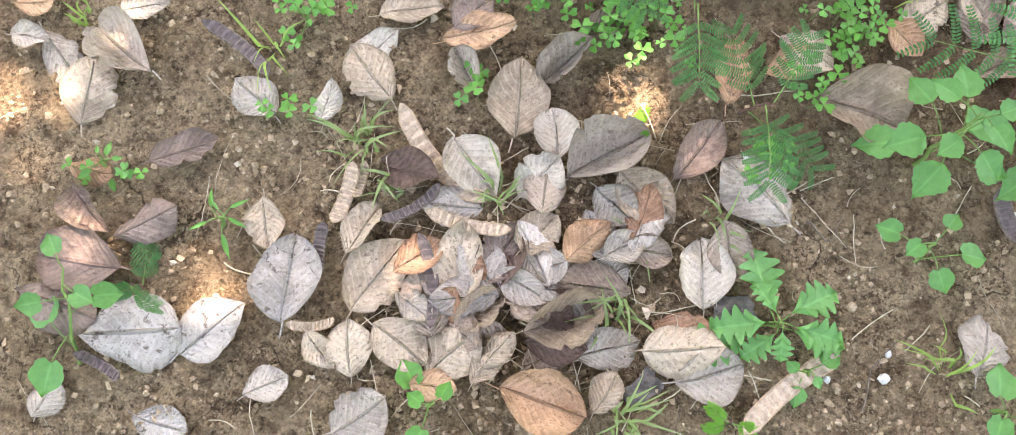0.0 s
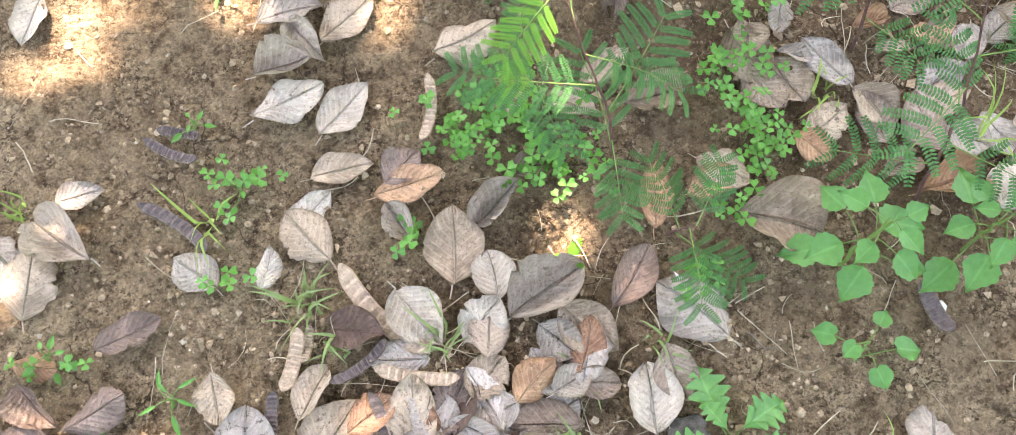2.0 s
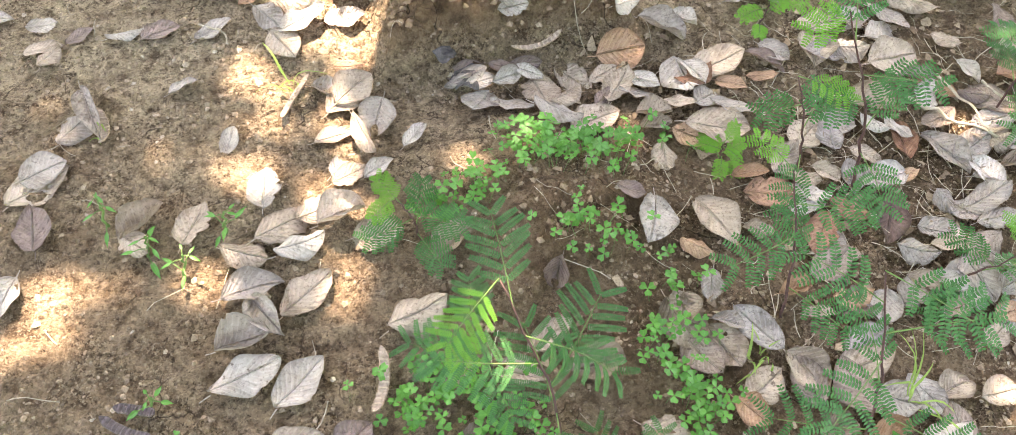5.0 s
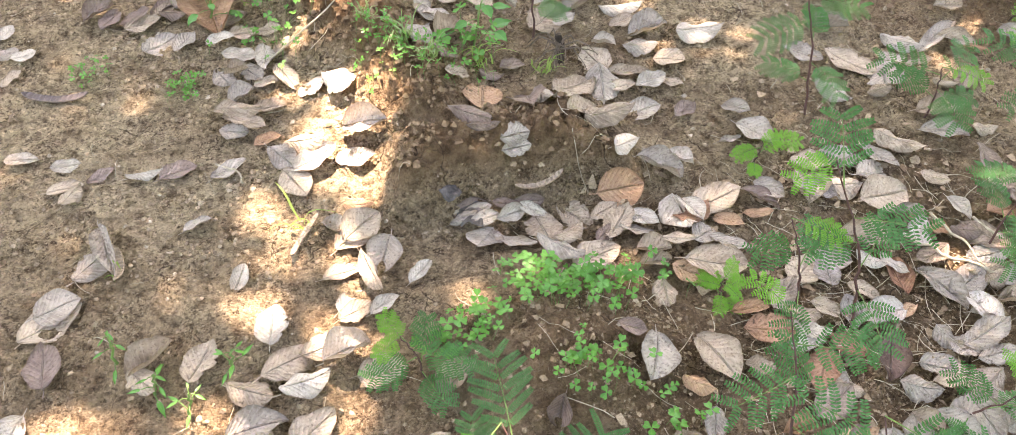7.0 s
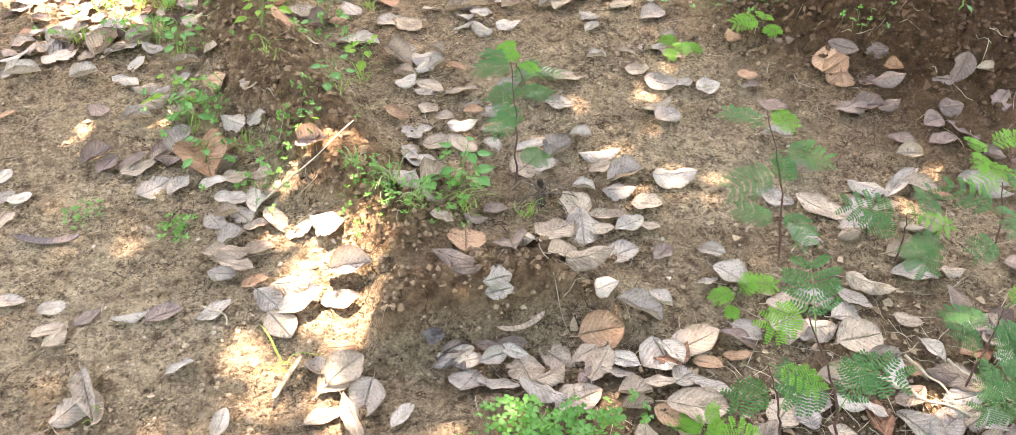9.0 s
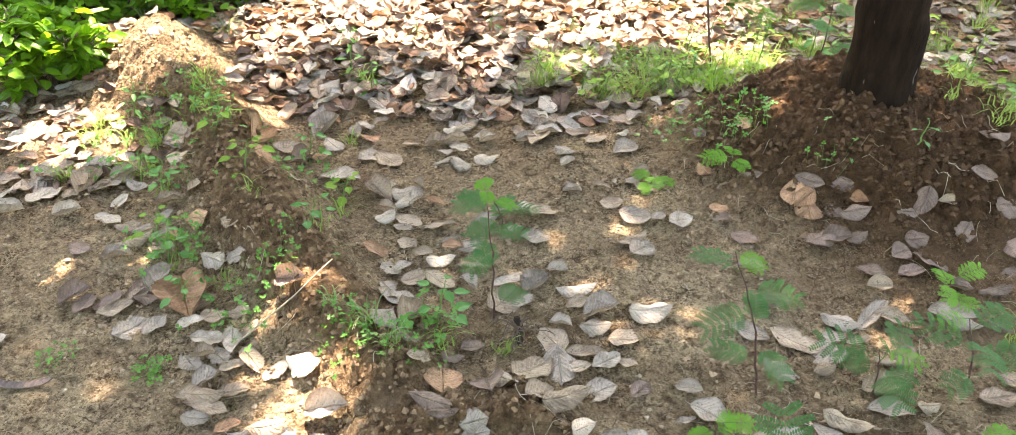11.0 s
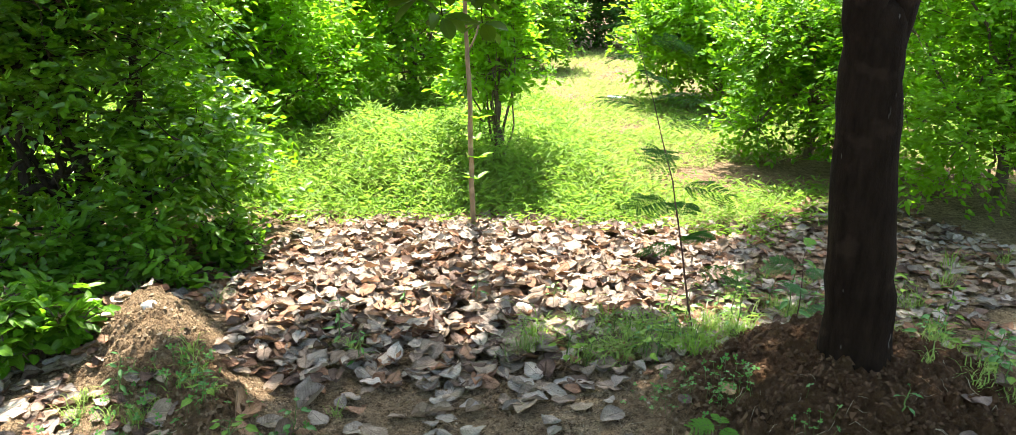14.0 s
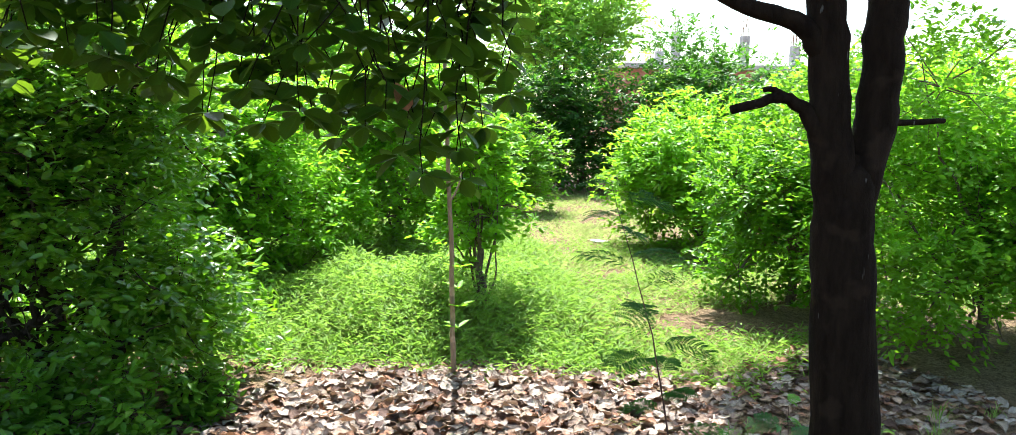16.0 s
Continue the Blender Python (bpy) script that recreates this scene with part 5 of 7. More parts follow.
for row in (
    (0.131, 1.124, 0.062, 0.030, 43, "pale"),
    (0.239, 1.274, 0.083, 0.040, 14, "dark"),
    (0.253, 1.261, 0.062, 0.030, 18, "grey"),
    (0.223, 1.247, 0.060, 0.023, 22, "grey"),
    (0.263, 1.240, 0.060, 0.030, 14, "pale"),
    (0.312, 1.263, 0.060, 0.023, -20, "dark"),
    (0.315, 1.242, 0.060, 0.035, 12, "pale"),
    (0.258, 1.189, 0.087, 0.068, -122, "grey"),
    (0.314, 1.174, 0.086, 0.041, -29, "pale"),
    (0.355, 1.266, 0.064, 0.031, 0, "dark"),
    (0.358, 1.246, 0.065, 0.025, -27, "pale"),
    (0.371, 1.198, 0.100, 0.068, -85, "taupe"),
    (0.390, 1.130, 0.102, 0.050, -41, "grey"),
    (0.414, 1.167, 0.073, 0.042, 30, "taupe"),
    (0.441, 1.233, 0.087, 0.055, -44, "taupe"),
    (0.497, 1.224, 0.060, 0.035, 21, "taupe"),
):
    lay_leaf(*row)
for row in (
    (0.456, 1.110, 0.102, 0.059, 20, "taupe"),
    (0.486, 1.167, 0.065, 0.032, 51, "dark"),
    (0.516, 1.180, 0.085, 0.057, 49, "taupe"),
    (0.538, 1.150, 0.070, 0.040, 1, "grey"),
    (0.563, 1.180, 0.063, 0.037, -34, "pale"),
    (0.563, 1.106, 0.066, 0.039, -12, "taupe"),
    (0.557, 1.075, 0.061, 0.030, 0, "taupe"),
    (0.554, 1.003, 0.066, 0.045, -92, "taupe"),
    (0.538, 1.263, 0.097, 0.080, 9, "tan"),
    (0.622, 1.294, 0.103, 0.050, -25, "grey"),
    (0.552, 1.322, 0.069, 0.040, 17, "pale"),
    (0.668, 1.308, 0.062, 0.036, -34, "pale"),
    (0.634, 1.175, 0.111, 0.080, -87, "pale"),
    (0.607, 1.108, 0.062, 0.031, -20, "taupe"),
    (0.616, 1.045, 0.074, 0.050, -34, "tan"),
    (0.340, 1.347, 0.060, 0.046, 8, "grey"),
):
    lay_leaf(*row)
for row in (
    (0.341, 1.330, 0.060, 0.035, 3, "grey"),
    (0.268, 1.401, 0.120, 0.040, -41, "dark"),
    (0.283, 1.362, 0.070, 0.020, -11, "dark"),
    (0.092, 2.478, 0.146, 0.070, -23, "pale"),
    (0.216, 2.389, 0.127, 0.061, -65, "taupe"),
    (0.233, 2.418, 0.078, 0.045, -27, "grey"),
    (0.291, 2.358, 0.110, 0.075, 21, "grey"),
    (0.280, 2.300, 0.078, 0.045, 34, "pale"),
    (0.316, 2.307, 0.061, 0.036, 43, "pale"),
    (0.326, 2.396, 0.060, 0.035, -58, "taupe"),
    (0.372, 2.295, 0.060, 0.035, -22, "tan"),
    (0.221, 2.271, 0.076, 0.037, -28, "taupe"),
    (0.219, 2.225, 0.074, 0.050, 33, "pale"),
    (0.284, 2.212, 0.084, 0.057, -26, "taupe"),
    (0.266, 2.175, 0.060, 0.035, -28, "grey"),
    (0.363, 2.162, 0.097, 0.056, -7, "taupe"),
):
    lay_leaf(*row)
for row in (
    (0.269, 2.107, 0.075, 0.044, -57, "taupe"),
    (0.183, 2.080, 0.087, 0.042, -29, "tan"),
    (0.496, 2.166, 0.090, 0.052, 21, "grey"),
    (0.382, 2.095, 0.069, 0.033, 7, "grey"),
    (0.438, 2.057, 0.078, 0.045, 23, "grey"),
    (0.352, 1.997, 0.084, 0.049, 2, "pale"),
    (0.388, 2.043, 0.060, 0.035, -2, "tan"),
    (0.427, 1.983, 0.074, 0.043, 20, "tan"),
    (0.436, 1.957, 0.094, 0.027, 4, "taupe"),
    (0.305, 2.028, 0.060, 0.035, -21, "taupe"),
    (0.216, 1.989, 0.071, 0.049, -55, "grey"),
    (0.251, 1.985, 0.060, 0.035, 49, "grey"),
    (0.274, 1.933, 0.073, 0.050, 7, "taupe"),
    (0.339, 1.914, 0.100, 0.058, -49, "taupe"),
    (0.409, 1.897, 0.060, 0.035, -55, "pale"),
    (0.206, 1.904, 0.064, 0.038, -61, "grey"),
):
    lay_leaf(*row)
for row in (
    (0.199, 1.838, 0.092, 0.054, 72, "taupe"),
    (0.230, 1.824, 0.120, 0.058, 23, "grey"),
    (0.181, 1.689, 0.098, 0.076, 52, "grey"),
    (0.251, 1.748, 0.130, 0.076, 53, "taupe"),
    (0.486, 1.814, 0.104, 0.081, 38, "taupe"),
    (0.530, 1.792, 0.068, 0.032, 28, "grey"),
    (0.518, 1.879, 0.099, 0.039, -2, "pale"),
    (0.582, 1.861, 0.089, 0.069, 34, "grey"),
    (0.645, 1.901, 0.060, 0.035, -19, "pale"),
    (0.635, 2.220, 0.060, 0.046, -31, "pale"),
    (0.667, 2.172, 0.114, 0.067, 41, "taupe"),
    (0.620, 2.060, 0.085, 0.050, -20, "grey"),
    (0.563, 2.114, 0.060, 0.030, -10, "pale"),
    (0.567, 2.202, 0.085, 0.041, 11, "pale"),
    (0.677, 1.815, 0.110, 0.054, -19, "pale"),
    (0.661, 1.757, 0.063, 0.043, -5, "taupe"),
):
    lay_leaf(*row)
for row in (
    (0.715, 1.723, 0.097, 0.066, 3, "grey"),
    (0.684, 1.668, 0.083, 0.056, -19, "grey"),
    (0.603, 1.693, 0.060, 0.040, -31, "pale"),
    (0.570, 1.636, 0.095, 0.068, 114, "taupe"),
    (0.638, 1.582, 0.113, 0.038, -7, "taupe"),
    (0.564, 1.540, 0.126, 0.074, -95, "grey"),
    (0.497, 1.535, 0.123, 0.072, 31, "taupe"),
    (0.497, 1.421, 0.127, 0.061, 27, "taupe"),
    (0.425, 1.466, 0.105, 0.050, -77, "grey"),
    (0.673, 1.545, 0.077, 0.045, 20, "pale"),
    (0.734, 1.609, 0.075, 0.058, -30, "taupe"),
    (0.716, 1.535, 0.060, 0.035, -35, "taupe"),
    (0.605, 1.530, 0.060, 0.035, 4, "taupe"),
    (0.636, 1.465, 0.094, 0.055, 18, "grey"),
    (0.540, 1.406, 0.121, 0.052, 15, "taupe"),
    (0.298, 1.522, 0.094, 0.081, 86, "tan"),
):
    lay_leaf(*row)
for row in (
    (0.252, 1.560, 0.060, 0.035, 0, "taupe"),
    (0.231, 1.619, 0.060, 0.035, -15, "dark"),
    (0.328, 1.607, 0.069, 0.032, 15, "dark"),
    (0.388, 1.448, 0.130, 0.076, -87, "dark"),
    (0.383, 1.650, 0.068, 0.039, 24, "dark"),
    (0.878, 2.186, 0.074, 0.050, -27, "taupe"),
    (0.922, 2.103, 0.100, 0.068, -33, "grey"),
    (0.880, 1.988, 0.084, 0.049, 1, "taupe"),
    (0.892, 1.947, 0.083, 0.064, 30, "grey"),
    (0.965, 2.305, 0.102, 0.050, -14, "grey"),
    (0.994, 2.242, 0.070, 0.040, -47, "taupe"),
    (0.780, 2.273, 0.060, 0.035, -8, "pale"),
    (0.875, 2.283, 0.060, 0.023, -27, "taupe"),
    (1.009, 2.321, 0.060, 0.035, -27, "taupe"),
    (0.830, 1.692, 0.113, 0.076, -5, "pale"),
    (0.726, 1.456, 0.060, 0.040, 30, "dark"),
):
    lay_leaf(*row)
for row in (
    (1.296, 2.173, 0.075, 0.030, -12, "taupe"),
    (1.426, 2.070, 0.087, 0.042, -43, "taupe"),
    (1.509, 2.040, 0.081, 0.039, -46, "taupe"),
    (1.511, 2.036, 0.060, 0.035, -23, "dark"),
    (1.394, 1.998, 0.095, 0.078, -109, "tan"),
    (1.461, 1.974, 0.060, 0.040, -73, "dark"),
    (1.529, 1.968, 0.060, 0.035, -51, "tan"),
    (1.496, 1.929, 0.085, 0.050, -11, "grey"),
    (1.629, 1.893, 0.060, 0.040, -22, "grey"),
    (1.733, 1.887, 0.060, 0.030, -11, "pale"),
    (1.042, 2.058, 0.082, 0.055, 16, "pale"),
    (1.153, 2.039, 0.078, 0.045, -56, "taupe"),
    (1.155, 2.061, 0.060, 0.035, -40, "tan"),
    (0.983, 2.082, 0.060, 0.035, 37, "grey"),
    (1.180, 1.936, 0.082, 0.056, -46, "grey"),
    (1.147, 1.818, 0.079, 0.039, -29, "grey"),
):
    lay_leaf(*row)
for row in (
    (1.374, 1.878, 0.096, 0.064, 24, "taupe"),
    (1.416, 1.871, 0.086, 0.058, -3, "taupe"),
    (1.474, 1.863, 0.060, 0.040, -1, "taupe"),
    (1.612, 1.810, 0.060, 0.052, -4, "taupe"),
    (1.550, 1.780, 0.068, 0.051, 16, "taupe"),
    (1.442, 1.727, 0.088, 0.038, -59, "grey"),
    (1.428, 1.675, 0.068, 0.045, -7, "taupe"),
    (1.543, 1.714, 0.072, 0.049, -4, "dark"),
    (1.639, 1.648, 0.060, 0.035, 4, "grey"),
    (1.131, 1.668, 0.097, 0.032, -22, "grey"),
    (1.039, 1.590, 0.098, 0.052, -31, "grey"),
    (1.135, 1.545, 0.126, 0.068, -43, "taupe"),
    (1.269, 1.580, 0.092, 0.054, -38, "grey"),
    (1.363, 1.590, 0.153, 0.037, 31, "grey"),
    (1.403, 1.566, 0.096, 0.041, -28, "taupe"),
    (1.229, 1.535, 0.060, 0.040, -45, "grey"),
):
    lay_leaf(*row)
for row in (
    (1.191, 1.486, 0.094, 0.082, -108, "grey"),
    (1.053, 1.453, 0.089, 0.048, -50, "grey"),
    (1.281, 1.510, 0.070, 0.020, 1, "taupe"),
    (1.430, 1.531, 0.071, 0.021, -24, "tan"),
    (1.554, 1.552, 0.115, 0.056, -33, "grey"),
    (0.833, 1.440, 0.065, 0.038, -38, "grey"),
    (1.157, 1.441, 0.060, 0.035, 10, "taupe"),
    (1.267, 1.375, 0.116, 0.056, 0, "taupe"),
    (1.306, 1.439, 0.060, 0.018, -21, "taupe"),
    (0.847, 1.360, 0.091, 0.070, -51, "grey"),
    (0.788, 1.350, 0.060, 0.018, 17, "grey"),
    (0.933, 1.267, 0.085, 0.058, -16, "taupe"),
    (0.895, 1.196, 0.083, 0.072, -114, "taupe"),
    (0.969, 1.195, 0.072, 0.062, -12, "pale"),
    (1.040, 1.212, 0.104, 0.070, 12, "pale"),
    (1.031, 1.151, 0.114, 0.078, 11, "taupe"),
):
    lay_leaf(*row)
for row in (
    (1.070, 1.254, 0.087, 0.042, -57, "grey"),
    (1.120, 1.279, 0.107, 0.046, -38, "taupe"),
    (1.237, 1.301, 0.095, 0.046, -29, "grey"),
    (1.320, 1.298, 0.070, 0.033, 4, "taupe"),
    (0.823, 1.211, 0.068, 0.045, -46, "grey"),
    (0.796, 1.185, 0.084, 0.041, -36, "dark"),
    (0.706, 1.199, 0.114, 0.067, 6, "taupe"),
    (0.655, 1.179, 0.077, 0.045, -76, "pale"),
    (0.717, 1.143, 0.062, 0.031, -38, "tan"),
    (0.779, 1.151, 0.060, 0.023, -12, "tan"),
    (0.658, 1.117, 0.064, 0.050, 27, "grey"),
    (0.701, 1.086, 0.085, 0.041, -41, "grey"),
    (0.663, 1.047, 0.117, 0.079, -25, "taupe"),
    (0.955, 1.069, 0.095, 0.055, -23, "taupe"),
    (1.091, 1.077, 0.083, 0.040, -34, "tan"),
    (1.145, 1.048, 0.060, 0.035, -20, "dark"),
):
    lay_leaf(*row)
for row in (
    (0.887, 1.038, 0.068, 0.051, -28, "grey"),
    (0.821, 1.019, 0.077, 0.060, 39, "taupe"),
    (0.941, 1.014, 0.060, 0.030, -41, "pale"),
    (0.980, 0.998, 0.060, 0.023, -57, "pale"),
    (1.051, 0.943, 0.110, 0.049, -64, "grey"),
    (0.909, 0.961, 0.059, 0.030, -42, "taupe"),
    (0.909, 0.911, 0.055, 0.033, -50, "grey"),
    (0.958, 0.908, 0.055, 0.028, 2, "tan"),
    (1.155, 1.185, 0.060, 0.035, -32, "taupe"),
    (1.162, 1.103, 0.060, 0.035, -68, "pale"),
    (1.299, 1.111, 0.060, 0.018, -31, "grey"),
    (1.281, 1.058, 0.060, 0.035, 28, "grey"),
    (1.144, 0.966, 0.068, 0.034, 3, "taupe"),
    (1.097, 0.879, 0.055, 0.028, -16, "pale"),
    (1.152, 0.893, 0.055, 0.028, -9, "taupe"),
    (0.764, 0.948, 0.055, 0.022, -65, "tan"),
):
    lay_leaf(*row)
for row in (
    (0.822, 0.929, 0.055, 0.033, -39, "taupe"),
    (0.695, 0.950, 0.071, 0.028, -3, "tan"),
    (0.995, 1.241, 0.060, 0.018, 15, "grey"),
    (0.783, 0.921, 0.055, 0.033, -29, "taupe"),
    (1.058, 1.102, 0.060, 0.023, -24, "grey"),
    (1.240, 0.999, 0.060, 0.035, 14, "taupe"),
    (1.147, 0.940, 0.055, 0.033, 24, "taupe"),
    (0.495, 0.872, 0.093, 0.065, -110, "grey"),
    (0.557, 0.821, 0.059, 0.035, -27, "tan"),
    (0.605, 0.866, 0.109, 0.065, -68, "taupe"),
    (0.568, 0.752, 0.058, 0.035, -108, "grey"),
    (0.506, 0.715, 0.057, 0.048, -111, "taupe"),
    (0.671, 0.839, 0.055, 0.033, -14, "taupe"),
    (0.781, 0.883, 0.055, 0.033, -20, "pale"),
    (0.802, 0.782, 0.058, 0.029, -34, "taupe"),
    (0.787, 0.805, 0.055, 0.033, -46, "grey"),
):
    lay_leaf(*row)
for row in (
    (0.776, 0.691, 0.066, 0.040, 8, "tan"),
    (0.818, 0.671, 0.066, 0.053, -125, "grey"),
    (0.916, 0.761, 0.071, 0.046, -21, "grey"),
    (0.974, 0.792, 0.084, 0.046, -19, "grey"),
    (0.971, 0.759, 0.067, 0.033, -11, "taupe"),
    (1.035, 0.738, 0.076, 0.046, -60, "grey"),
    (0.943, 0.684, 0.085, 0.043, -50, "pale"),
    (0.989, 0.695, 0.091, 0.055, -83, "grey"),
    (1.009, 0.839, 0.061, 0.037, -66, "grey"),
    (1.069, 0.835, 0.098, 0.049, 14, "grey"),
    (1.069, 0.795, 0.069, 0.041, 0, "grey"),
    (1.031, 0.677, 0.055, 0.038, 18, "grey"),
    (0.900, 0.903, 0.055, 0.044, -59, "grey"),
    (0.890, 0.696, 0.055, 0.033, -44, "taupe"),
    (0.924, 0.647, 0.055, 0.033, 16, "taupe"),
    (0.690, 0.720, 0.055, 0.033, 4, "tan"),
):
    lay_leaf(*row)
for row in (
    (0.717, 0.676, 0.055, 0.022, -13, "taupe"),
    (0.571, 0.682, 0.055, 0.028, -21, "grey"),
    (1.009, 0.631, 0.055, 0.033, 9, "tan"),
    (0.326, 0.801, 0.055, 0.038, -119, "dark"),
    (0.466, 0.917, 0.055, 0.033, -18, "dark"),
    (-0.924, 2.929, 0.145, 0.085, 54, "pale"),
    (-0.918, 2.954, 0.068, 0.039, 0, "pale"),
    (-0.755, 2.813, 0.081, 0.046, 37, "taupe"),
    (-0.707, 2.754, 0.066, 0.039, 36, "grey"),
    (-0.453, 2.806, 0.060, 0.035, 19, "grey"),
    (-0.385, 2.684, 0.113, 0.076, -25, "taupe"),
    (-0.346, 2.656, 0.060, 0.035, 56, "dark"),
    (-0.378, 2.587, 0.089, 0.051, -20, "taupe"),
    (-0.156, 2.659, 0.168, 0.098, 72, "tan"),
    (-0.074, 2.688, 0.113, 0.066, 44, "grey"),
    (0.033, 2.640, 0.081, 0.046, -15, "tan"),
):
    lay_leaf(*row)
for row in (
    (0.058, 2.838, 0.121, 0.070, 37, "grey"),
    (-0.026, 2.612, 0.111, 0.064, 49, "dark"),
    (-1.019, 3.073, 0.075, 0.043, 63, "pale"),
    (0.196, 2.618, 0.099, 0.067, 29, "grey"),
    (0.252, 2.565, 0.109, 0.074, -49, "taupe"),
    (0.420, 2.653, 0.096, 0.046, 4, "taupe"),
    (0.479, 2.648, 0.084, 0.032, 2, "taupe"),
    (0.422, 2.534, 0.060, 0.030, 3, "grey"),
    (0.434, 2.591, 0.060, 0.035, 21, "grey"),
    (0.485, 2.590, 0.075, 0.036, -16, "grey"),
    (0.471, 2.511, 0.082, 0.039, -54, "grey"),
    (0.480, 2.478, 0.060, 0.035, 3, "grey"),
    (0.566, 2.526, 0.090, 0.061, -30, "pale"),
    (0.474, 2.743, 0.060, 0.035, 20, "pale"),
    (0.540, 2.768, 0.132, 0.038, 41, "taupe"),
    (0.588, 2.643, 0.079, 0.046, 33, "taupe"),
):
    lay_leaf(*row)
for row in (
    (0.714, 2.633, 0.073, 0.042, 2, "grey"),
    (0.757, 2.623, 0.127, 0.074, 55, "taupe"),
    (0.813, 2.449, 0.061, 0.036, 28, "pale"),
    (0.818, 2.513, 0.089, 0.051, -54, "grey"),
    (0.938, 2.567, 0.091, 0.052, -42, "taupe"),
    (1.014, 2.487, 0.105, 0.061, 23, "grey"),
    (1.033, 2.582, 0.061, 0.036, 37, "pale"),
    (0.333, 2.652, 0.071, 0.041, 0, "taupe"),
    (1.354, 2.373, 0.060, 0.040, -78, "tan"),
    (1.245, 2.448, 0.060, 0.035, -62, "grey"),
    (1.970, 2.062, 0.074, 0.057, -33, "taupe"),
    (1.978, 2.044, 0.075, 0.044, 5, "taupe"),
    (1.183, 2.251, 0.069, 0.040, -85, "tan"),
    (1.873, 1.938, 0.082, 0.039, -32, "taupe"),
    (1.918, 1.870, 0.090, 0.079, -15, "grey"),
    (1.721, 1.617, 0.094, 0.037, -5, "taupe"),
):
    lay_leaf(*row)
for row in (
    (1.807, 1.676, 0.060, 0.030, 10, "taupe"),
    (1.547, 1.527, 0.109, 0.048, -44, "grey"),
    (1.644, 1.496, 0.074, 0.021, -33, "dark"),
    (1.645, 1.651, 0.060, 0.035, -51, "dark"),
):
    lay_leaf(*row)


# ---- seed pods ----
def lay_pod(x, y, length, width, heading, tone):
    r = LEAF_RNG
    n, k = 44, 9
    u = np.linspace(0, 1, n)
    half = np.minimum(1, np.minimum(u, 1 - u) * 9) ** 0.6 * width / 2
    bow = length * r.uniform(-0.1, 0.1)
    cx, cy = (u - 0.5) * length, bow * (1 - (2 * u - 1) ** 2)
    across = np.array([-1, -1, -0.86, -0.6, 0, 0.6, 0.86, 1, 1])
    rim = np.array([-0.001, 0.0008, 0.0022, 0.0008, 0.0008, 0.0008, 0.0022, 0.0008, -0.001])
    swell = np.array([0, 0, 0, 0.6, 1, 0.6, 0, 0, 0])
    beans = np.clip(np.sin(u * np.pi * 24), -0.2, 1)
    twist = r.uniform(-0.5, 0.5) * (u[:, None] - 0.5)
    yy = across[None] * half[:, None] * np.cos(twist)
    zz = rim[None] + swell[None] * beans[:, None] * 0.0026 + across[None] * half[:, None] * np.sin(twist) + 0.012 * (2 * u[:, None] - 1) ** 2
    v = np.stack([np.repeat(cx[:, None], k, 1), cy[:, None] + yy, zz + 0.004], -1).reshape(-1, 3)
    f = [[i * k + j, i * k + j + 1, (i + 1) * k + j + 1, (i + 1) * k + j] for i in range(n - 1) for j in range(k - 1)]
    uv = np.stack([np.repeat(u, k), np.tile(across * 0.5 + 0.5, n)], 1)
    ob = new("seed_pod", mesh("seed_pod", v, f, POD[tone], uv, False))
    ob.matrix_basis = pose(x, y, ground_at(x, y) + 0.007, 0, 0, heading)
    tagged(ob, "dry tan flat seed pod among fallen leaves" if tone == "light" else "dark brown flat seed pod lying on soil", "seed pod", "seed pods")


for row in (
    (-0.051, 0.395, 0.175, 0.025, -51, "light"),
    (-0.176, 0.342, 0.084, 0.020, -107, "light"),
    (-0.205, 0.271, 0.069, 0.017, -96, "dark"),
    (-0.070, 0.227, 0.122, 0.016, -83, "dark"),
    (-0.089, 0.328, 0.090, 0.014, 31, "dark"),
    (-0.015, 0.302, 0.112, 0.018, -14, "light"),
    (-0.325, 0.541, 0.123, 0.018, -40, "dark"),
    (-0.477, 0.126, 0.068, 0.014, -29, "dark"),
    (-0.212, 0.177, 0.062, 0.013, 4, "light"),
    (0.379, 0.083, 0.155, 0.025, 37, "light"),
    (-0.156, 0.360, 0.050, 0.013, -104, "light"),
    (0.671, 0.301, 0.078, 0.023, -77, "dark"),
    (-0.325, 0.655, 0.085, 0.015, -29, "dark"),
    (-0.314, 0.677, 0.062, 0.015, -17, "dark"),
    (0.032, 0.671, 0.104, 0.016, -101, "light"),
    (-0.419, 1.221, 0.086, 0.016, -79, "light"),
    (0.380, 1.294, 0.106, 0.013, 15, "light"),
    (-0.613, 1.720, 0.147, 0.021, -9, "dark"),
    (-0.074, 1.236, 0.111, 0.011, 62, "light"),
):
    lay_pod(*row)


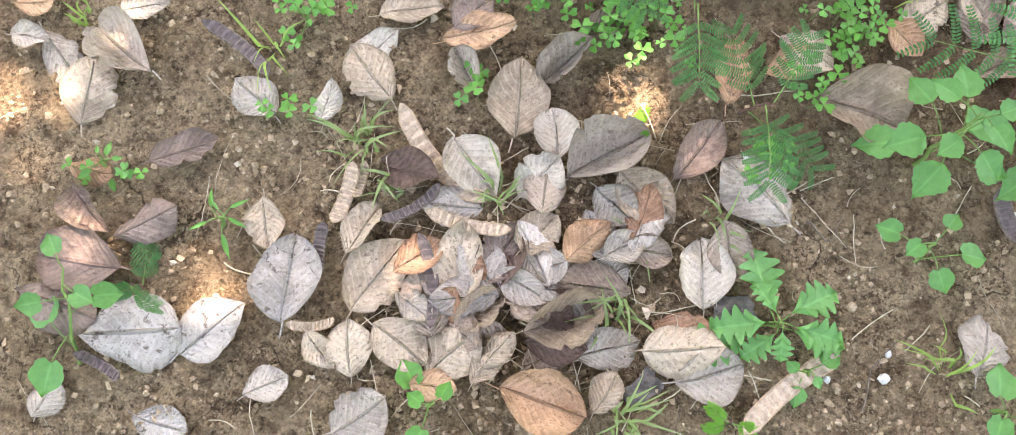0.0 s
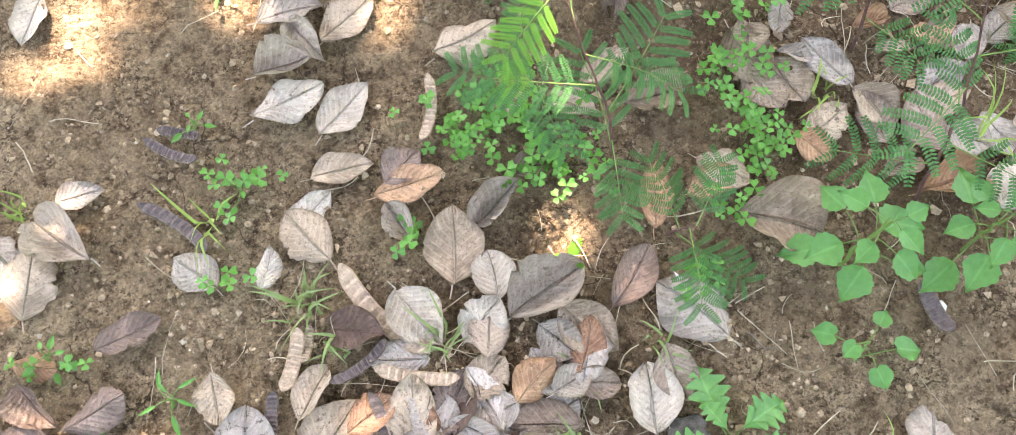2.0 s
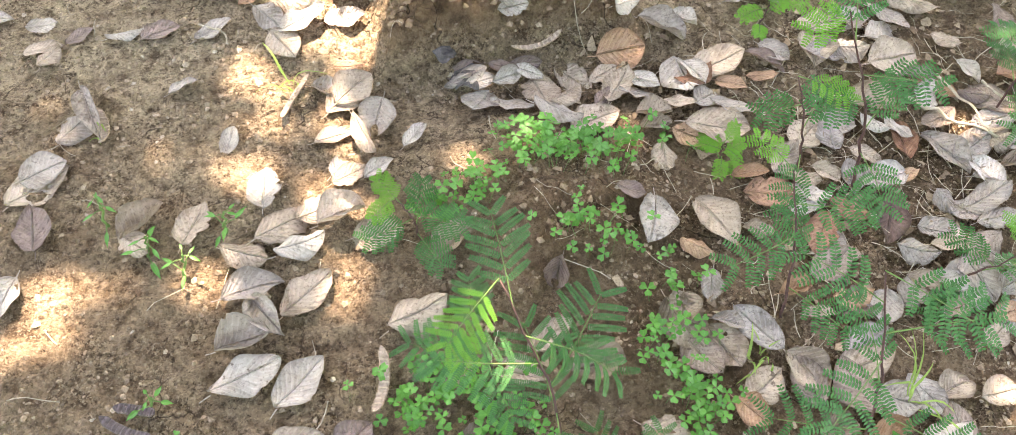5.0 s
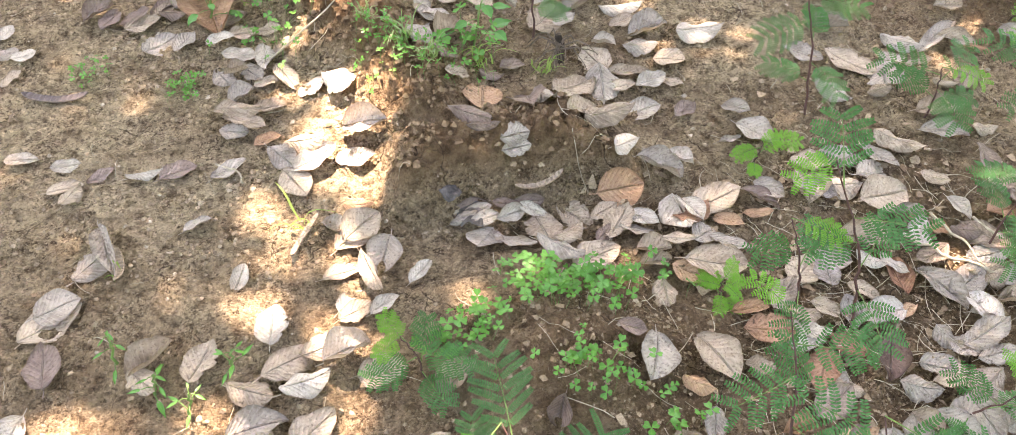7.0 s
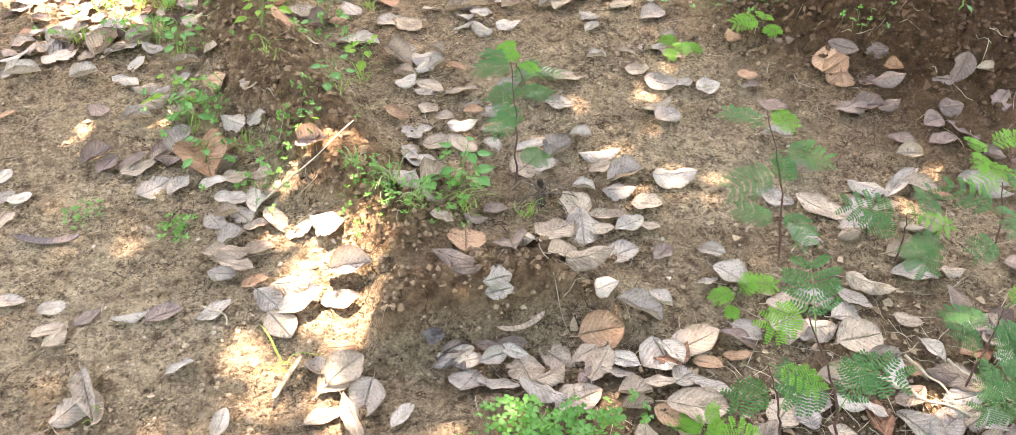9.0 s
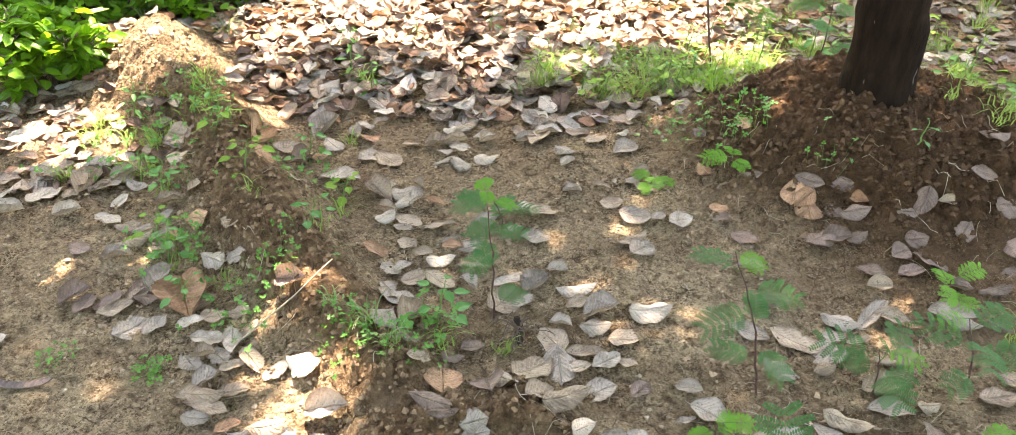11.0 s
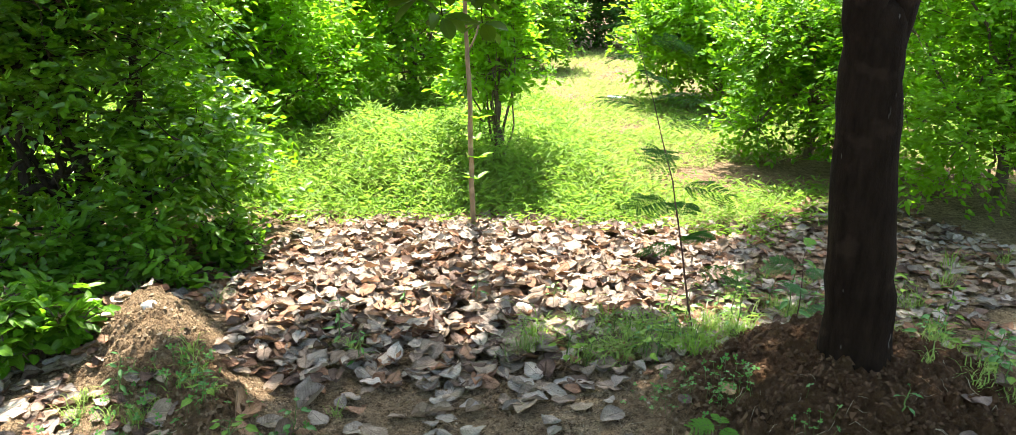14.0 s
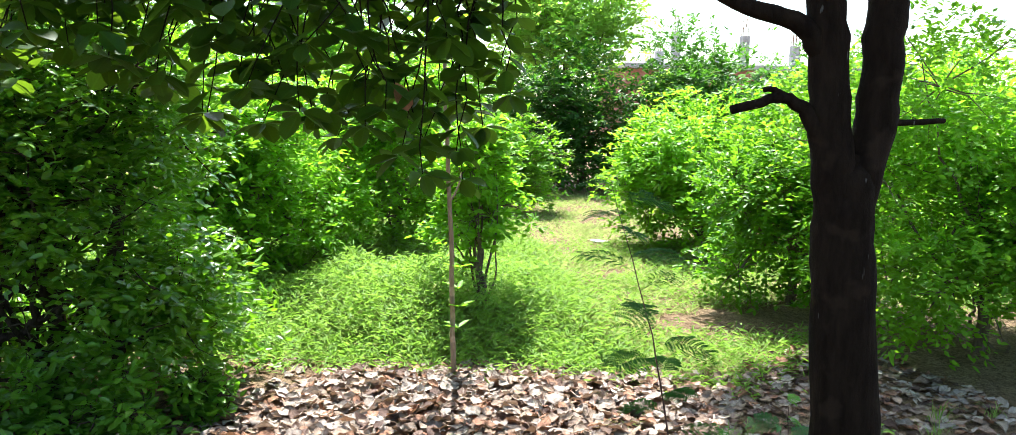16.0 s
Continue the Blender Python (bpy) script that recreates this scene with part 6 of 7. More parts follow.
# ---- the thick leaf bed under the sapling, and leaf crumbs ----
def leaf_bed():
    rng = np.random.default_rng(5)
    small = [blade(np.random.default_rng(300 + i), 9, 6, rng.uniform(-0.3, 0.5), rng.uniform(-0.3, 0.5), 0.05, 0.5) for i in range(14)]
    flat = [blade(np.random.default_rng(340 + i), 13, 7, rng.uniform(-0.2, 0.5), rng.uniform(-0.15, 0.5), 0.035, 0.5, torn=0.3 * (i % 2)) for i in range(14)]

    def heap(x, y, lift, tilt, lo, hi, forms):
        z = height(x, y)
        for i in range(len(x)):
            v, f, uv = forms[rng.integers(14)]
            L = rng.uniform(lo, hi)
            m = pose(x[i], y[i], z[i] + 0.006 + rng.random() * 0.05 * lift[i], *(rng.normal(size=2) * (8 + tilt * min(lift[i], 1))), rng.uniform(0, 360)) @ Matrix.Diagonal((L, L * rng.uniform(0.55, 0.72), L, 1))
            w = np.c_[v - [0.5, 0, 0], np.ones(len(v))] @ np.array(m).T
            soups[rng.choice(5, p=(0.32, 0.15, 0.25, 0.20, 0.08))].add(w[:, :3], f, uv)

    soups = [Soup() for _ in BED]
    n = 13000
    x = rng.uniform(-1.3, 3.6, n)
    y = 2.55 + rng.random(n) * 2.9
    thick = 1.3 - ((x - 0.85) / 1.35) ** 2 - ((y - 3.8) / 1.08) ** 2
    dens = np.clip(thick, 0.0, 1) + 0.10 * (y > 3.0) + 0.16 * ((x < -0.4) & (y < 3.6)) + 0.22 * ((x > 1.1) & (x < 2.3) & (y > 3.0) & (y < 4.1)) + 0.28 * (x > 2.3)
    keep = (rng.random(n) < dens) & (y < field_edge(x) + 0.25) & ~((np.abs(x + 0.48) < 0.2) & (np.abs(y - 3.3) < 0.3)) & (np.hypot(x - TREE[0], y - TREE[1]) > 0.5)
    heap(x[keep], y[keep], np.clip(thick[keep], 0, 1.3), 9, 0.065, 0.105, small)
    # looser drifts between the ridge, the tree and the near litter
    for cx, cy, rx, ry, k in ((0.98, 0.95, 0.30, 0.28, 22), (1.35, 1.10, 0.30, 0.30, 24), (0.75, 0.65, 0.18, 0.22, 10), (-0.72, 2.72, 0.25, 0.2, 26), (0.72, 2.85, 0.50, 0.16, 30), (0.10, 0.22, 0.20, 0.10, 30)):
        heap(cx + rng.normal(size=k) * rx * 0.6, cy + rng.normal(size=k) * ry * 0.6, np.full(k, 0.15), 12, 0.07, 0.1, flat)
    for s, mat, word in zip(soups, BED, ("taupe", "reddish tan", "grey", "dark brown", "bleached pale")):
        tagged(new("leaf_bed", s.mesh("leaf_bed", mat)), f"thick bed of {word} dry fallen leaves, sunlit in part", "leaf litter", kind="stuff")


leaf_bed()


def crumbs():
    """Loose crumbs of soil, bits of straw and leaf scraps on the ground."""
    rng = np.random.default_rng(17)
    v0 = np.array([(1, 0, 0), (0.3, 0.95, 0), (-0.8, 0.6, 0.1), (-0.8, -0.6, 0), (0.3, -0.95, 0.1), (0.1, 0.1, 0.9)])
    f0 = np.array([(0, 1, 5), (1, 2, 5), (2, 3, 5), (3, 4, 5), (4, 0, 5)])
    n = 150000
    x, y = rng.uniform(-1.0, 2.3, n), -0.25 + 3.7 * rng.random(n) ** 1.5
    z = height(x, y)
    ridge = np.clip(z * 9, 0, 1)
    keep = rng.random(n) < (0.16 + 0.65 * np.clip((fbm(x, y, 4.5, 81) - 0.40) * 4, 0, 1)) * (1 - 0.3 * ridge) + 0.75 * ridge
    x, y, z, ridge = x[keep], y[keep], z[keep], ridge[keep]
    m = len(x)
    size = (0.0010 + 0.0055 * rng.random(m) ** 4) * (1 + 0.3 * ridge) * (0.85 + 0.2 * np.clip(y, 0, 2.5))
    a = rng.uniform(0, 6.28, m)
    co, si = np.cos(a)[:, None], np.sin(a)[:, None]
    vv = v0[None] * rng.uniform(0.55, 1.35, (m, 6, 1)) * size[:, None, None]
    vv = np.stack([vv[..., 0] * co - vv[..., 1] * si, vv[..., 0] * si + vv[..., 1] * co, vv[..., 2]], -1) + np.stack([x, y, z], 1)[:, None]
    ff = (f0[None] + (np.arange(m) * 6)[:, None, None]).reshape(-1, 3)
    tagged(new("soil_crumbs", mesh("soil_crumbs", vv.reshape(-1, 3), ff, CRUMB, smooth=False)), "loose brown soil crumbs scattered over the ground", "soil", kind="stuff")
    # straw and thin twigs
    s = Soup()
    for i in range(900):
        if i < 420:
            cx, cy = (rng.uniform(-1.0, 1.8), rng.uniform(-0.2, 2.6)) if i % 3 else (rng.normal() * 0.22 + 0.12, rng.normal() * 0.14 + 0.25)
        else:
            cx, cy = (rng.normal() * 0.28 + 1.0, rng.normal() * 0.24 + 0.95) if i % 6 else (rng.normal() * 0.38 + TREE[0] - 0.1, rng.normal() * 0.25 + TREE[1] - 0.35)
        a, L = rng.uniform(0, 6.28), rng.uniform(0.02, 0.085)
        d = np.array([math.cos(a), math.sin(a), 0]) * L / 2
        p = np.array([cx, cy, 0.0])
        line = bend([p - d, p + rng.normal(size=3) * 0.006, p + d], 5)
        line[:, 2] = height(line[:, 0], line[:, 1]) + 0.003 + rng.random(5) * 0.004
        s.add(*tube(line, rng.uniform(0.0004, 0.0010), 4))
    tagged(new("straw_bits", s.mesh("straw_bits", STRAW)), "thin dry straw and twig bits on the soil", "straw", kind="stuff")
    # scraps of broken leaf
    s = Soup()
    for i in range(1900):
        if i < 900:
            cx, cy = (rng.uniform(-1.0, 1.9), rng.uniform(-0.2, 2.7)) if i % 2 else (rng.normal() * 0.28 + 0.1, rng.normal() * 0.14 + 0.24)
        else:
            cx, cy = (rng.normal() * 0.3 + 1.0, rng.normal() * 0.25 + 0.95) if i % 3 else (rng.normal() * 0.4 + TREE[0], rng.normal() * 0.3 + TREE[1] - 0.35)
        k = rng.integers(4, 7)
        a = np.sort(rng.uniform(0, 6.28, k))
        L = rng.uniform(0.002, 0.009) * (1 if i < 900 else 1.7)
        px, py = cx + np.cos(a) * L * rng.uniform(0.5, 1, k), cy + np.sin(a) * L * rng.uniform(0.5, 1, k)
        s.add(np.stack([px, py, height(px, py) + 0.002 + rng.random(k) * 0.004], 1), [list(range(k))], np.full((k, 2), 0.3))
    tagged(new("leaf_scraps", s.mesh("leaf_scraps", CRUMB)), "small broken scraps of dry leaves on the soil", "leaf litter", kind="stuff")


crumbs()


# ---- low plants ----
def sprig_mesh(seed):
    """A clover sprig of unit size: a thin stem and three notched leaflets."""
    rng = np.random.default_rng(500 + seed)
    s = Soup()
    head = np.array([rng.normal() * 0.25, rng.normal() * 0.25, 1.0])
    s.add(*tube([(0, 0, -0.1), (head[0] * 0.3, head[1] * 0.6, 0.6), head], 0.016, 4))
    stem_faces = len(s.f)
    a0 = rng.uniform(0, 6.28)
    tip = unit(np.array([rng.normal() * 0.3, rng.normal() * 0.3, 1.0]))
    for k in range(3):
        q = 0.27 * rng.uniform(0.85, 1.15)
        a = a0 + k * 2.094
        d = np.array([math.cos(a), math.sin(a), 0])
        d = unit(d - tip * (d @ tip))
        e = np.cross(tip, d)
        pts = [head, head + d * q * 0.75 - e * q * 0.62, head + d * q * 1.25 - e * q * 0.42, head + d * q * 1.08, head + d * q * 1.25 + e * q * 0.42, head + d * q * 0.75 + e * q * 0.62]
        pts = np.array(pts) + tip * np.array([0, 0.14, 0.1, -0.02, 0.1, 0.14])[:, None] * q
        s.add(pts, [[0, 1, 2, 3], [0, 3, 4, 5]], np.stack([[0, 0.5, 0.9, 0.9, 0.9, 0.5], [0.5, 0.1, 0.2, 0.5, 0.8, 0.9]], 1))
    me = s.mesh("sprig", [STEM, CLOVER])
    me.polygons.foreach_set("material_index", np.r_[np.zeros(stem_faces, int), np.ones(len(s.f) - stem_faces, int)])
    return me


SPRIGS = [sprig_mesh(i) for i in range(12)]


def clover(x, y, rx, ry, n, tall=0.035, size=0.0085, seed=0):
    rng = np.random.default_rng(560 + seed)
    z0 = ground_at(x, y)
    top = empty("clover_patch", x, y, z0, "patch of small bright green clover-leaved weeds on soil", "weeds", "clover patches")
    for i in range(n):
        px, py = rng.normal() * rx * 0.5, rng.normal() * ry * 0.5
        h = tall * rng.uniform(0.45, 1.2)
        k = size / 0.27 * rng.uniform(0.7, 1.3)
        at = pose(px, py, ground_at(x + px, y + py) - z0, rng.normal() * 10, rng.normal() * 10, rng.uniform(0, 360)) @ Matrix.Diagonal((k, k, h, 1))
        part("sprig", SPRIGS[int(rng.integers(12))], top, at=at)


def frond(s, st, base, d, n_pinna, length, rng, leaf=0.010, up=(0, 0, 1.0)):
    """A twice-divided feathery leaf that starts at base and runs along d."""
    d = unit(np.array(d, float))
    up = np.array(up, float)
    rach = bend([base, base + d * length * 0.5 + up * length * 0.10, base + d * length - up * length * 0.06], 10)
    st.add(*tube(rach, np.linspace(0.0011, 0.0005, 10), 4))
    for j in range(n_pinna):
        t = 0.2 + 0.8 * (j + 0.5) / n_pinna
        b = np.array([np.interp(t * 9, np.arange(10), rach[:, k]) for k in range(3)])
        fwd = unit(rach[min(9, int(t * 9) + 1)] - rach[max(0, int(t * 9) - 1)])
        for sgn in (-1, 1):
            side = unit(np.cross(up, fwd)) * sgn
            pd = unit(side * 0.85 + fwd * (0.5 if j < n_pinna - 1 else 1.0) + rng.normal(size=3) * 0.06)
            L = length * (0.36 - 0.22 * abs(t - 0.55)) * rng.uniform(0.9, 1.1)
            line = bend([b, b + pd * L * 0.5 + up * L * 0.06, b + pd * L - up * L * 0.12], 8)
            s.add(*tube(line, 0.0004, 3))
            m = max(6, int(L / (leaf * 0.5)))
            tt = np.linspace(0.08, 1, m)
            pts = np.stack([np.interp(tt, np.linspace(0, 1, 8), line[:, k]) for k in range(3)], 1)
            across = unit(np.cross(np.tile(up, (m, 1)), pd))
            taper = leaf * (1 - 0.45 * (1.6 * tt - 0.7) ** 2)
            for s2 in (-1, 1):
                ax = across * s2 + pd * 0.35 + np.array([0, 0, 0.1])
                s.add(*foliage(pts, ax, np.tile(up, (m, 1)) + rng.normal(size=(m, 3)) * 0.1, taper, leaf * 0.42, 0.1, 0.05))


def mimosa(x, y, tall, lean, fronds, length, seed, pinna=5, leaf=0.010, young=2, label="feathery mimosa seedling with blue-green divided leaves", mat=None, face=-0.45):
    """A seedling: thin stem with twice-divided leaves in a loose spiral."""
    rng = np.random.default_rng(700 + seed)
    z = ground_at(x, y)
    top = empty("mimosa_seedling", x, y, z, label, "plant", "mimosa seedlings")
    stem = bend([(0, 0, -0.01), (lean[0] * 0.4 + 0.006, lean[1] * 0.4, tall * 0.5), (lean[0], lean[1], tall)], 14, 0.0015)
    v, f, uv = tube(stem, np.linspace(0.0022 + tall * 0.002, 0.0009, 14), 6)
    part("stem", mesh("stem", v, f, REDSTEM, uv), top)
    a = rng.uniform(0, 6.28)
    for i in range(fronds):
        t = 0.25 + 0.75 * i / max(1, fronds - 1)
        a += 2.4 + rng.normal() * 0.25
        b = np.array([np.interp(t, np.linspace(0, 1, 14), stem[:, k]) for k in range(3)])
        s, st = Soup(), Soup()
        d = (math.cos(a), math.sin(a), rng.uniform(-0.1, 0.35))
        fresh = i >= fronds - young
        frond(s, st, b, d, pinna, length * rng.uniform(0.75, 1.15) * (0.7 if fresh else 1), rng, leaf * (0.75 if fresh else 1), unit(np.array([rng.normal() * 0.25, face + rng.normal() * 0.2, 1.0])))
        leafstem = part("frond", st.mesh("frond", STEM), top)
        tagged(part("foliage", s.mesh("foliage", mat or (MIMOSA_NEW if fresh else MIMOSA)), leafstem), kind="stuff")
    return top


def weed_leaf(rng, long, wide, teeth=0, lobes=0, heart=0.0):
    """One broad weed leaf as a grid, base at the origin, tip along x."""
    nu, nv = (30, 7) if lobes else (13, 7)
    u = np.linspace(0, 1, nu)
    half = np.sin(np.pi * u ** 0.7) ** 0.85 * (1 - 0.45 * np.clip((u - 0.6) / 0.4, 0, 1))
    if lobes:
        half = (0.35 + 0.65 * np.sin(np.pi * u ** 0.85)) * (0.26 + 0.74 * np.abs(np.sin(u * np.pi * lobes)) ** 0.8) * np.clip((1 - u) * 6, 0, 1)
    if heart:
        half = np.maximum(half, heart * np.exp(-((u - 0.12) / 0.12) ** 2))
    if teeth:
        half = half * (1 + 0.07 * np.sign(np.sin(u * teeth * 6.28)))
    uu, vv = np.meshgrid(u, np.linspace(-1, 1, nv), indexing="ij")
    back = -0.16 * heart * np.abs(vv) * np.exp(-uu * 7)
    x = (uu + back + (0.26 * np.abs(vv) * (1 - uu) if lobes else 0)) * long
    y = vv * np.maximum(half, 0.02)[:, None] * wide / 2
    z = 0.12 * wide * np.abs(vv) - 0.18 * long * uu * uu + 0.02 * wide * np.sin(uu * 14 + rng.uniform(0, 6)) * np.abs(vv) + rng.normal(size=uu.shape) * 0.004 * wide
    i = (np.arange(nu - 1)[:, None] * nv + np.arange(nv - 1)[None]).ravel()
    return np.stack([x, y, z], -1).reshape(-1, 3), np.stack([i, i + nv, i + nv + 1, i + 1], 1), np.stack([uu, vv * 0.5 + 0.5], -1).reshape(-1, 2)


def leafy_weed(name, x, y, tall, leaves, long, wide, mat, label, seed, lean=(0, 0), reach=0.05, category="plant", **shape):
    rng = np.random.default_rng(900 + seed)
    top = empty(name, x, y, ground_at(x, y), label, category)
    stem = bend([(0, 0, -0.01), (lean[0] * 0.5, lean[1] * 0.5, tall * 0.5), (*lean, tall)], 10, 0.002)
    v, f, uv = tube(stem, np.linspace(0.003, 0.0014, 10), 6)
    part("stem", mesh("stem", v, f, STEM, uv), top)
    a = rng.uniform(0, 6.28)
    for i in range(leaves):
        t = 0.25 + 0.75 * i / max(1, leaves - 1)
        a += 2.399 + rng.normal() * 0.2
        b = np.array([np.interp(t, np.linspace(0, 1, 10), stem[:, k]) for k in range(3)])
        out = reach * (1.25 - 0.8 * t) * rng.uniform(0.8, 1.2)
        e = b + np.array([math.cos(a) * out, math.sin(a) * out, 0.35 * out])
        v, f, uv = tube(bend([b, (b + e) / 2 + [0, 0, 0.006], e], 5), 0.0009, 4)
        stalk = part("leaf_stalk", mesh("leaf_stalk", v, f, STEM, uv), top)
        k = rng.uniform(0.75, 1.1) * (1.1 - 0.5 * t)
        v, f, uv = weed_leaf(rng, long * k, wide * k, **shape)
        part("leaf", mesh("leaf", v, f, mat, uv), stalk, at=Matrix.Translation(e) @ pose(0, 0, 0, rng.normal() * 10, rng.uniform(-12, 14), math.degrees(a) + rng.normal() * 15))


def tuft(x, y, n, tall, seed, spread_=0.03, mat=None, lean=0.6, label="thin green grass tuft growing from bare soil"):
    rng = np.random.default_rng(1100 + seed)
    a = rng.uniform(0, 6.28, n)
    z = ground_at(x, y)
    p = np.stack([rng.normal(size=n) * spread_ * 0.4, rng.normal(size=n) * spread_ * 0.4, np.full(n, -0.006)], 1)
    V, F, U = [np.array([[0, 0, -0.012]])], [], [np.array([[0.0, 0.5]])]
    at = 1
    for i in range(n):
        L, w = tall * rng.uniform(0.5, 1.2), rng.uniform(0.0012, 0.0026)
        d = np.array([math.cos(a[i]), math.sin(a[i]), 0]) * lean * rng.uniform(0.4, 1.3)
        line = bend([p[i], p[i] + (d * 0.35 + [0, 0, 0.55]) * L, p[i] + (d + [0, 0, 0.6 - 0.3 * lean]) * L], 6)
        side = np.array([-math.sin(a[i]), math.cos(a[i]), 0]) * w
        k = np.array([1, 1, 0.9, 0.7, 0.45, 0.08])[:, None]
        # all blades meet in one root
        V += [(line - side * k)[1:], (line + side * k)[1:]]
        F += [[0, at, at + 5]] + [[at + j, at + j + 1, at + j + 6, at + j + 5] for j in range(4)]
        U.append(np.stack([np.tile(np.linspace(0.2, 1, 5), 2), np.repeat([0.2, 0.8], 5)], 1))
        at += 10
    ob = new("grass_tuft", mesh("grass_tuft", np.concatenate(V), F, mat or TUFT, np.concatenate(U)))
    ob.matrix_basis = pose(x, y, z)
    tagged(ob, label, "grass", "grass tufts")


for i, row in enumerate((
    (0.13, 0.65, 0.08, 0.07, 60), (0.20, 0.57, 0.07, 0.07, 45), (0.08, 0.62, 0.04, 0.05, 14), (0.40, 1.02, 0.12, 0.05, 95, 0.05), (0.33, 1.06, 0.07, 0.05, 35),
    (0.39, 0.85, 0.09, 0.05, 30), (0.48, 0.66, 0.05, 0.11, 40), (0.49, 0.55, 0.05, 0.05, 18), (0.51, 0.78, 0.04, 0.05, 12), (0.17, 0.96, 0.06, 0.05, 30),
    (0.24, 0.98, 0.04, 0.04, 18), (0.38, 0.39, 0.04, 0.03, 12), (0.43, 0.47, 0.03, 0.03, 9), (0.50, 0.56, 0.05, 0.04, 16), (-0.01, 0.49, 0.02, 0.03, 6),
)):
    clover(*row, seed=i)
for i, row in enumerate((
    (-0.23, 0.59, 0.05, 0.03, 11), (-0.50, 0.38, 0.05, 0.02, 7), (-0.28, 0.46, 0.04, 0.02, 5), (-0.34, 1.71, 0.04, 0.04, 45, 0.03, 0.005), (-0.55, 1.78, 0.05, 0.04, 25, 0.03, 0.005),
    (0.18, 1.60, 0.12, 0.09, 60, 0.045, 0.006), (0.10, 1.68, 0.10, 0.08, 40, 0.045, 0.006), (-0.06, 1.94, 0.12, 0.07, 45, 0.05, 0.006), (-0.33, 2.15, 0.12, 0.10, 45, 0.06, 0.009),
    (-0.42, 2.86, 0.2, 0.16, 45, 0.06, 0.008), (-0.30, 2.70, 0.2, 0.16, 40, 0.05, 0.008), (-0.62, 2.7, 0.2, 0.16, 40, 0.06, 0.009), (1.35, 2.38, 0.10, 0.08, 16, 0.04, 0.007), (1.20, 2.55, 0.12, 0.10, 24, 0.04, 0.008), (0.30, 1.68, 0.06, 0.06, 14, 0.07, 0.012),
)):
    clover(*row, seed=40 + i)
mimosa(0.292, 0.513, 0.31, (-0.08, 0.15), 7, 0.135, 1, 7, 0.0058, 1)
mimosa(0.20, 0.66, 0.12, (-0.03, 0.03), 4, 0.12, 24, 7, 0.0056, 1)
mimosa(0.34, 0.45, 0.10, (0.02, -0.02), 4, 0.11, 25, 7, 0.0056, 0)
mimosa(0.688, 0.444, 0.34, (-0.04, 0.14), 7, 0.13, 2, 5, 0.0080, 0)
mimosa(0.663, 0.684, 0.27, (-0.03, 0.10), 5, 0.12, 3, 5, 0.0080, 1)
mimosa(0.866, 0.901, 0.44, (-0.17, 0.0), 6, 0.12, 4, 5, 0.0085, 1)
mimosa(0.777, 0.943, 0.27, (-0.08, 0.0), 4, 0.11, 26, 5, 0.0085, 1)
mimosa(0.12, 0.90, 0.11, (-0.03, 0.02), 6, 0.10, 5, 6, 0.0072, 2)
mimosa(0.977, 1.405, 0.40, (-0.12, 0.0), 7, 0.10, 6, 7, 0.0064, 1)
mimosa(0.452, 1.764, 0.37, (-0.02, 0.0), 6, 0.10, 7, 7, 0.0066, 1)
mimosa(0.639, 0.977, 0.07, (0.0, 0.0), 7, 0.075, 8, 8, 0.0044, 7)
mimosa(1.227, 1.359, 0.14, (-0.02, 0.0), 6, 0.115, 9, 5, 0.0085, 1)
mimosa(1.442, 1.334, 0.22, (-0.07, 0.0), 6, 0.115, 10, 5, 0.0085, 1)
mimosa(1.17, 1.01, 0.20, (0.02, 0.03), 7, 0.09, 11, 7, 0.0068, 1)
mimosa(1.20, 0.92, 0.24, (0.02, 0.02), 8, 0.10, 12, 7, 0.0068, 2)
mimosa(0.815, 1.285, 0.05, (0.02, 0.02), 4, 0.09, 13, 7, 0.0064, 4)
mimosa(1.25, 2.24, 0.05, (0.0, -0.02), 5, 0.13, 14, 7, 0.0072, 5)
mimosa(1.02, 2.26, 0.05, (0.0, -0.02), 4, 0.11, 15, 7, 0.0072, 4)
mimosa(0.54, 2.10, 0.14, (-0.04, 0.0), 6, 0.12, 16, 7, 0.0080, 2)
mimosa(1.50, 2.95, 1.20, (-0.26, 0.10), 15, 0.21, 17, 8, 0.0115, 1, "tall thin mimosa sapling with feathery leaves, leaning slightly", SAPLEAF, -0.38)
mimosa(-0.44, 0.225, 0.03, (0, 0), 3, 0.05, 18, 6, 0.0056, 0)
mimosa(0.20, 0.43, 0.02, (0, 0), 3, 0.045, 19, 6, 0.0056, 3)
mimosa(0.30, 0.05, 0.02, (0, 0), 3, 0.05, 20, 7, 0.0048, 3)
mimosa(1.56, 1.62, 0.08, (0.0, -0.02), 4, 0.11, 21, 7, 0.0072, 4)
mimosa(1.90, 2.90, 0.32, (0.0, 0.0), 7, 0.12, 22, 7, 0.0088, 2)
mimosa(0.95, 0.70, 0.12, (0.05, -0.02), 5, 0.09, 23, 7, 0.0072, 1)
leafy_weed("broad_leaved_weed", 0.565, 0.375, 0.15, 13, 0.064, 0.054, BROAD, "young weed with broad bright green serrated leaves", 1, (0.01, 0.02), 0.05, teeth=5)
leafy_weed("broad_leaved_weed", 0.735, 0.375, 0.13, 11, 0.062, 0.05, BROAD, "young weed with broad bright green serrated leaves", 2, (0.0, 0.01), 0.045, teeth=5)
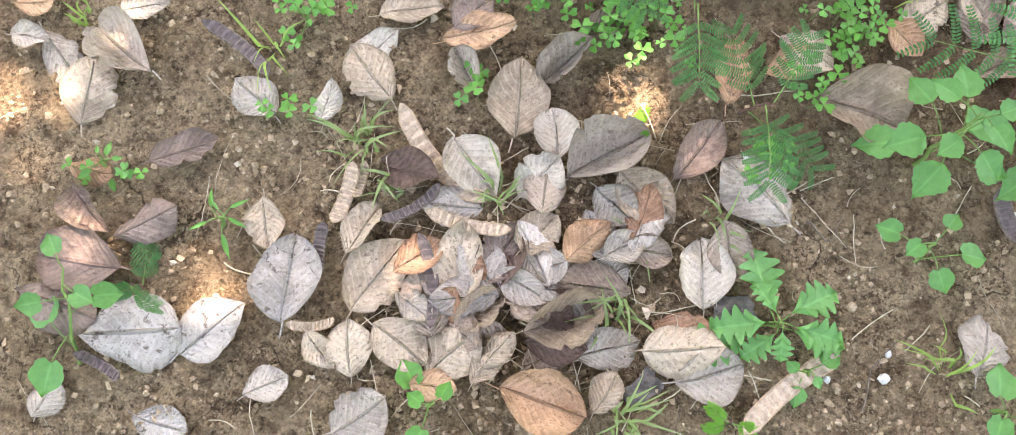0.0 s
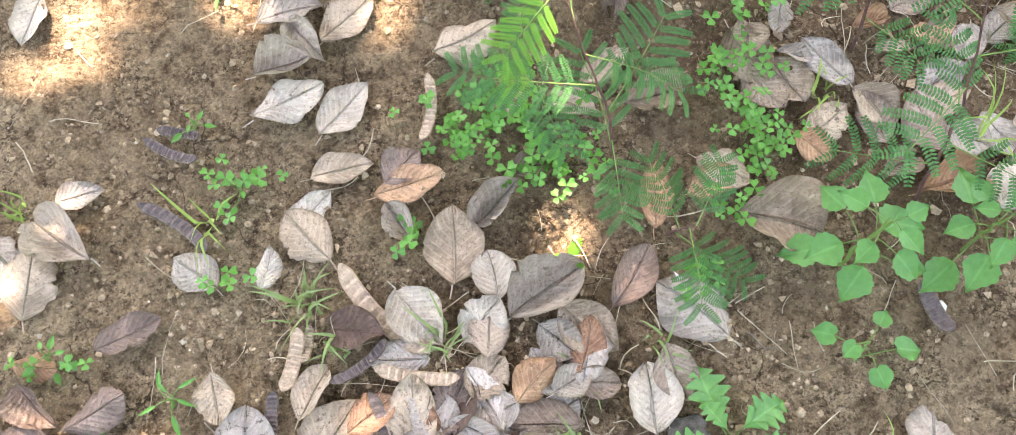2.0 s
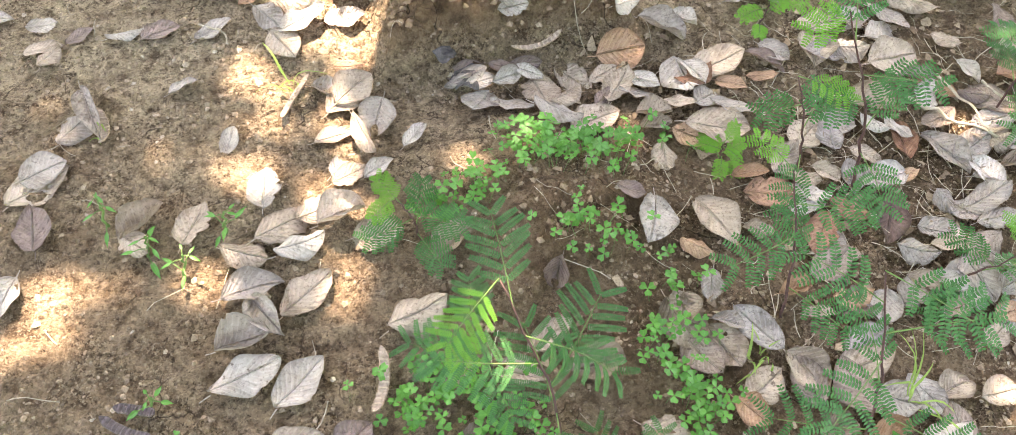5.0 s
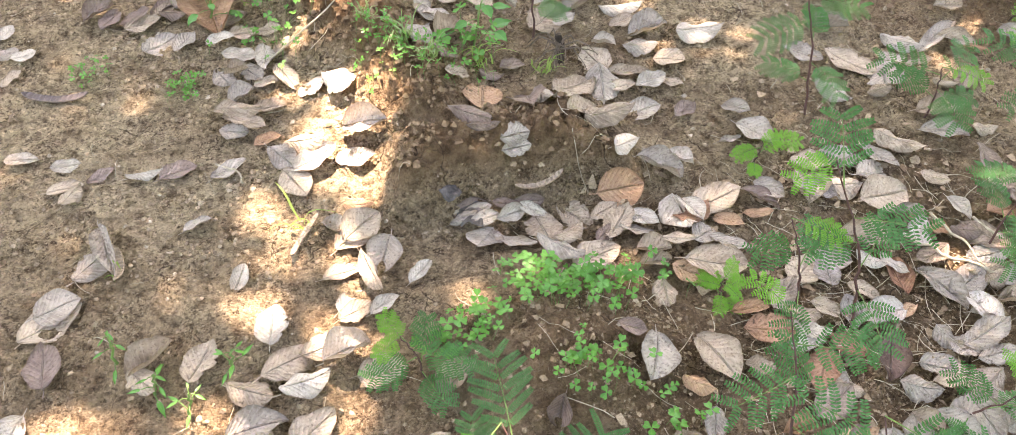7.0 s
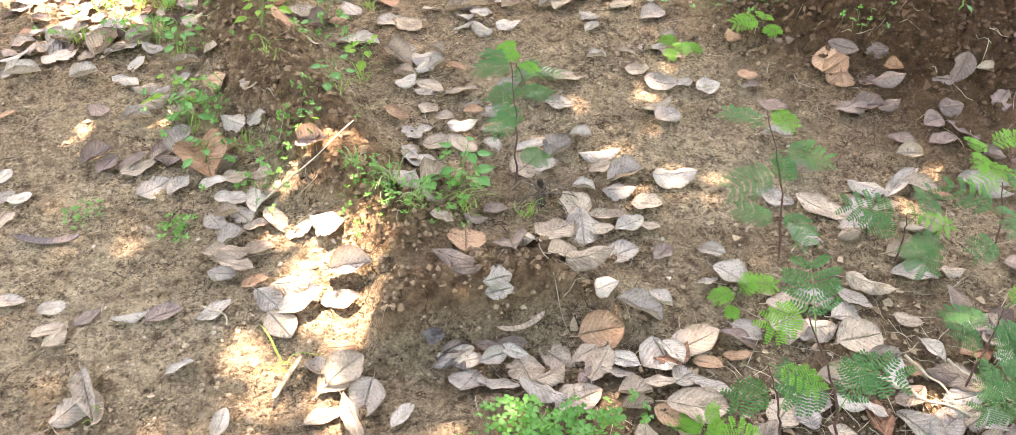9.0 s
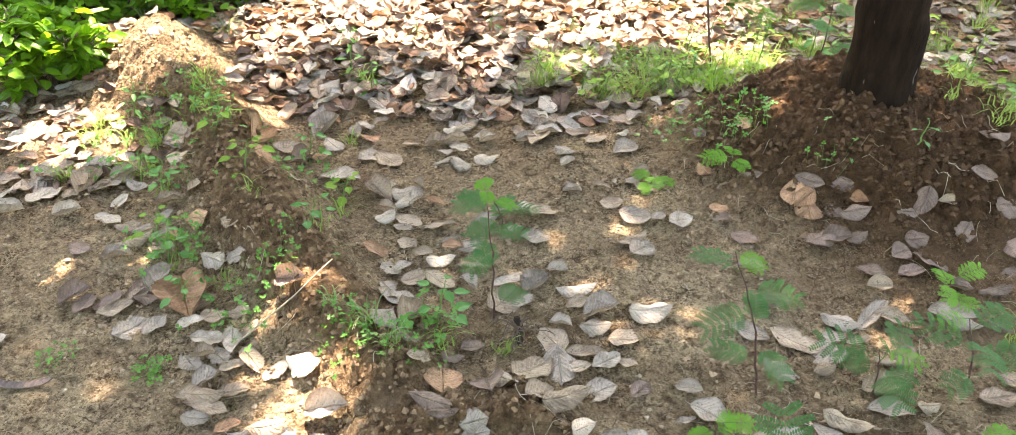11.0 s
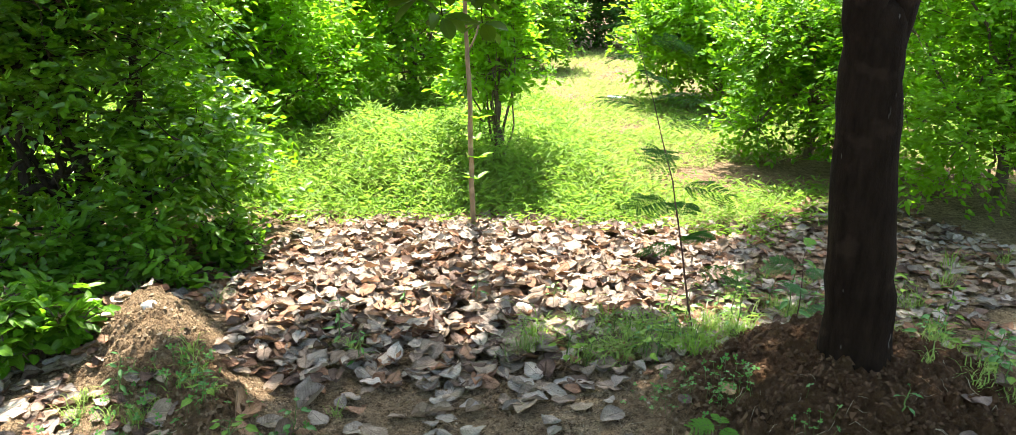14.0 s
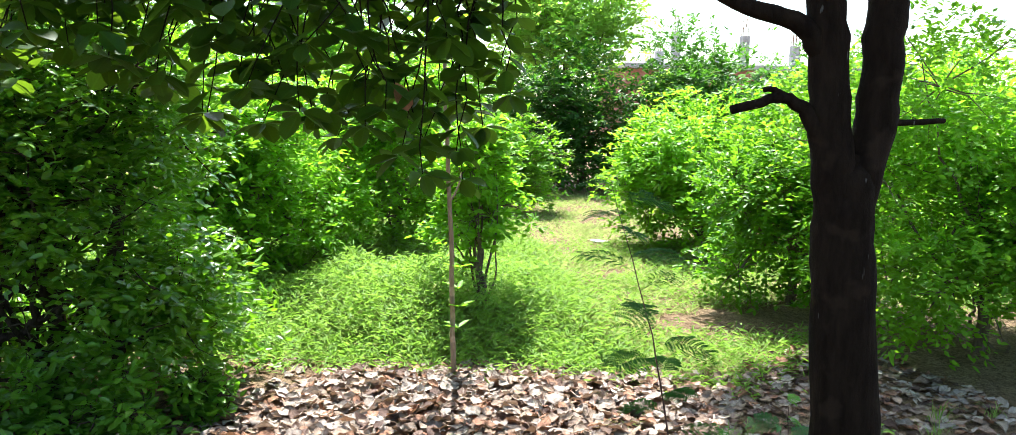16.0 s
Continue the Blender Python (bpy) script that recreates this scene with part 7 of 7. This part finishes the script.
leafy_weed("lobed_weed", 0.365, 0.168, 0.05, 9, 0.085, 0.062, LOBED, "low weed with deeply lobed light green leaves", 3, (0, 0), 0.022, lobes=4)
leafy_weed("lobed_weed", 0.40, 0.11, 0.035, 4, 0.035, 0.032, BROAD, "low weed with rounded light green leaves", 4, (0, 0), 0.02, teeth=4)
leafy_weed("heart_leaved_vine", -0.515, 0.12, 0.09, 6, 0.05, 0.05, BROAD, "small vine with heart-shaped green leaves over dry litter", 5, (0.02, 0.12), 0.05, heart=0.9)
leafy_weed("heart_leaved_vine", -0.07, 0.075, 0.04, 4, 0.034, 0.036, CLOVER, "small vine with heart-shaped green leaves over dry litter", 6, (0.01, 0.0), 0.03, heart=0.9)
leafy_weed("heart_leaved_vine", 0.555, 0.245, 0.04, 5, 0.04, 0.042, BROAD, "small vine with heart-shaped green leaves on bare soil", 7, (0.01, 0.02), 0.045, heart=0.9)
leafy_weed("heart_leaved_vine", 0.63, 0.06, 0.03, 3, 0.05, 0.05, BROAD, "small vine with heart-shaped green leaves on bare soil", 8, (0.0, 0.0), 0.03, heart=0.9)
leafy_weed("leafy_weed", 0.30, 1.70, 0.12, 9, 0.05, 0.035, BROAD, "bright green leafy weed among fallen leaves", 9, (0.03, 0.02), 0.05, teeth=4)
for i, (x, y, tall, n, long, wide) in enumerate((
    (-0.32, 0.94, 0.05, 7, 0.032, 0.009), (-0.20, 0.97, 0.05, 7, 0.03, 0.009), (-0.39, 1.01, 0.07, 6, 0.03, 0.008), (-0.26, 0.90, 0.05, 6, 0.028, 0.008), (-0.24, 0.58, 0.03, 6, 0.02, 0.012),
    (-0.34, 0.305, 0.03, 6, 0.038, 0.008), (-0.50, 0.38, 0.03, 5, 0.024, 0.012), (-0.30, 0.68, 0.03, 5, 0.022, 0.01), (0.155, 3.22, 0.20, 12, 0.06, 0.018), (0.22, 3.05, 0.14, 9, 0.05, 0.018),
    (0.42, 3.45, 0.12, 8, 0.05, 0.016),
)):
    leafy_weed("leafy_weed", x, y, tall, n, long, wide, CLOVER, "slender green weed with narrow pointed leaves", 20 + i, (0.012, 0.01), 0.02)
for i, (x, y, tall, n, long, wide) in enumerate((
    (0.72, 3.45, 0.14, 8, 0.05, 0.018), (1.27, 2.9, 0.13, 10, 0.05, 0.02), (1.40, 2.93, 0.15, 10, 0.05, 0.02), (1.20, 3.05, 0.12, 9, 0.05, 0.018), (1.95, 3.05, 0.25, 12, 0.07, 0.03),
    (2.35, 2.75, 0.14, 10, 0.06, 0.03), (2.45, 2.5, 0.16, 11, 0.06, 0.03), (2.30, 2.35, 0.12, 9, 0.06, 0.03), (-0.42, 2.45, 0.12, 10, 0.05, 0.025), (-0.36, 2.12, 0.12, 10, 0.045, 0.022),
    (-0.30, 2.75, 0.10, 9, 0.05, 0.022), (-0.58, 2.95, 0.13, 10, 0.06, 0.02), (1.72, 2.05, 0.06, 5, 0.035, 0.016),
)):
    leafy_weed("leafy_weed", x, y, tall, n, long, wide, BROAD, "bright green leafy weed growing through litter", 50 + i, (0.02, 0.0), 0.03)
for i, row in enumerate((
    (-0.156, 0.417, 22, 0.10), (-0.12, 0.36, 10, 0.07), (0.02, 0.33, 12, 0.08), (0.17, 0.187, 16, 0.11), (0.18, 0.055, 22, 0.09), (0.21, 0.275, 10, 0.05), (0.30, 0.30, 8, 0.07),
    (0.15, 1.66, 34, 0.10), (0.20, 1.58, 30, 0.08), (0.08, 1.74, 20, 0.08), (0.83, 3.0, 30, 0.24), (0.75, 2.95, 16, 0.16), (1.30, 2.92, 40, 0.16), (1.42, 2.98, 30, 0.14), (1.15, 2.98, 26, 0.14),
    (1.62, 3.1, 30, 0.16), (1.10, 3.25, 26, 0.14), (-0.66, 3.75, 22, 0.16), (-0.34, 3.68, 22, 0.18),
)):
    tuft(*row, seed=i)
for i, row in enumerate((
    (-0.58, 2.80, 20, 0.14), (-0.34, 2.98, 18, 0.12), (-0.48, 2.72, 16, 0.10), (-0.70, 2.95, 20, 0.12), (-0.72, 2.60, 20, 0.12), (0.20, 3.15, 26, 0.14), (2.0, 3.1, 36, 0.2), (2.2, 2.95, 36, 0.18), (2.35, 2.6, 36, 0.16), (2.0, 2.75, 24, 0.14),
    (0.58, 0.10, 10, 0.10), (0.80, 0.52, 8, 0.2), (0.60, 0.62, 8, 0.08), (-0.54, 0.60, 10, 0.05), (-0.28, 0.55, 8, 0.12), (1.55, 1.2, 20, 0.2), (1.65, 1.45, 16, 0.16), (0.45, 1.62, 16, 0.08),
    (0.31, 1.66, 20, 0.1), (-0.43, 1.23, 5, 0.06), (-0.08, 1.27, 5, 0.1), (1.95, 2.25, 14, 0.1),
)):
    tuft(*row, seed=30 + i, mat=GRASS)

green = np.random.default_rng(77)
for i in range(34):
    x, y = green.uniform(1.0, 2.3), green.uniform(2.8, 3.7)
    if math.hypot(x - TREE[0], y - TREE[1]) > 0.45:
        tuft(x, y, 22, green.uniform(0.07, 0.16), 100 + i, 0.05, GRASS)
for i in range(9):
    tuft(green.uniform(2.05, 2.6), green.uniform(2.1, 2.9), 24, green.uniform(0.08, 0.16), 140 + i, 0.05, GRASS)
for i in range(12):
    tuft(green.uniform(-0.75, -0.25), green.uniform(2.45, 2.95), 20, green.uniform(0.06, 0.13), 160 + i, 0.05, GRASS)
for i in range(10):
    x, y = green.uniform(1.0, 2.2), green.uniform(2.75, 3.5)
    if math.hypot(x - TREE[0], y - TREE[1]) > 0.45:
        leafy_weed("leafy_weed", x, y, green.uniform(0.08, 0.16), 9, 0.045, 0.02, CLOVER, "bright green leafy weed growing through litter", 80 + i, (0.02, 0.0), 0.03)


for i in range(46):
    x, y = green.normal(1.38, 0.22), green.normal(3.0, 0.16)
    if math.hypot(x - TREE[0], y - TREE[1]) > 0.5:
        tuft(x, y, 26, green.uniform(0.10, 0.24), 200 + i, 0.06, (GRASS, WEEDLEAF)[i % 2], 0.7, "lush green grass tuft growing through leaf litter")
for i in range(16):
    x, y = green.normal(1.4, 0.25), green.normal(2.95, 0.16)
    if math.hypot(x - TREE[0], y - TREE[1]) > 0.5:
        leafy_weed("leafy_weed", x, y, green.uniform(0.10, 0.22), 10, 0.05, 0.024, WEEDLEAF, "bright green leafy weed growing through litter", 120 + i, (0.03, 0.0), 0.04)
for i, (x, y) in enumerate(((-0.16, 2.36), (0.02, 2.10), (-0.26, 2.62), (0.0, 2.6), (0.10, 2.35), (-0.5, 2.55), (-0.40, 2.2), (-0.30, 1.95), (2.25, 2.55), (2.4, 2.75), (2.2, 2.2))):
    leafy_weed("leafy_weed", x, y, green.uniform(0.06, 0.13), 8, 0.042, 0.03, (WEEDLEAF, BROAD)[i % 2], "bright green leafy weed on crumbly dug earth", 140 + i, (0.02, 0.0), 0.045, teeth=3)
    tuft(x + green.normal() * 0.08, y + green.normal() * 0.08, 12, 0.09, 260 + i, 0.05, GRASS)
for i, row in enumerate(((1.36, 2.36, 0.12, 0.10, 26, 0.07, 0.009), (1.50, 2.12, 0.10, 0.08, 10, 0.05, 0.008), (1.28, 2.48, 0.12, 0.10, 20, 0.06, 0.009), (-0.36, 2.52, 0.14, 0.12, 24, 0.06, 0.008), (0.02, 2.45, 0.12, 0.14, 20, 0.06, 0.008), (-0.15, 1.82, 0.12, 0.10, 30, 0.05, 0.007))):
    clover(*row, seed=70 + i)
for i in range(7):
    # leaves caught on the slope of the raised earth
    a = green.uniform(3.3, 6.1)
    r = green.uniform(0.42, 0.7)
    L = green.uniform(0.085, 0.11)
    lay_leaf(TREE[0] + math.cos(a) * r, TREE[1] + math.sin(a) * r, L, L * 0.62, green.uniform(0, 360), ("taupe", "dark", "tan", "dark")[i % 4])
for i in range(3):
    t = green.random()
    L = green.uniform(0.08, 0.105)
    lay_leaf(-0.35 + 0.42 * t + green.normal() * 0.1, 2.75 - 0.9 * t + green.normal() * 0.06, L, L * 0.6, green.uniform(0, 360), ("taupe", "dark", "tan", "dark")[i % 4])


for i in range(12):
    x, y = green.uniform(2.2, 3.6), green.uniform(2.6, 3.7)
    tuft(x, y, 22, green.uniform(0.08, 0.2), 300 + i, 0.06, (GRASS, WEEDLEAF)[i % 2])
for i in range(10):
    leafy_weed("leafy_weed", green.uniform(2.2, 3.4), green.uniform(2.4, 3.4), green.uniform(0.10, 0.2), 10, 0.055, 0.028, WEEDLEAF, "bright green leafy weed growing through litter", 170 + i, (0.03, 0.0), 0.04)


for t, s in LOOSE.items():
    if not s.v:
        continue
    tagged(new("scattered_leaves", s.mesh("scattered_leaves", DRY_LOOSE[t])), f"{t} dry fallen leaves scattered over bare earth", "leaf litter", kind="stuff")


# ---- sapling in the leaf bed, stones, scraps ----
def build_sapling():
    top = empty("sapling", 0.917, 4.66, ground_at(0.917, 4.66), "tall thin sapling with a bare light brown stem", "sapling")
    line = bend([(0, 0, -0.02), (-0.004, 0, 0.4), (-0.012, -0.01, 0.75), (-0.03, -0.01, 1.2), (-0.045, -0.01, 1.6), (-0.05, 0, 2.1)], 24, 0.002)
    v, f, uv = tube(line, np.linspace(0.0155, 0.009, 24), 10, 0.03)
    part("stem", mesh("stem", v, f, SAPBARK, uv), top)
    v, f, uv = tube(bend([(-0.02, -0.01, 0.98), (0.03, -0.01, 1.06), (0.045, -0.01, 1.14)], 6), 0.005, 6)
    part("twig", mesh("twig", v, f, SAPBARK, uv), top)
    s = Soup()
    for z in (0.28, 0.4, 0.5, 0.62):
        a = RNG.uniform(0, 6.28, 3)
        p = np.tile([0.03, 0.0, z], (3, 1))
        s.add(*foliage(p, np.stack([np.cos(a), np.sin(a), np.full(3, 0.5)], 1), np.tile([0, 0, 1.0], (3, 1)), 0.1, 0.035, 0.2, 0.2))
    a = RNG.uniform(0, 6.28, 60)
    p = np.stack([RNG.normal(size=60) * 0.12 - 0.05, RNG.normal(size=60) * 0.12, RNG.uniform(1.95, 2.4, 60)], 1)
    s.add(*foliage(p, np.stack([np.cos(a), np.sin(a), RNG.uniform(-0.4, 0.4, 60)], 1), np.tile([0, 0, 1.0], (60, 1)) + RNG.normal(size=(60, 3)) * 0.3, 0.11, 0.05))
    tagged(part("leaves", s.mesh("leaves", LIME), top), kind="stuff")


build_sapling()


def pebble(x, y, r, seed, mat, name, label, category, flat=0.6):
    bm = bmesh.new()
    bmesh.ops.create_icosphere(bm, subdivisions=2, radius=r)
    for v in bm.verts:
        v.co *= 0.8 + 0.4 * noise.noise(v.co * (1.2 / r) + Vector((seed, 0, 0)))
        v.co.z *= flat
    me = from_bm(bm, name, mat)
    me.polygons.foreach_set("use_smooth", np.ones(len(me.polygons), bool))
    ob = new(name, me)
    ob.matrix_basis = pose(x, y, ground_at(x, y) + r * flat * 0.45, 0, 0, seed * 40)
    tagged(ob, label, category, "pebbles")


pebble(-0.535, 3.31, 0.036, 1, STONE, "stone", "pale rounded stone on the earth mound", "stone", 0.8)
for i, (x, y, r) in enumerate(((0.18, 0.62, 0.012), (0.47, 0.19, 0.008), (0.50, 0.10, 0.009), (-0.55, 0.40, 0.007), (0.43, 0.10, 0.006), (-0.34, 0.40, 0.005), (0.68, 0.30, 0.012), (-0.62, 0.62, 0.008), (0.51, 0.13, 0.006), (-0.15, 0.36, 0.005))):
    pebble(x, y, r, 2 + i, CRUMB if i % 2 else STONE, "pebble", "small pale pebble lying on bare soil", "pebble")


def scrap(x, y, r, seed, mat, name, label, category):
    """A crumpled flat scrap."""
    rng = np.random.default_rng(seed)
    n = 9
    uu, vv = np.meshgrid(np.linspace(-1, 1, n), np.linspace(-1, 1, n), indexing="ij")
    rim = 1 - 0.3 * rng.random((n, n)) * (np.maximum(np.abs(uu), np.abs(vv)) > 0.8)
    v = np.stack([uu * r * rim, vv * r * 0.6 * rim, r * 0.35 * fbm(uu + 7, vv + 3, 1.3, seed) + 0.002], -1).reshape(-1, 3)
    i = (np.arange(n - 1)[:, None] * n + np.arange(n - 1)[None]).ravel()
    f = np.stack([i, i + n, i + n + 1, i + 1], 1)
    ob = new(name, mesh(name, v, f, mat, smooth=False))
    ob.matrix_basis = pose(x, y, ground_at(x, y) + 0.002, 0, 0, seed * 37)
    tagged(ob, label, category)


for i, (x, y, r) in enumerate(((0.315, 0.19, 0.03), (0.20, 0.09, 0.03), (0.24, 1.27, 0.05), (0.20, 1.29, 0.035), (0.36, 0.36, 0.035))):
    scrap(x, y, r, 5 + i, CHAR if i != 4 else STONE, "litter_scrap", "crumpled dark grey scrap of decayed litter on soil", "scrap")
scrap(3.28, 9.06, 0.12, 3, BLUE, "plastic_scrap", "pale blue plastic scrap lying in the grass", "scrap")


def twig(points, radius):
    p = np.array(points, float)
    p[:, 2] += height(p[:, 0], p[:, 1])
    line = bend(p, 10, 0.002)
    v, f, uv = tube(line - line[0], np.linspace(radius, radius * 0.5, 10), 6, 0.05)
    ob = new("fallen_twig", mesh("fallen_twig", v, f, STRAW if radius > 0.002 else TWIG, uv))
    ob.matrix_basis = pose(*line[0])
    tagged(ob, "dry light brown twig lying among fallen leaves", "twig", "fallen twigs")


twig([(1.02, 1.06, 0.01), (1.08, 1.0, 0.015), (1.17, 0.94, 0.02)], 0.004)
twig([(1.10, 1.10, 0.01), (1.13, 1.02, 0.02), (1.14, 0.95, 0.02)], 0.003)
twig([(1.18, 1.08, 0.01), (1.20, 1.0, 0.02), (1.27, 0.93, 0.02)], 0.003)
twig([(-0.18, 1.74, 0.004), (-0.02, 1.80, 0.02), (0.08, 1.86, 0.03)], 0.0025)
twig([(-0.26, 1.47, 0.004), (-0.21, 1.43, 0.01), (-0.20, 1.40, 0.004)], 0.003)
twig([(0.42, 0.30, 0.003), (0.45, 0.27, 0.006), (0.47, 0.31, 0.003)], 0.0016)
twig([(0.47, 0.06, 0.003), (0.49, 0.12, 0.006), (0.53, 0.15, 0.003)], 0.0012)
twig([(0.30, 0.36, 0.004), (0.36, 0.40, 0.006), (0.42, 0.36, 0.003)], 0.0014)


def root_clump(x, y):
    """A pulled-up stump of thin dry roots lying in a shallow pit."""
    rng = np.random.default_rng(61)
    top = empty("root_clump", x, y, ground_at(x, y), "dry dark brown clump of thin pulled-up roots", "roots")
    for i in range(26):
        a, r, h = rng.uniform(0, 6.28), rng.uniform(0.03, 0.10), rng.uniform(0.0, 0.05)
        e = np.array([math.cos(a) * r, math.sin(a) * r * 0.7, h * 0.3])
        v, f, uv = tube(bend([(0, 0, 0.03), e * 0.5 + [0, 0, h + 0.02], e], 8, 0.002), np.linspace(0.0022, 0.0007, 8), 5)
        part("root", mesh("root", v, f, TWIG, uv), top)
    v, f, uv = tube(bend([(0, 0, -0.01), (0.006, 0.004, 0.03), (0.0, 0.01, 0.06)], 8, 0.001), np.linspace(0.012, 0.007, 8), 8, 0.1)
    part("stump", mesh("stump", v, f, DARKTWIG, uv), top)


root_clump(0.491, 1.662)
